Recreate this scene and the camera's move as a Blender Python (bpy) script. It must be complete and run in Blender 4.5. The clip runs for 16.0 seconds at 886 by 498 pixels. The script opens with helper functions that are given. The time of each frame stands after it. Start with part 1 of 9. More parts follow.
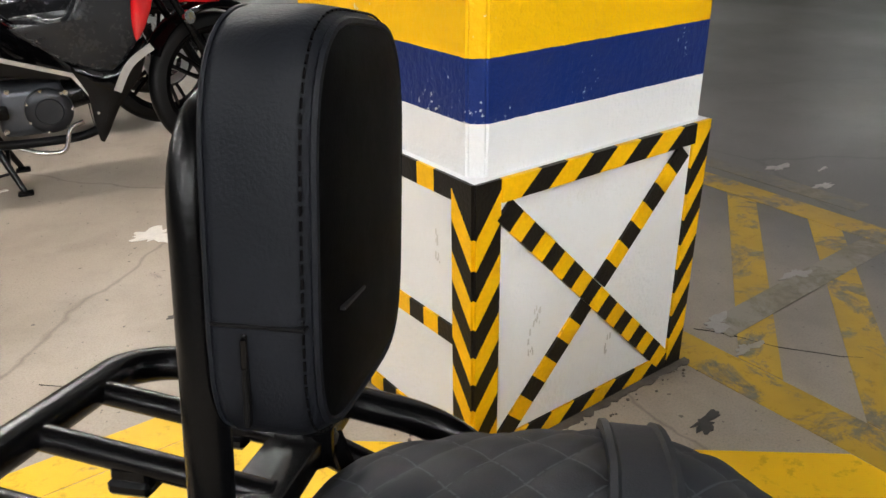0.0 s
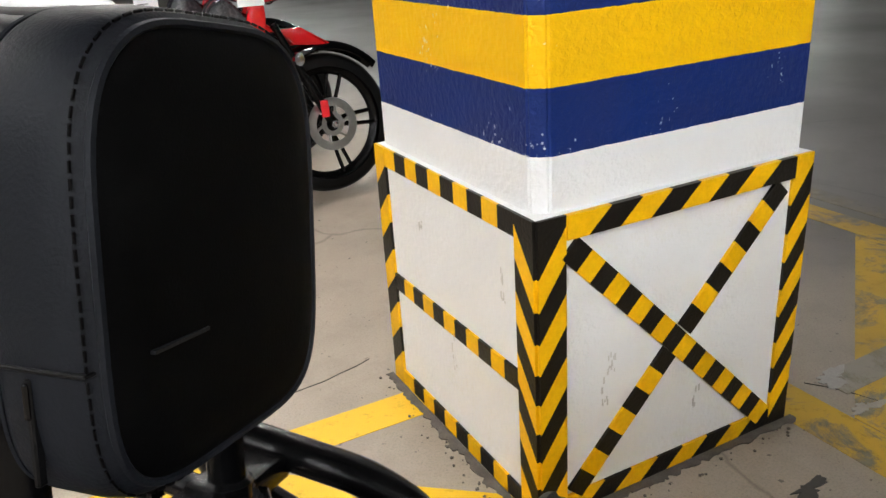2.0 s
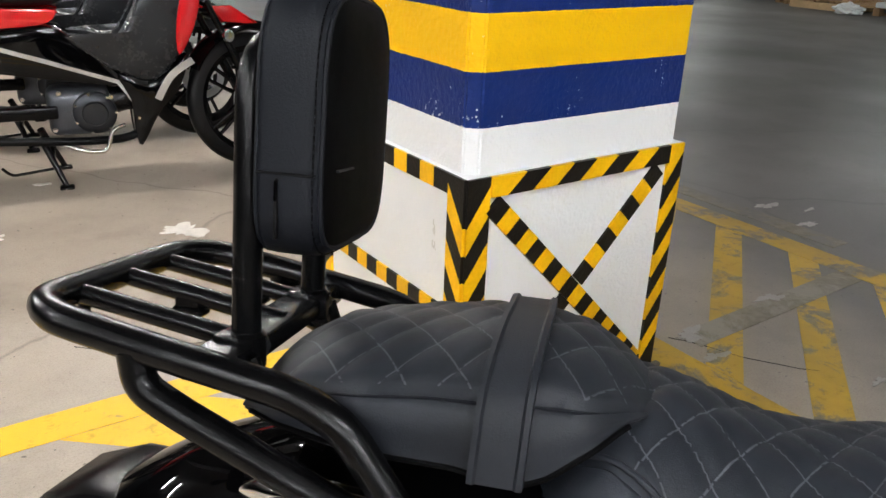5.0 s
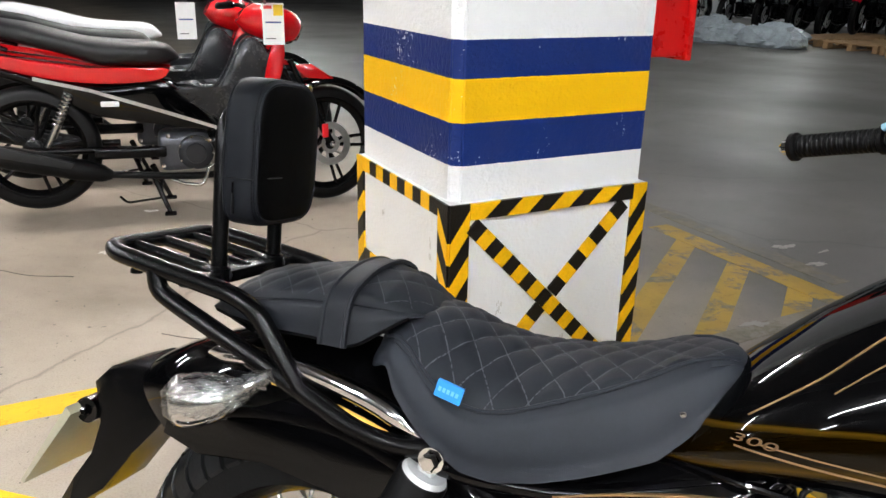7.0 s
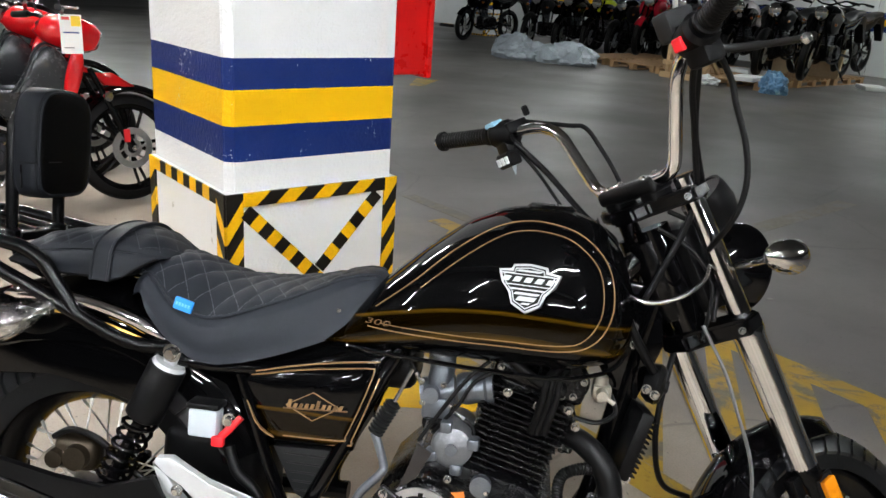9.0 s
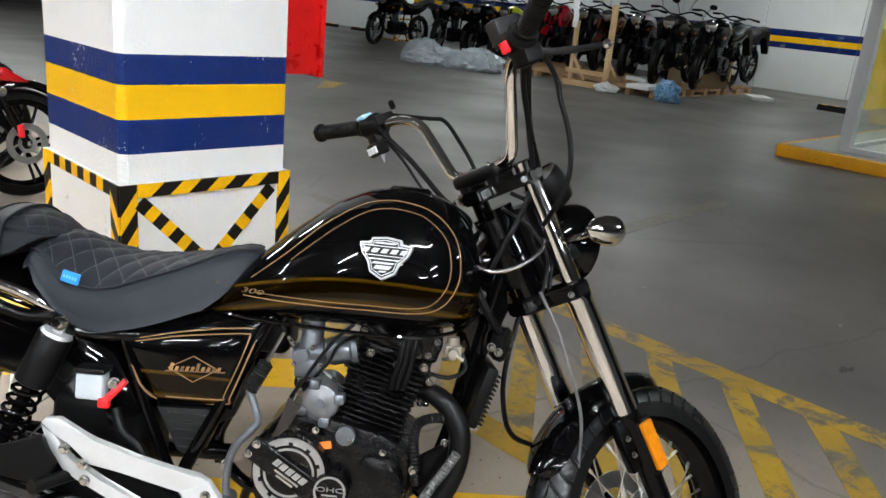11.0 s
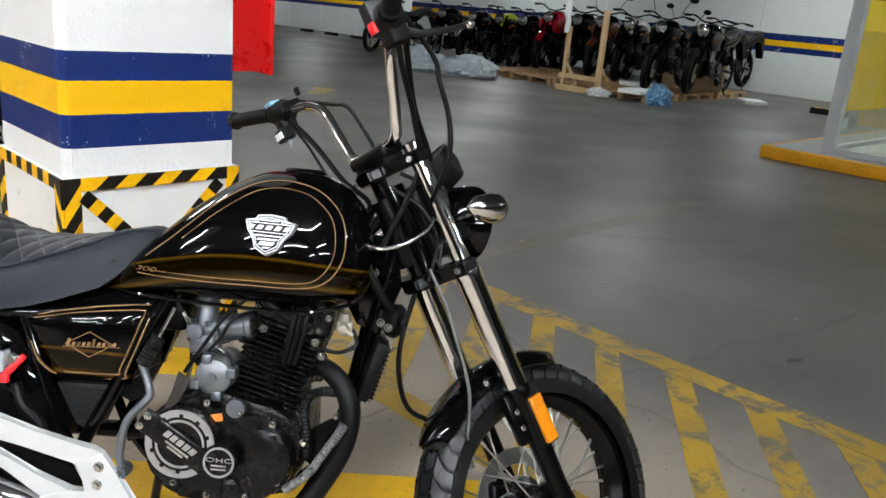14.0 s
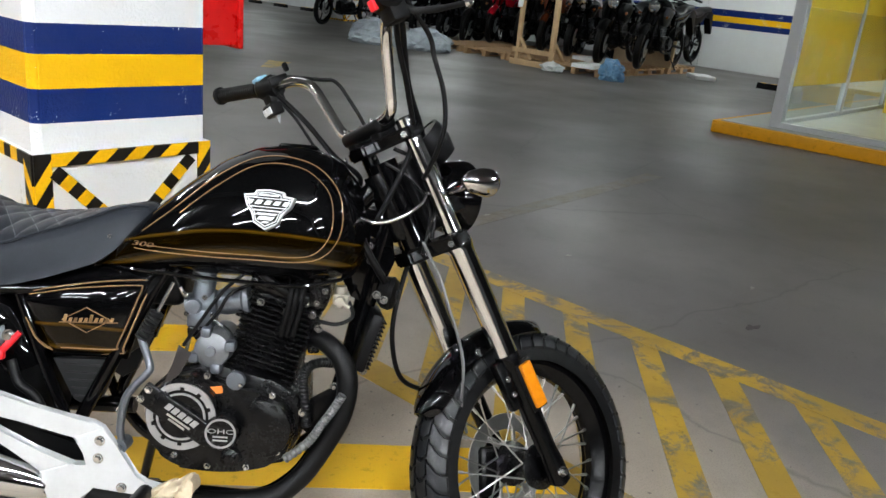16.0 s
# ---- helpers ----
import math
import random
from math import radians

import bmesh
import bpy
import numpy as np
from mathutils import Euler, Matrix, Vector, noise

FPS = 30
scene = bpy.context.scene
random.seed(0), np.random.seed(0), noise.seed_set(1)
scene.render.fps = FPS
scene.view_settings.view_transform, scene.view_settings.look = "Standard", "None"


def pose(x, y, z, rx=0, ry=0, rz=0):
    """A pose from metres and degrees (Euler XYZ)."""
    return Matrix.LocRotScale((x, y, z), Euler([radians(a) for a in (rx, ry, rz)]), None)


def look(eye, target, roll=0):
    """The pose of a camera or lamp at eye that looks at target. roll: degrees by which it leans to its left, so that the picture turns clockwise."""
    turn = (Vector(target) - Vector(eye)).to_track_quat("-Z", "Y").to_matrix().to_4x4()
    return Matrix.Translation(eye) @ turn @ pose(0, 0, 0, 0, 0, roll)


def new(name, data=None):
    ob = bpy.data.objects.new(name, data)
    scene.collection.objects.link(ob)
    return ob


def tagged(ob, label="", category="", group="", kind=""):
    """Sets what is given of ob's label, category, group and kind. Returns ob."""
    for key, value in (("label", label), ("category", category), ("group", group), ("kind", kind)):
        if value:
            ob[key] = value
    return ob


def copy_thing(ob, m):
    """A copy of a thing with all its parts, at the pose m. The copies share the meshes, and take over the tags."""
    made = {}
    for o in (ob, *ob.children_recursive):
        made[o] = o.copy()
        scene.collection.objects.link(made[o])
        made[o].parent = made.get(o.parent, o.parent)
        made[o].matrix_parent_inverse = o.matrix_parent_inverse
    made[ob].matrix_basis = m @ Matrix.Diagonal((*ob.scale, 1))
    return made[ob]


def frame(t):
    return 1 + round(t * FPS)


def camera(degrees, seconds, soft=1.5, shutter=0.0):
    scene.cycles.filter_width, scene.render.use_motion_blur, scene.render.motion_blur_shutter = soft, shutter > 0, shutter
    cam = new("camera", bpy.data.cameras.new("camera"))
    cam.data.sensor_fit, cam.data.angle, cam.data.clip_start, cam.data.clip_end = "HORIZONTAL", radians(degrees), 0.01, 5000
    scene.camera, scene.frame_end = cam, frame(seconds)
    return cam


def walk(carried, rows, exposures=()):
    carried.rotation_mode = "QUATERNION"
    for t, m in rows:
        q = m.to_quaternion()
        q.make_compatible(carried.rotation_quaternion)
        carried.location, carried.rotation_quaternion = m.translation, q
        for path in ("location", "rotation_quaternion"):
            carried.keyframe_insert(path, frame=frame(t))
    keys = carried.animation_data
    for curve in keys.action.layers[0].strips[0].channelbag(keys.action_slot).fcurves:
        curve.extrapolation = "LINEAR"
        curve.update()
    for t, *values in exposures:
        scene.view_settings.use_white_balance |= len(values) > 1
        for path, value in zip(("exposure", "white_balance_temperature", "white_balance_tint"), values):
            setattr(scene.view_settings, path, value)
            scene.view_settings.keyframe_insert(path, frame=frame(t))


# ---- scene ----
cam = camera(58.2, 16.0)
PATH = [
    (0, (0.04, 0.015, 1.086), (-0.072, 1.818, 0.227), -0.8),
    (0.5, (0.053, 0.043, 1.089), (-0.236, 1.858, 0.302), -1.9),
    (1, (0.1, 0.082, 1.081), (-0.304, 1.885, 0.315), -2.8),
    (1.5, (0.123, 0.102, 1.068), (-0.337, 1.898, 0.317), -3.4),
    (2, (0.15, 0.086, 1.055), (-0.286, 1.885, 0.298), -3.9),
    (2.5, (0.132, 0.025, 1.066), (-0.124, 1.848, 0.286), -1.7),
    (3, (0.074, -0.05, 1.066), (-0.11, 1.774, 0.268), -0.4),
    (3.2, (0.063, -0.076, 1.06), (-0.112, 1.752, 0.267), -0.2),
    (5.3, (0.121, -0.24, 1.083), (-0.035, 1.605, 0.326), 2.3),
    (5.5, (0.164, -0.258, 1.067), (-0.007, 1.591, 0.323), 1.5),
    (6, (0.297, -0.349, 1.083), (0.052, 1.495, 0.349), 1.6),
    (6.5, (0.366, -0.442, 1.143), (0.014, 1.399, 0.446), 1.6),
    (7, (0.429, -0.624, 1.18), (0.014, 1.214, 0.51), 1.3),
    (7.5, (0.558, -0.741, 1.216), (0.394, 1.137, 0.548), 2.7),
    (8, (0.67, -0.865, 1.242), (0.599, 1.023, 0.587), 2.7),
    (8.5, (0.726, -0.988, 1.252), (0.666, 0.905, 0.61), 3.2),
    (9, (0.693, -1.066, 1.257), (0.69, 0.833, 0.628), 3.9),
    (9.5, (0.67, -1.144, 1.253), (0.833, 0.751, 0.634), 5.1),
    (10, (0.673, -1.187, 1.262), (0.9, 0.703, 0.651), 5.8),
    (10.2, (0.682, -1.199, 1.271), (0.921, 0.689, 0.653), 5.6),
    (12.3, (0.97, -1.307, 1.256), (1.089, 0.608, 0.689), 5.6),
    (12.5, (0.982, -1.309, 1.254), (1.096, 0.604, 0.681), 5.6),
    (13, (1.0, -1.323, 1.251), (1.139, 0.587, 0.675), 5.3),
    (13.5, (1.006, -1.328, 1.249), (1.184, 0.578, 0.67), 5.2),
    (14, (1.009, -1.33, 1.246), (1.198, 0.574, 0.664), 5.1),
    (14.5, (1.013, -1.329, 1.243), (1.202, 0.574, 0.656), 5.1),
    (15, (1.028, -1.32, 1.238), (1.218, 0.578, 0.636), 5.1),
    (15.5, (1.002, -1.331, 1.239), (1.254, 0.55, 0.608), 5.5),
    (16, (0.92, -1.362, 1.248), (1.234, 0.509, 0.617), 5.8),
]
walk(cam, [(t, look(eye, target, roll)) for t, eye, target, roll in PATH],
     [(0, -0.04, 6650, 11), (3, -0.02, 6550, 11), (6, 0.06, 6450, 11), (9, 0.06, 6400, 10), (16, 0.2, 6300, 9)])

# ---- grid of the building: u and v run along the faces of the column ----
GRID = pose(0.036, 1.309, 0, 0, 0, 40.0)


def grid(u, v, z=0.0):
    return GRID @ Vector((u, v, z))


# ---- light ----
world = bpy.data.worlds.new("world")
scene.world = world
world.use_nodes = True
world.node_tree.nodes["Background"].inputs[0].default_value = (0.5, 0.55, 0.6, 1)
world.node_tree.nodes["Background"].inputs[1].default_value = 0.02
CEILING = 2.75
TUBE_POWER = 410.0


# ---- materials ----
def node(nt, kind, **sets):
    n = nt.nodes.new(kind)
    for k, v in sets.items():
        n.inputs[k].default_value = v
    return n


def plain(name, color, rough=0.5, metal=0.0, vary=0.12, scale=8.0, bump=0.0, bump_scale=120.0, coat=0.0, spec=0.5, dark=None, dust=0.0):
    """A principled surface whose colour and gloss vary at two scales, with a fine relief."""
    m = bpy.data.materials.new(name)
    m.use_nodes = True
    nt = m.node_tree
    b = nt.nodes["Principled BSDF"]
    b.inputs["Metallic"].default_value = metal
    b.inputs["Coat Weight"].default_value = coat
    b.inputs["Coat Roughness"].default_value = 0.03
    b.inputs["Coat IOR"].default_value = 1.35
    b.inputs["Specular IOR Level"].default_value = spec
    tc = nt.nodes.new("ShaderNodeTexCoord")
    big = node(nt, "ShaderNodeTexNoise", Scale=scale, Detail=4.0, Roughness=0.6)
    fine = node(nt, "ShaderNodeTexNoise", Scale=scale * 9, Detail=3.0, Roughness=0.6)
    nt.links.new(tc.outputs["Object"], big.inputs["Vector"])
    nt.links.new(tc.outputs["Object"], fine.inputs["Vector"])
    add = nt.nodes.new("ShaderNodeMath")
    add.operation = "MULTIPLY_ADD"
    add.inputs[1].default_value = 0.4
    nt.links.new(fine.outputs["Fac"], add.inputs[0])
    half = nt.nodes.new("ShaderNodeMath")
    half.operation = "MULTIPLY"
    half.inputs[1].default_value = 0.6
    nt.links.new(big.outputs["Fac"], half.inputs[0])
    nt.links.new(half.outputs[0], add.inputs[2])
    ramp = nt.nodes.new("ShaderNodeValToRGB")
    ramp.color_ramp.elements[0].position, ramp.color_ramp.elements[1].position = 0.3, 0.7
    lo = dark or tuple(c * (1 - vary) for c in color)
    hi = tuple(min(1.0, c * (1 + vary)) for c in color)
    ramp.color_ramp.elements[0].color, ramp.color_ramp.elements[1].color = (*lo, 1), (*hi, 1)
    nt.links.new(add.outputs[0], ramp.inputs["Fac"])
    nt.links.new(ramp.outputs["Color"], b.inputs["Base Color"])
    mr = node(nt, "ShaderNodeMapRange")
    mr.inputs["To Min"].default_value, mr.inputs["To Max"].default_value = max(0.02, rough * 0.8), min(1.0, rough * 1.2)
    nt.links.new(add.outputs[0], mr.inputs["Value"])
    nt.links.new(mr.outputs[0], b.inputs["Roughness"])
    if bump:
        n2 = node(nt, "ShaderNodeTexNoise", Scale=bump_scale, Detail=3.0, Roughness=0.55)
        nt.links.new(tc.outputs["Object"], n2.inputs["Vector"])
        bp = node(nt, "ShaderNodeBump", Strength=bump, Distance=0.003)
        nt.links.new(n2.outputs["Fac"], bp.inputs["Height"])
        nt.links.new(bp.outputs[0], b.inputs["Normal"])
    return m


def ramp_of(nt, src, stops):
    r = nt.nodes.new("ShaderNodeValToRGB")
    e = r.color_ramp.elements
    while len(e) < len(stops):
        e.new(0.5)
    for i, (p, c) in enumerate(stops):
        e[i].position, e[i].color = p, (*c, 1) if len(c) == 3 else c
    nt.links.new(src, r.inputs["Fac"])
    return r


def mixed(nt, fac, a, b):
    m = nt.nodes.new("ShaderNodeMix")
    m.data_type = "RGBA"
    for s, v in ((m.inputs[0], fac), (m.inputs[6], a), (m.inputs[7], b)):
        if isinstance(v, bpy.types.NodeSocket):
            nt.links.new(v, s)
        elif isinstance(v, float):
            s.default_value = v
        else:
            s.default_value = (*v, 1)
    return m.outputs[2]


def concrete_floor(name):
    """Polished grey-beige slab: broad stains, fine speckle, dark scuffs, cracks and pale spills."""
    m = bpy.data.materials.new(name)
    m.use_nodes = True
    nt = m.node_tree
    b = nt.nodes["Principled BSDF"]
    tc = nt.nodes.new("ShaderNodeTexCoord")
    src = tc.outputs["Object"]

    def noise_of(scale, detail=5.0, rough=0.6, dist=0.0):
        n = node(nt, "ShaderNodeTexNoise", Scale=scale, Detail=detail, Roughness=rough, Distortion=dist)
        nt.links.new(src, n.inputs["Vector"])
        return n.outputs["Fac"]

    base = ramp_of(nt, noise_of(0.55, 6.0, 0.62, 0.6), [(0.3, (0.24, 0.2, 0.156)), (0.46, (0.365, 0.306, 0.243)), (0.7, (0.45, 0.382, 0.31))]).outputs[0]
    # bays lighter, driveway darker: tyre dirt, with the light's fall-off put into the colour
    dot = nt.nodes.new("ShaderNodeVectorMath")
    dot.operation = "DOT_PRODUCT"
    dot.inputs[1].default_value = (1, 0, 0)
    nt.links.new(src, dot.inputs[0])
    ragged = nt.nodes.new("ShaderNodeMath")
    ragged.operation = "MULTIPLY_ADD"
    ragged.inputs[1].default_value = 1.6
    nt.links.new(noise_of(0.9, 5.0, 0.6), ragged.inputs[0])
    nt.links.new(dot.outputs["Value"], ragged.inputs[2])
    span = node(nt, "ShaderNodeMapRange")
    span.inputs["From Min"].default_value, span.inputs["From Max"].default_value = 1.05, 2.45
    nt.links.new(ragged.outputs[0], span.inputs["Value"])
    grime_or_dim = ramp_of(nt, noise_of(0.5, 3.0, 0.5, 0.4), [(0.3, (0.094, 0.087, 0.084)), (0.7, (0.158, 0.148, 0.143))]).outputs[0]
    base = mixed(nt, span.outputs[0], base, grime_or_dim)
    mid = ramp_of(nt, noise_of(4.5, 8.0, 0.68), [(0.38, (0.55, 0.54, 0.52)), (0.5, (1, 1, 1)), (0.7, (1.0, 0.98, 0.95))]).outputs[0]
    mul = nt.nodes.new("ShaderNodeMix")
    mul.data_type, mul.blend_type = "RGBA", "MULTIPLY"
    mul.inputs[0].default_value = 0.2
    nt.links.new(base, mul.inputs[6])
    nt.links.new(mid, mul.inputs[7])
    col = mul.outputs[2]
    speck = ramp_of(nt, noise_of(75.0, 4.0, 0.7), [(0.3, (0.22, 0.22, 0.22)), (0.42, (0.0, 0.0, 0.0)), (1.0, (0, 0, 0))]).outputs[0]
    col = mixed(nt, speck, col, (0.10, 0.095, 0.09))
    scuff = ramp_of(nt, noise_of(2.6, 10.0, 0.75, 1.2), [(0.66, (0, 0, 0)), (0.74, (0.75, 0.75, 0.75))]).outputs[0]
    col = mixed(nt, scuff, col, (0.075, 0.07, 0.066))
    pale = ramp_of(nt, noise_of(3.1, 9.0, 0.7, 0.9), [(0.24, (0.8, 0.8, 0.8)), (0.3, (0, 0, 0))]).outputs[0]
    col = mixed(nt, pale, col, (0.42, 0.40, 0.37))
    grain = ramp_of(nt, noise_of(190.0, 3.0, 0.7), [(0.3, (0.72, 0.72, 0.72)), (0.5, (1, 1, 1)), (0.75, (1.12, 1.12, 1.12))]).outputs[0]
    gm = nt.nodes.new("ShaderNodeMix")
    gm.data_type, gm.blend_type = "RGBA", "MULTIPLY"
    gm.inputs[0].default_value = 0.7
    nt.links.new(col, gm.inputs[6])
    nt.links.new(grain, gm.inputs[7])
    col = gm.outputs[2]
    grit = ramp_of(nt, noise_of(46.0, 2.0, 0.5), [(0.7, (0, 0, 0)), (0.73, (0.7, 0.7, 0.7))]).outputs[0]
    col = mixed(nt, grit, col, (0.06, 0.055, 0.05))
    vor = node(nt, "ShaderNodeTexVoronoi", Scale=0.42)
    vor.feature = "DISTANCE_TO_EDGE"
    wob = node(nt, "ShaderNodeTexNoise", Scale=3.0, Detail=5.0)
    nt.links.new(src, wob.inputs["Vector"])
    va = nt.nodes.new("ShaderNodeVectorMath")
    va.operation = "MULTIPLY_ADD"
    va.inputs[1].default_value = (0.22, 0.22, 0.0)
    nt.links.new(wob.outputs["Color"], va.inputs[0])
    nt.links.new(src, va.inputs[2])
    nt.links.new(va.outputs[0], vor.inputs["Vector"])
    crack = ramp_of(nt, vor.outputs["Distance"], [(0.0, (0.4, 0.4, 0.4)), (0.0026, (0, 0, 0))]).outputs[0]
    col = mixed(nt, crack, col, (0.05, 0.047, 0.044))
    nt.links.new(col, b.inputs["Base Color"])
    ro = ramp_of(nt, noise_of(0.8, 3.0, 0.5), [(0.3, (0.4, 0.4, 0.4)), (0.5, (0.48, 0.48, 0.48)), (0.7, (0.55, 0.55, 0.55))]).outputs[0]
    nt.links.new(ro, b.inputs["Roughness"])
    b.inputs["Specular IOR Level"].default_value = 0.27
    bp = node(nt, "ShaderNodeBump", Strength=0.1, Distance=0.004)
    nt.links.new(noise_of(38.0, 6.0, 0.65), bp.inputs["Height"])
    nt.links.new(bp.outputs[0], b.inputs["Normal"])
    return m


def floor_paint(name, color, wear, dirt=0.35):
    """Road paint worn through to the slab; wear is the share that is gone."""
    m = bpy.data.materials.new(name)
    m.use_nodes = True
    nt = m.node_tree
    b = nt.nodes["Principled BSDF"]
    tc = nt.nodes.new("ShaderNodeTexCoord")
    n1 = node(nt, "ShaderNodeTexNoise", Scale=6.0, Detail=9.0, Roughness=0.72, Distortion=0.5)
    n2 = node(nt, "ShaderNodeTexNoise", Scale=26.0, Detail=6.0, Roughness=0.7)
    n3 = node(nt, "ShaderNodeTexNoise", Scale=2.2, Detail=5.0, Roughness=0.6)
    for n in (n1, n2, n3):
        nt.links.new(tc.outputs["Object"], n.inputs["Vector"])
    gone = ramp_of(nt, n1.outputs["Fac"], [(max(0.0, wear - 0.04), (1, 1, 1)), (wear + 0.05, (0, 0, 0))]).outputs[0]
    grime_or_dim = ramp_of(nt, n3.outputs["Fac"], [(0.4, (dirt, dirt, dirt)), (0.65, (0, 0, 0))]).outputs[0]
    col = mixed(nt, grime_or_dim, color, tuple(c * 0.5 + 0.02 for c in color))
    spot = ramp_of(nt, n2.outputs["Fac"], [(0.34, (0.6, 0.6, 0.6)), (0.44, (0, 0, 0))]).outputs[0]
    col = mixed(nt, spot, col, tuple(c * 0.55 for c in color))
    slab = ramp_of(nt, n2.outputs["Fac"], [(0.3, (0.1, 0.085, 0.062)), (0.7, (0.18, 0.158, 0.122))]).outputs[0]
    nt.links.new(mixed(nt, gone, col, slab), b.inputs["Base Color"])
    b.inputs["Roughness"].default_value = 0.5
    b.inputs["Specular IOR Level"].default_value = 0.25
    bp = node(nt, "ShaderNodeBump", Strength=0.25, Distance=0.002)
    nt.links.new(n2.outputs["Fac"], bp.inputs["Height"])
    nt.links.new(bp.outputs[0], b.inputs["Normal"])
    return m


def banded_paint(name, bands, base, relief=0.2, ragged=0.002):
    """Roller-painted plaster: bands is a list of (height, colour from there up); edges are a little ragged."""
    m = bpy.data.materials.new(name)
    m.use_nodes = True
    nt = m.node_tree
    b = nt.nodes["Principled BSDF"]
    tc = nt.nodes.new("ShaderNodeTexCoord")
    sep = nt.nodes.new("ShaderNodeSeparateXYZ")
    nt.links.new(tc.outputs["Object"], sep.inputs[0])
    n = node(nt, "ShaderNodeTexNoise", Scale=55.0, Detail=4.0, Roughness=0.6)
    nt.links.new(tc.outputs["Object"], n.inputs["Vector"])
    add = nt.nodes.new("ShaderNodeMath")
    add.operation = "MULTIPLY_ADD"
    add.inputs[1].default_value = ragged * 2
    nt.links.new(n.outputs["Fac"], add.inputs[0])
    nt.links.new(sep.outputs["Z"], add.inputs[2])
    div = nt.nodes.new("ShaderNodeMath")
    div.operation = "MULTIPLY"
    div.inputs[1].default_value = 0.25
    nt.links.new(add.outputs[0], div.inputs[0])
    r = nt.nodes.new("ShaderNodeValToRGB")
    r.color_ramp.interpolation = "CONSTANT"
    e = r.color_ramp.elements
    stops = [(0.0, base)] + [((h + ragged) * 0.25, c) for h, c in bands]
    while len(e) < len(stops):
        e.new(0.9)
    for i, (p, c) in enumerate(stops):
        e[i].position, e[i].color = p, (*c, 1)
    nt.links.new(div.outputs[0], r.inputs["Fac"])
    chip = node(nt, "ShaderNodeTexNoise", Scale=85.0, Detail=3.0, Roughness=0.6)
    nt.links.new(tc.outputs["Object"], chip.inputs["Vector"])
    patch = node(nt, "ShaderNodeTexNoise", Scale=5.0, Detail=2.0, Roughness=0.5)
    nt.links.new(tc.outputs["Object"], patch.inputs["Vector"])
    both = nt.nodes.new("ShaderNodeMath")
    both.operation = "MULTIPLY"
    nt.links.new(chip.outputs["Fac"], both.inputs[0])
    nt.links.new(patch.outputs["Fac"], both.inputs[1])
    mask = ramp_of(nt, both.outputs[0], [(0.37, (0, 0, 0)), (0.392, (0.7, 0.7, 0.7))]).outputs[0]
    col = mixed(nt, mask, r.outputs[0], (0.75, 0.75, 0.73))
    dirt = node(nt, "ShaderNodeTexNoise", Scale=3.0, Detail=7.0, Roughness=0.7)
    nt.links.new(tc.outputs["Object"], dirt.inputs["Vector"])
    dm = ramp_of(nt, dirt.outputs["Fac"], [(0.35, (0.05, 0.05, 0.05)), (0.6, (0, 0, 0))]).outputs[0]
    nt.links.new(mixed(nt, dm, col, (0.2, 0.15, 0.07)), b.inputs["Base Color"])
    b.inputs["Roughness"].default_value = 0.4
    b.inputs["Specular IOR Level"].default_value = 0.14
    lump = node(nt, "ShaderNodeTexNoise", Scale=70.0, Detail=5.0, Roughness=0.6)
    nt.links.new(tc.outputs["Object"], lump.inputs["Vector"])
    bp = node(nt, "ShaderNodeBump", Strength=min(1.0, relief * 3.4), Distance=0.007)
    nt.links.new(lump.outputs["Fac"], bp.inputs["Height"])
    nt.links.new(bp.outputs[0], b.inputs["Normal"])
    return m


def glass_of(name, color=(1, 1, 1), rough=0.0):
    m = bpy.data.materials.new(name)
    m.use_nodes = True
    b = m.node_tree.nodes["Principled BSDF"]
    b.inputs["Base Color"].default_value = (*color, 1)
    b.inputs["Roughness"].default_value = rough
    b.inputs["Transmission Weight"].default_value = 1.0
    b.inputs["IOR"].default_value = 1.45
    return m


def glow(name, color, power):
    m = bpy.data.materials.new(name)
    m.use_nodes = True
    b = m.node_tree.nodes["Principled BSDF"]
    b.inputs["Base Color"].default_value = (*color, 1)
    b.inputs["Emission Color"].default_value = (*color, 1)
    b.inputs["Emission Strength"].default_value = power
    return m


YELLOW = (0.85, 0.47, 0.003)
BLUE = (0.0045, 0.02, 0.125)
WHITE = (0.77, 0.775, 0.78)
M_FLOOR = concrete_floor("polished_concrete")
M_LINE = floor_paint("yellow_line_paint", (0.86, 0.5, 0.008), 0.34, 0.2)
M_HATCH = floor_paint("worn_yellow_paint", (0.42, 0.262, 0.026), 0.45, 0.7)
M_OLD = floor_paint("old_grey_paint", (0.13, 0.12, 0.11), 0.5, 0.5)
M_SCUFF = plain("grey_scuff", (0.55, 0.54, 0.52), 0.7, vary=0.3)
M_PALE = floor_paint("pale_worn_paint", (0.165, 0.155, 0.142), 0.52, 0.4)
M_PALE_OLD = floor_paint("pale_old_paint", (0.22, 0.2, 0.17), 0.52, 0.5)
M_COLUMN = banded_paint("column_paint", [(0.699, BLUE), (0.807, YELLOW), (0.911, BLUE), (1.013, WHITE)], WHITE)
M_PANEL = banded_paint("panel_paint", [], WHITE, 0.16)
M_WALL = banded_paint("wall_paint", [(0.90, BLUE), (1.02, YELLOW), (1.15, BLUE), (1.28, (0.74, 0.76, 0.77))], (0.74, 0.76, 0.77), 0.06)
M_PLAIN_WALL = plain("grey_wall_paint", (0.16, 0.165, 0.17), 0.6, bump=0.2)
M_CEIL = plain("bare_ceiling", (0.07, 0.07, 0.072), 0.85, vary=0.2, scale=1.5, bump=0.4, bump_scale=25)
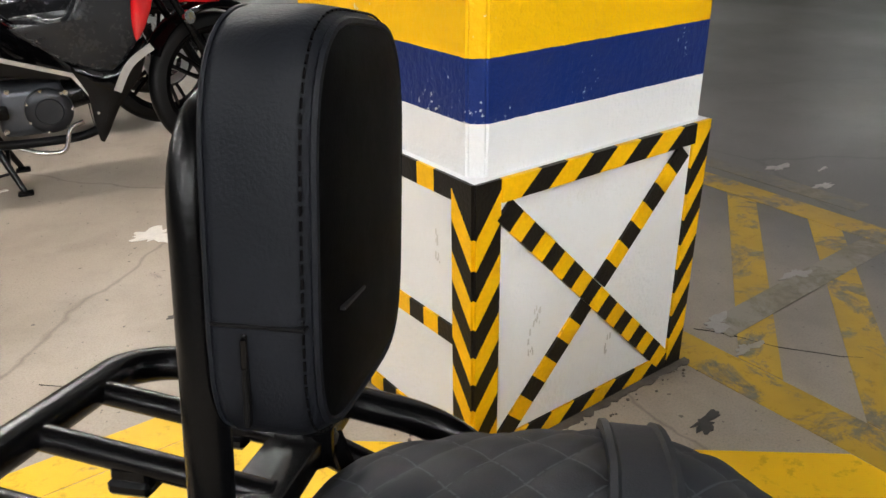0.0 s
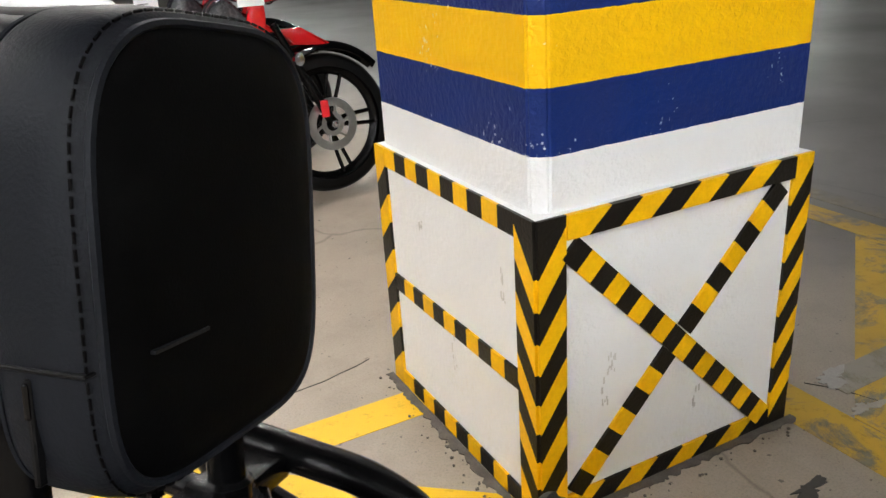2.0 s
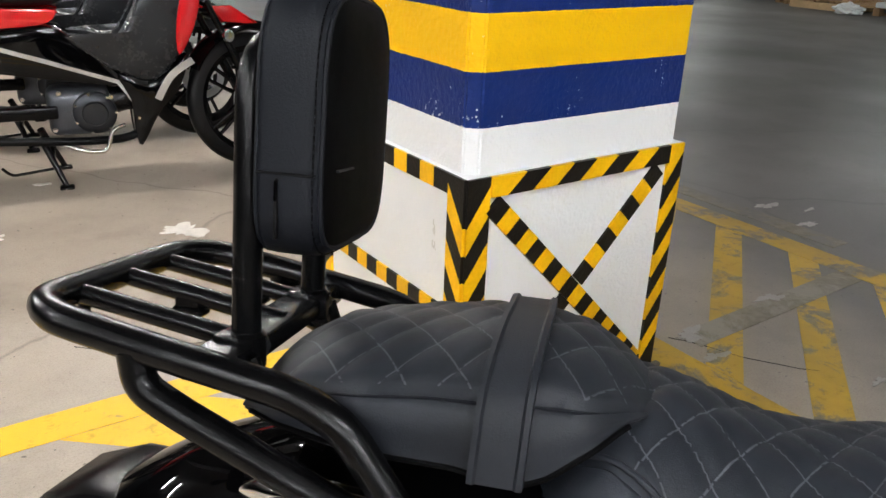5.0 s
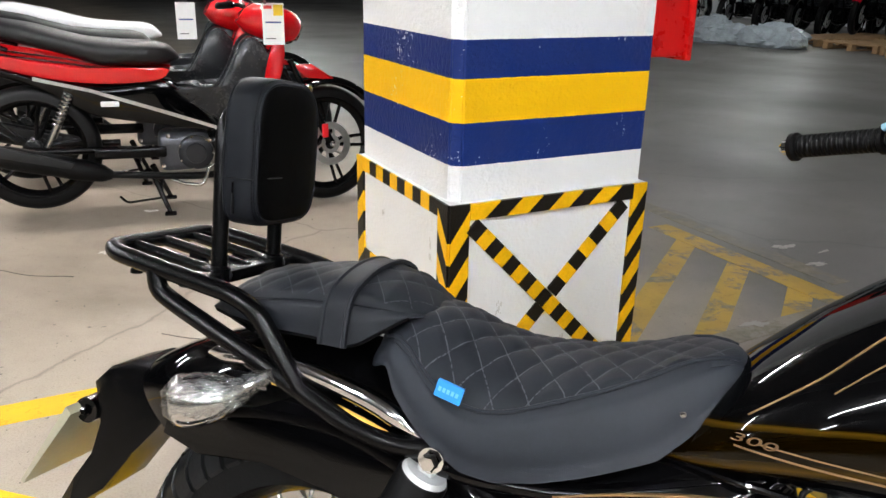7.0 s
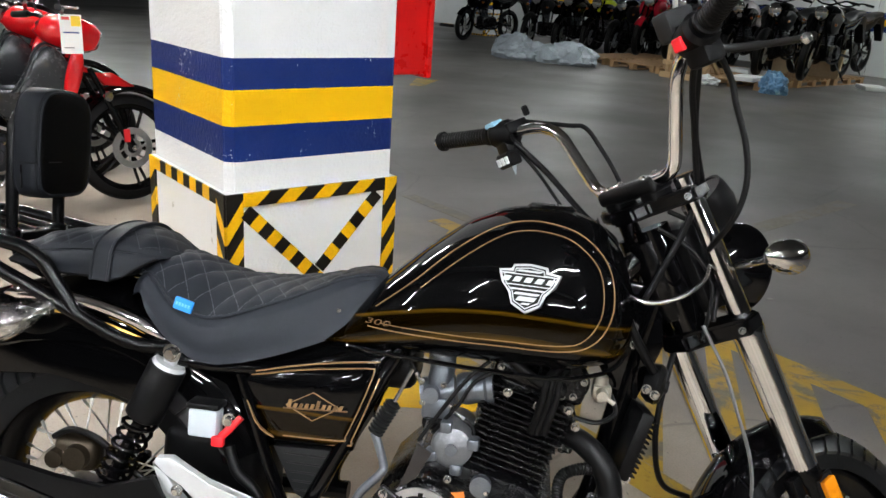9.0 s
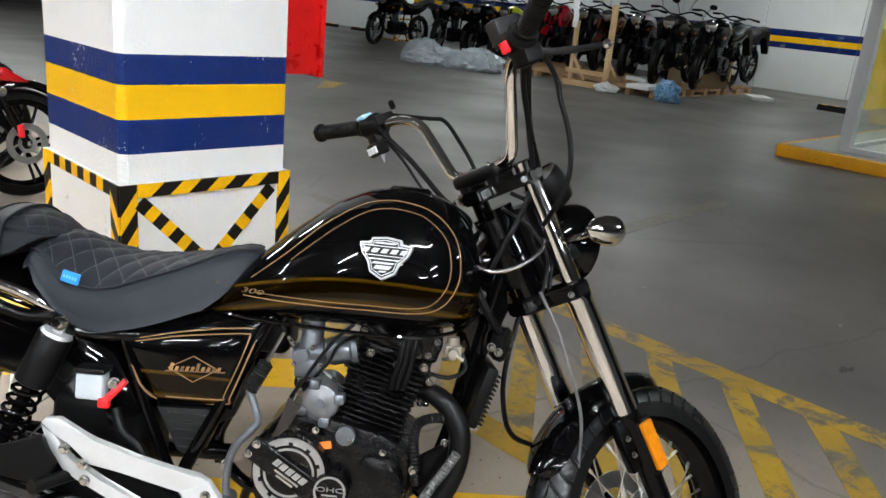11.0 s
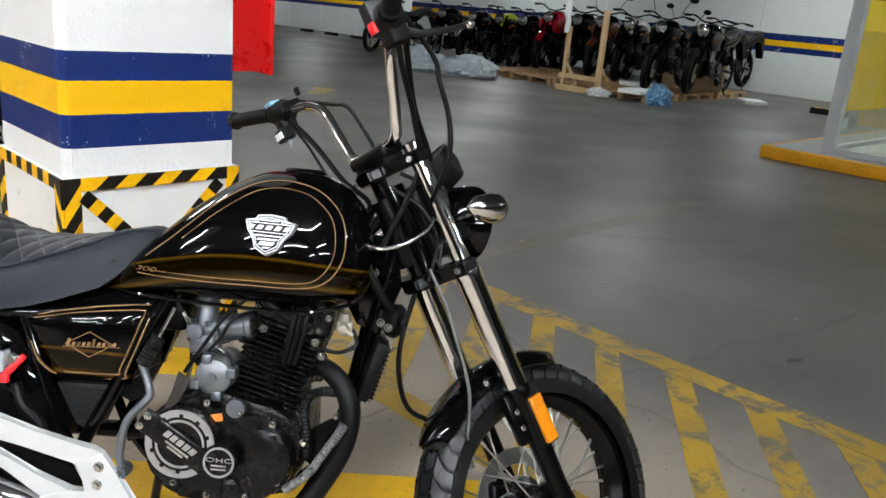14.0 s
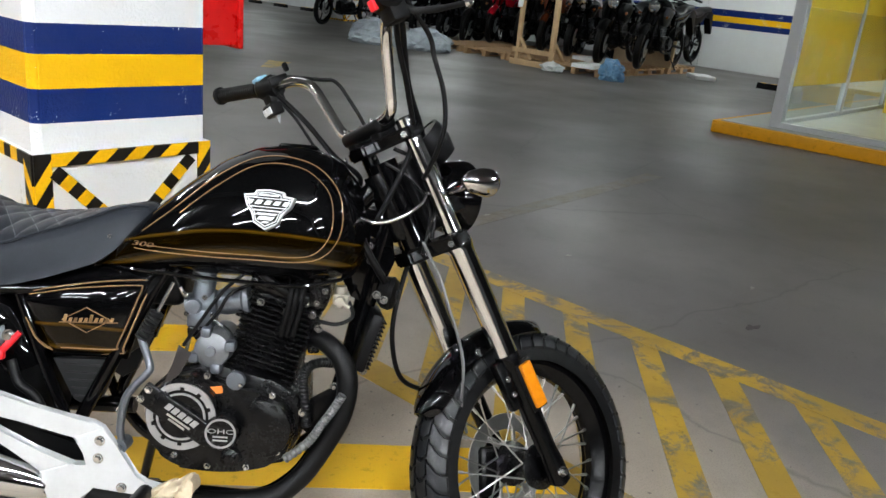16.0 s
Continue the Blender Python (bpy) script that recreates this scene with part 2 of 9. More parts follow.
M_TAPE_Y = plain("hazard_yellow", (0.86, 0.47, 0.004), 0.4, spec=0.22, vary=0.1, scale=14, bump=0.3, bump_scale=140, dark=(0.7, 0.37, 0.004))
M_TAPE_K = plain("hazard_black", (0.009, 0.0075, 0.006), 0.42, spec=0.2, vary=0.3, scale=14, bump=0.3, bump_scale=140, dark=(0.005, 0.0045, 0.004))
M_RED = plain("red_enamel", (0.62, 0.008, 0.008), 0.28, vary=0.08, scale=3, coat=0.3)
M_TUBE = glow("lamp_tube", (0.975, 0.995, 1.0), TUBE_POWER)
M_TUBE_WARM = glow("warm_lamp_tube", (1.0, 0.97, 0.93), TUBE_POWER * 1.1)
M_TUBE_DIM = glow("aged_lamp_tube", (0.95, 1.0, 0.97), TUBE_POWER * 0.66)
M_LAMP_BODY = plain("lamp_body", (0.7, 0.7, 0.7), 0.5)


# ---- building blocks ----
def finish(bm, name, mat, smooth=35.0):
    me = bpy.data.meshes.new(name)
    bmesh.ops.recalc_face_normals(bm, faces=bm.faces)
    bm.to_mesh(me)
    bm.free()
    for mm in mat if isinstance(mat, (list, tuple)) else [mat]:
        me.materials.append(mm)
    if smooth:
        me.polygons.foreach_set("use_smooth", [True] * len(me.polygons))
        me.set_sharp_from_angle(angle=radians(smooth))
    return me


def part(name, bm, mat, parent, label="", smooth=35.0, kind=""):
    """One mesh object under a thing or under a part."""
    ob = new(name, finish(bm, name, mat, smooth))
    ob.parent = parent
    if label or kind:
        tagged(ob, label=label, kind=kind)
    return ob


def thing(name, bm, mat, label, category, m=None, kind="", group="", smooth=35.0):
    ob = new(name, finish(bm, name, mat, smooth))
    if m is not None:
        ob.matrix_world = m
    return tagged(ob, label=label, category=category, kind=kind, group=group)


def base_of(name, m, label, category, group=""):
    ob = new(name)
    ob.empty_display_size = 0.1
    ob.matrix_world = m
    return tagged(ob, label=label, category=category, group=group)


def box(bm, lo, hi, bevel=0.0, seg=1, m=None):
    """A bevelled box between two corners."""
    c = [(a + b) / 2 for a, b in zip(lo, hi)]
    s = [abs(b - a) for a, b in zip(lo, hi)]
    r = bmesh.ops.create_cube(bm, size=1.0, matrix=Matrix.LocRotScale(c, None, s))
    vs = r["verts"]
    if bevel:
        es = {e for v in vs for e in v.link_edges}
        g = bmesh.ops.bevel(bm, geom=list(es), offset=min(bevel, min(s) * 0.49), segments=seg, profile=0.5, affect="EDGES")
        vs = list({v for f in g["faces"] for v in f.verts} | {v for v in vs if v.is_valid})
    if m is not None:
        bmesh.ops.transform(bm, matrix=m, verts=[v for v in vs if v.is_valid])
    return bm


def slab(bm, pts, z0, z1, m=None):
    """A prism over a polygon in the xy plane."""
    lo = [bm.verts.new((x, y, z0)) for x, y in pts]
    hi = [bm.verts.new((x, y, z1)) for x, y in pts]
    bm.faces.new(hi)
    bm.faces.new(lo[::-1])
    n = len(pts)
    for i in range(n):
        bm.faces.new((lo[i], lo[(i + 1) % n], hi[(i + 1) % n], hi[i]))
    if m is not None:
        bmesh.ops.transform(bm, matrix=m, verts=lo + hi)
    return bm


def plate(bm, pts, y0, y1, bevel=0.0):
    """A prism over a polygon in the xz plane, from y0 to y1, with its rims bevelled."""
    a = [bm.verts.new((x, y0, z)) for x, z in pts]
    b = [bm.verts.new((x, y1, z)) for x, z in pts]
    f1, f2 = bm.faces.new(a), bm.faces.new(b[::-1])
    n = len(pts)
    for i in range(n):
        bm.faces.new((a[i], b[i], b[(i + 1) % n], a[(i + 1) % n]))
    if bevel:
        es = list(f1.edges) + list(f2.edges)
        bmesh.ops.bevel(bm, geom=es, offset=bevel, segments=2, profile=0.6, affect="EDGES")
    return bm


def curve_pts(pts, steps=6, closed=False):
    """A smooth line through the points (Catmull-Rom)."""
    p = [Vector(q) for q in pts]
    n = len(p)
    out = []
    for i in range(n if closed else n - 1):
        g = (lambda k: p[k % n]) if closed else (lambda k: p[min(max(k, 0), n - 1)])
        a, b, c, d = g(i - 1), g(i), g(i + 1), g(i + 2)
        for s in range(steps):
            t = s / steps
            out.append(0.5 * (2 * b + (c - a) * t + (2 * a - 5 * b + 4 * c - d) * t * t + (3 * b - a - 3 * c + d) * t ** 3))
    if not closed:
        out.append(p[-1].copy())
    return out


def round_bends(pts, r=0.03, steps=5):
    """A line of straight runs whose corners are rounded with a radius of about r."""
    p = [Vector(q) for q in pts]
    out = [p[0]]
    for a, b, c in zip(p, p[1:], p[2:]):
        d1, d2 = a - b, c - b
        k = min(r, d1.length * 0.45, d2.length * 0.45)
        s, e = b + d1.normalized() * k, b + d2.normalized() * k
        for i in range(steps + 1):
            t = i / steps
            out.append(s * (1 - t) ** 2 + b * 2 * t * (1 - t) + e * t * t)
    out.append(p[-1])
    return out


def tube(bm, pts, r, seg=12, closed=False, caps=True, flat=1.0):
    """A pipe along a line; r is one radius or one for each point."""
    p = [Vector(q) for q in pts]
    n = len(p)
    rs = r if isinstance(r, (list, tuple)) else [r] * n
    rings = []
    up = None
    for i in range(n):
        if closed:
            t = (p[(i + 1) % n] - p[i - 1]).normalized()
        else:
            t = (p[min(i + 1, n - 1)] - p[max(i - 1, 0)]).normalized()
        if up is None:
            up = t.orthogonal().normalized()
        up = (up - t * up.dot(t))
        up = up.normalized() if up.length > 1e-6 else t.orthogonal().normalized()
        side = t.cross(up)
        rings.append([bm.verts.new(p[i] + (up * math.cos(a) * flat + side * math.sin(a)) * rs[i]) for a in (2 * math.pi * k / seg for k in range(seg))])
    for i in range(n if closed else n - 1):
        a, b = rings[i], rings[(i + 1) % n]
        shift = 0
        if closed and i == n - 1:
            shift = min(range(seg), key=lambda s: (a[0].co - b[s].co).length)
        for k in range(seg):
            bm.faces.new((a[k], a[(k + 1) % seg], b[(k + 1 + shift) % seg], b[(k + shift) % seg]))
    if caps and not closed:
        bm.faces.new(rings[0][::-1])
        bm.faces.new(rings[-1])
    return bm


def lathe(bm, prof, seg=24, m=None, arc=None):
    """A turned form: prof is a list of (along, radius); the axis is local y."""
    rings = []
    for y, r in prof:
        if r < 1e-5:
            rings.append([bm.verts.new((0, y, 0))])
        else:
            rings.append([bm.verts.new((r * math.cos(a), y, r * math.sin(a))) for a in (2 * math.pi * k / seg for k in range(seg))])
    made = [v for ring in rings for v in ring]
    for a, b in zip(rings, rings[1:]):
        for k in range(seg):
            j = (k + 1) % seg
            if len(a) == 1 and len(b) == 1:
                continue
            if len(a) == 1:
                bm.faces.new((a[0], b[j], b[k]))
            elif len(b) == 1:
                bm.faces.new((a[k], a[j], b[0]))
            else:
                bm.faces.new((a[k], a[j], b[j], b[k]))
    if m is not None:
        bmesh.ops.transform(bm, matrix=m, verts=made)
    return bm


def rod(bm, a, b, r, seg=10, r2=None):
    return tube(bm, [a, b], [r, r if r2 is None else r2], seg)


def loft(bm, rings, close_ring=True, caps=True):
    """A skin over rings of points that all have the same count."""
    vs = [[bm.verts.new(q) for q in ring] for ring in rings]
    n = len(vs[0])
    for a, b in zip(vs, vs[1:]):
        for k in range(n if close_ring else n - 1):
            bm.faces.new((a[k], a[(k + 1) % n], b[(k + 1) % n], b[k]))
    if caps and close_ring:
        bm.faces.new(vs[0][::-1])
        bm.faces.new(vs[-1])
    return vs


def bolt(bm, at, axis=(0, -1, 0), r=0.007, h=0.006):
    """A hexagon head with a washer."""
    q = Vector(axis).to_track_quat("Y", "Z").to_matrix().to_4x4()
    m = Matrix.Translation(at) @ q
    lathe(bm, [(0, r * 1.45), (h * 0.3, r * 1.45), (h * 0.3, r)], 12, m)
    lathe(bm, [(h * 0.3, r), (h, r), (h * 1.15, r * 0.8), (h * 1.15, 0)], 6, m)


def writing(text, size, mat, parent, m, name="lettering", depth=0.0006, shear=0.0, squash=1.0, label=""):
    """Flat raised letters, turned into a mesh."""
    cu = bpy.data.curves.new(name, "FONT")
    cu.body, cu.size, cu.extrude, cu.shear = text, size, depth, shear
    cu.align_x, cu.align_y = "CENTER", "CENTER"
    tmp = bpy.data.objects.new(name, cu)
    me = bpy.data.meshes.new_from_object(tmp)
    bpy.data.objects.remove(tmp)
    me.transform(m @ Matrix.Diagonal((1, squash, 1, 1)))
    me.materials.append(mat)
    ob = new(name, me)
    ob.parent = parent
    if label:
        tagged(ob, label=label)
    return ob


# ---- the hall ----
def hall():
    bm = bmesh.new()
    slab(bm, [(-24, -19), (17.2, -19), (17.2, 30), (-24, 30)], -0.3, 0.0)
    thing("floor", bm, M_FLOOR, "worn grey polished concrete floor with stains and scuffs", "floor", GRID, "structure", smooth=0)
    bm = bmesh.new()
    slab(bm, [(-24, -19), (17.2, -19), (17.2, 30), (-24, 30)], CEILING, CEILING + 0.25)
    for u in (-20.0, -14.0, -8.0, -1.85, 6.3, 12.3):
        box(bm, (u - 0.2, -19, CEILING - 0.28), (u + 0.2, 30, CEILING + 0.01))
    thing("ceiling", bm, M_CEIL, "bare concrete ceiling with downstand beams", "ceiling", GRID, "structure", smooth=0)
    # the striped wall, built of panels with narrow joints
    wall = base_of("wall_east", GRID @ pose(16.9, 0, 0), "white-grey panelled wall with blue and yellow stripes", "wall")
    tagged(wall, kind="structure")
    for i in range(24):
        bm = bmesh.new()
        v = -19 + i * 2.05
        box(bm, (0, v + 0.006, 0), (0.3, v + 2.044, CEILING), 0.006)
        ob = part("wall_panel", bm, M_WALL, wall)
    bm = bmesh.new()
    box(bm, (0.02, -19, 0), (0.29, 30, CEILING))
    part("joint_backing", bm, plain("joint_dark", (0.08, 0.08, 0.08), 0.9), wall)
    for name, lo, hi in (("wall_north", (-24, 29.8, 0), (17.2, 30.1, CEILING)), ("wall_south", (-24, -19.3, 0), (17.2, -19, CEILING)), ("wall_west", (-24.3, -19, 0), (-24, 30, CEILING))):
        bm = bmesh.new()
        box(bm, lo, hi)
        thing(name, bm, M_PLAIN_WALL, "plain grey painted wall of the parking hall", "wall", GRID, "structure", smooth=0)


def hazard_strip(bm, a, b, width, proud, face, step=0.09, slant=0.0, start=0):
    """A painted batten from a to b on a face; alternating yellow and black lengths. face: maps (along, up) to 3D."""
    a, b = Vector(a), Vector(b)
    d = (b - a)
    n = max(1, round(d.length / step * 2))
    d_n = d.normalized()
    s = Vector((-d_n.y, d_n.x)) * (width / 2)
    for i in range(n):
        t0, t1 = d * (i / n), d * ((i + 1) / n)
        sl = d_n * slant * width / 2
        q0 = -sl if i else Vector((0, 0))
        q1 = -sl if i < n - 1 else Vector((0, 0))
        quad = [a + t0 - s - (sl if i else Vector((0, 0))), a + t1 - s - (sl if i < n - 1 else Vector((0, 0))),
                a + t1 + s + (sl if i < n - 1 else Vector((0, 0))), a + t0 + s + (sl if i else Vector((0, 0)))]
        lo = [bm.verts.new(face(q.x, q.y, 0.0)) for q in quad]
        hi = [bm.verts.new(face(q.x, q.y, proud)) for q in quad]
        fs = [bm.faces.new(hi), bm.faces.new(lo[::-1])]
        for k in range(4):
            fs.append(bm.faces.new((lo[k], lo[(k + 1) % 4], hi[(k + 1) % 4], hi[k])))
        for f in fs:
            f.material_index = (i + start) % 2


def column(at):
    col = base_of("striped_column", at, "square concrete column, white with blue and yellow bands and hazard-striped base", "column")
    tagged(col, kind="structure")
    W, D, H, c = 0.61, 0.61, CEILING, 0.024
    bm = bmesh.new()
    slab(bm, [(c, 0), (W - 0.006, 0), (W, 0.006), (W, D), (0, D), (0, c)], 0, H)
    bmesh.ops.bevel(bm, geom=[e for e in bm.edges if abs(e.verts[0].co.z - e.verts[1].co.z) > 1], offset=0.004, segments=2, affect="EDGES")
    part("shaft", bm, M_COLUMN, col)
    p, top = 0.014, 0.606
    bm = bmesh.new()
    box(bm, (-p, -0.0015, 0.0), (W + p, D + p, top), 0.001, 1)
    part("base_casing", bm, M_PANEL, col)
    # the front sheet is bowed inwards below its top edge
    bm = bmesh.new()
    nx, nz = 36, 64
    rows = []
    for k in range(nz + 1):
        z = top * k / nz
        row = []
        for i in range(nx + 1):
            x = -p + (W + 2 * p) * i / nx
            f = math.sin(math.pi * min(1.0, max(0.0, (x - 0.07) / 0.48)))
            crease = 0.562 - 0.036 * f
            g = max(0.0, (z - 0.42) / (crease - 0.42)) ** 1.6 if z < crease else max(0.0, (0.6 - z) / (0.6 - crease))
            row.append(bm.verts.new((x, -p + 0.0122 * f ** 0.7 * g, z)))
        rows.append(row)
    for a, b in zip(rows, rows[1:]):
        for i in range(nx):
            bm.faces.new((a[i], a[i + 1], b[i + 1], b[i]))
    rim = [e for e in bm.edges if e.is_boundary]
    lip = bmesh.ops.extrude_edge_only(bm, edges=rim)["geom"]
    for v in lip:
        if isinstance(v, bmesh.types.BMVert):
            v.co.y = -0.001
    part("facing_sheet", bm, M_PANEL, col)
    rng = random.Random(4)
    for face, x, z, hgt in ((0, 0.13, 0.2, 0.09), (0, 0.145, 0.27, 0.05), (0, 0.36, 0.12, 0.04), (1, 0.3, 0.16, 0.1), (1, 0.09, 0.42, 0.06), (1, 0.42, 0.45, 0.03)):
        bm = bmesh.new()
        for k in range(9):
            o, q = rng.uniform(-0.008, 0.008), rng.uniform(0, hgt)
            lo, hi = (x + o, -p - 0.0009, z + q), (x + o + rng.uniform(0.0015, 0.004), -p + 0.002, z + q + rng.uniform(0.004, 0.016))
            if face:
                lo, hi = (-p - 0.0009, lo[0], lo[2]), (-p + 0.002, hi[0], hi[2])
            box(bm, lo, hi)
        part("scuff_mark", bm, M_SCUFF, col, smooth=0)
    w, pr = 0.052, 0.007
    right = lambda x, y, o: (x - p, -p - o + 0.0005, y)
    left = lambda x, y, o: (-p - o + 0.0005, x - p, y)
    RW, LW = W + 2 * p, D + 2 * p
    K = [M_TAPE_Y, M_TAPE_K]

    def strip(face, a, b, start=0, slant=0.0, width=w, proud=pr, step=0.088):
        bm = bmesh.new()
        hazard_strip(bm, a, b, width, proud, face, step, slant, start)
        part("hazard_batten", bm, K, col, smooth=0)

    h = w / 2
    cw = 0.056
    # front face: frame and diagonal cross
    strip(right, (cw / 2, 0.0), (cw / 2, top), 0, -1.5, cw, pr, 0.121)
    strip(right, (RW - h, 0.0), (RW - h, top), 1, -1.5, w, pr, 0.121)
    strip(right, (cw, top - 0.0215), (RW - w, top - 0.0215), 0, 1.1, 0.043, pr + 0.004, 0.125)
    strip(right, (cw, h * 0.8), (RW - w, h * 0.8), 0, 1.1, w * 0.8, pr - 0.001, 0.125)
    strip(right, (0.064, 0.546), (0.565, 0.036), 1, 0.0, 0.047, pr + 0.002, 0.078)
    strip(right, (0.074, 0.042), (0.297, 0.279), 1, 0.0, 0.042, pr - 0.0005, 0.09)
    strip(right, (0.33, 0.314), (0.56, 0.552), 1, 0.0, 0.042, pr - 0.0005, 0.09)
    # side face: frame and a middle rail
    strip(left, (cw / 2, 0.0), (cw / 2, top), 0, -1.5, cw, pr, 0.121)
    strip(left, (LW - h, 0.0), (LW - h, top), 0, 1.0, w, pr, 0.132)
    strip(left, (cw, top - 0.0215), (LW - w, top - 0.0215), 1, 0.0, 0.043, pr - 0.001, 0.108)
    strip(left, (cw, 0.284), (LW - w, 0.284), 1, 0.0, 0.04, pr - 0.001, 0.1)
    strip(left, (cw, h * 0.8), (LW - w, h * 0.8), 1, 0.0, w * 0.8, pr - 0.001, 0.108)


def red_cabinet():
    c = base_of("fire_cabinet", GRID @ pose(0.591, 0.1, 0.93), "glossy red steel fire-hose cabinet mounted on the column", "fire cabinet")
    bm = bmesh.new()
    box(bm, (0, 0, 0.012), (0.2, 0.5, 0.75), 0.004, 2)
    part("case", bm, M_RED, c)
    bm = bmesh.new()
    box(bm, (0.2, -0.012, 0.0), (0.222, 0.51, 0.762), 0.004, 2)
    part("door", bm, M_RED, c)


def markings():
    marks = []

    def strip(name, pts, mat, label, z=0.0014):
        bm = bmesh.new()
        slab(bm, pts, -0.002, z)
        thing(name, bm, mat, label, "floor marking", GRID, "structure", smooth=0)

    strip("yellow_line", [(0.60, 0.1), (0.60, -2.6), (0.72, -2.6), (0.72, 0.1)], M_HATCH, "faded yellow painted floor line beside the column")
    strip("yellow_line", [(1.645, 1.1), (1.645, -4.0), (1.765, -4.0), (1.765, 1.1)], M_HATCH, "worn yellow border line of the hatched area")
    for k in range(11):
        v = 0.90 - 0.319 * k
        a, b, g = 0.724, 1.641, 0.745
        strip("hatch_stripe", [(a, v - g * (b - a)), (a, v - g * (b - a) - 0.12), (b, v - 0.12), (b, v)], M_HATCH, "worn yellow diagonal hatch stripe on the concrete")
    strip("yellow_line", [(-3.2, 0.43), (-0.02, 0.43), (-0.02, 0.54), (-3.2, 0.54)], M_LINE, "yellow painted bay line running to the column")
    # broad diagonal stripes in front of the column
    inv = GRID.inverted()
    for y0, y1, x0, x1 in ((1.135, 1.345, -0.58, 0.88), (0.40, 0.605, -1.9, 1.9)):
        pts = []
        for x, y in ((x0, y0), (x1, y0), (x1, y1), (x0, y1)):
            q = inv @ Vector((x, y - 0.045 * (x - 0.6) if y0 < 1 else y, 0))
            pts.append((q.x, q.y))
        if y0 > 1:
            q0, q1, q2, q3 = [inv @ Vector((x, y, 0)) for x, y in ((x0, y0), (x1, y0), (x1, y1), (x0, y1))]
            f = (q1.y - q0.y) / (q1.x - q0.x)
            at_v = lambda q, v: (q.x + (v - q.y) / f, v)
            at_u = lambda q, u: (u, q.y + (u - q.x) * f)
            pts = [at_v(q0, 0.427), at_u(q0, 0.597), at_u(q3, 0.597), at_v(q3, 0.427)]
        else:
            q0, q1, q2, q3 = [inv @ Vector((x, y - 0.045 * (x - 0.6), 0)) for x, y in ((x0, y0), (x1, y0), (x1, y1), (x0, y1))]
            f = (q1.y - q0.y) / (q1.x - q0.x)
            at_v = lambda q, v: (q.x + (v - q.y) / f, v)
            at_u = lambda q, u: (u, q.y + (u - q.x) * f)
            pts = [at_v(q0, 0.427), at_u(q0, 0.597), at_u(q3, 0.597), at_v(q3, 0.427)]
        strip("broad_stripe", pts, M_LINE, "broad bright yellow diagonal floor stripe")
    strip("grey_line", [(1.83, 1.6), (1.83, 0.2), (1.93, 0.2), (1.93, 1.6)], M_OLD, "old dark grey painted floor line")
    strip("pale_line", [(2.0, -0.02), (4.6, 0.06), (4.6, 0.2), (2.0, 0.09)], M_PALE, "faint pale painted line on the driveway")
    strip("pale_line", [(0.79, -0.035), (1.64, -0.02), (1.64, 0.07), (0.79, 0.05)], M_PALE_OLD, "faint pale painted line crossing the hatched area", 0.002)
    strip("short_yellow_line", [(5.2, 6.1), (5.35, 6.0), (6.0, 6.5), (5.8, 6.75)], M_HATCH, "short worn yellow line on the driveway")


def spill(u, v, size, stretch, seed, mat, label):
    """A dried splash: a thin sheet with a ragged outline."""
    rng = random.Random(seed)
    bm = bmesh.new()
    pts = []
    n = 40
    ph = [rng.uniform(0, 6.28) for _ in range(6)]
    for k in range(n):
        a = 2 * math.pi * k / n
        rr = size * (0.55 + 0.22 * math.sin(2 * a + ph[0]) + 0.16 * math.sin(3 * a + ph[1]) + 0.1 * math.sin(7 * a + ph[2]) + 0.07 * math.sin(13 * a + ph[3]) + rng.uniform(-0.05, 0.05))
        pts.append((u + rr * math.cos(a) * stretch, v + rr * math.sin(a)))
    slab(bm, pts, 0.0, 0.0025)
    thing("dried_spill", bm, mat, label, "stain", GRID, "structure", smooth=0)


for n, (u, v, size, stretch) in enumerate(((-0.16, 1.52, 0.1, 1.3), (-0.75, 1.75, 0.035, 2.0), (-0.5, 2.3, 0.03, 1.4))):
    spill(u, v, size, stretch, 5 + n, plain("dried_white_plaster", (0.72, 0.68, 0.62), 0.7, vary=0.15, scale=20, bump=0.3, bump_scale=60), "dried splash of white plaster on the concrete")
for n, (u, v, size, stretch) in enumerate(((0.82, 0.03, 0.05, 1.6), (0.78, -0.09, 0.03, 2.2), (1.24, 0.06, 0.035, 2.4), (1.05, -0.4, 0.02, 2.0), (2.3, -0.6, 0.014, 2.6), (2.7, -1.4, 0.012, 3.0))):
    spill(u, v, size, stretch, 15 + n, plain("dried_grey_cement", (0.24, 0.228, 0.215), 0.75, vary=0.2, scale=20, bump=0.3, bump_scale=60), "dried smear of pale cement on the concrete")


for n, (u, v, size, stretch) in enumerate(((0.45, -0.21, 0.032, 2.2), (0.9, -0.62, 0.02, 1.6), (2.2, -1.6, 0.03, 2.4), (-0.3, 0.95, 0.018, 2.0), (3.2, -2.2, 0.03, 2.8))):
    spill(u, v, size, stretch, 31 + n, plain("oil_stain", (0.045, 0.04, 0.037), 0.6, vary=0.3, scale=25), "small dark oil stain on the concrete")
for n, (u, v, size, stretch) in enumerate(((2.03, 0.62, 0.045, 1.8), (1.98, 0.4, 0.028, 3.0), (2.15, 0.5, 0.014, 4.0), (2.5, 0.1, 0.012, 2.4))):
    spill(u, v, size, stretch, 41 + n, plain("dried_pale_cement", (0.33, 0.31, 0.29), 0.75, vary=0.25, scale=20, bump=0.3, bump_scale=60), "dried smear of pale cement on the concrete")


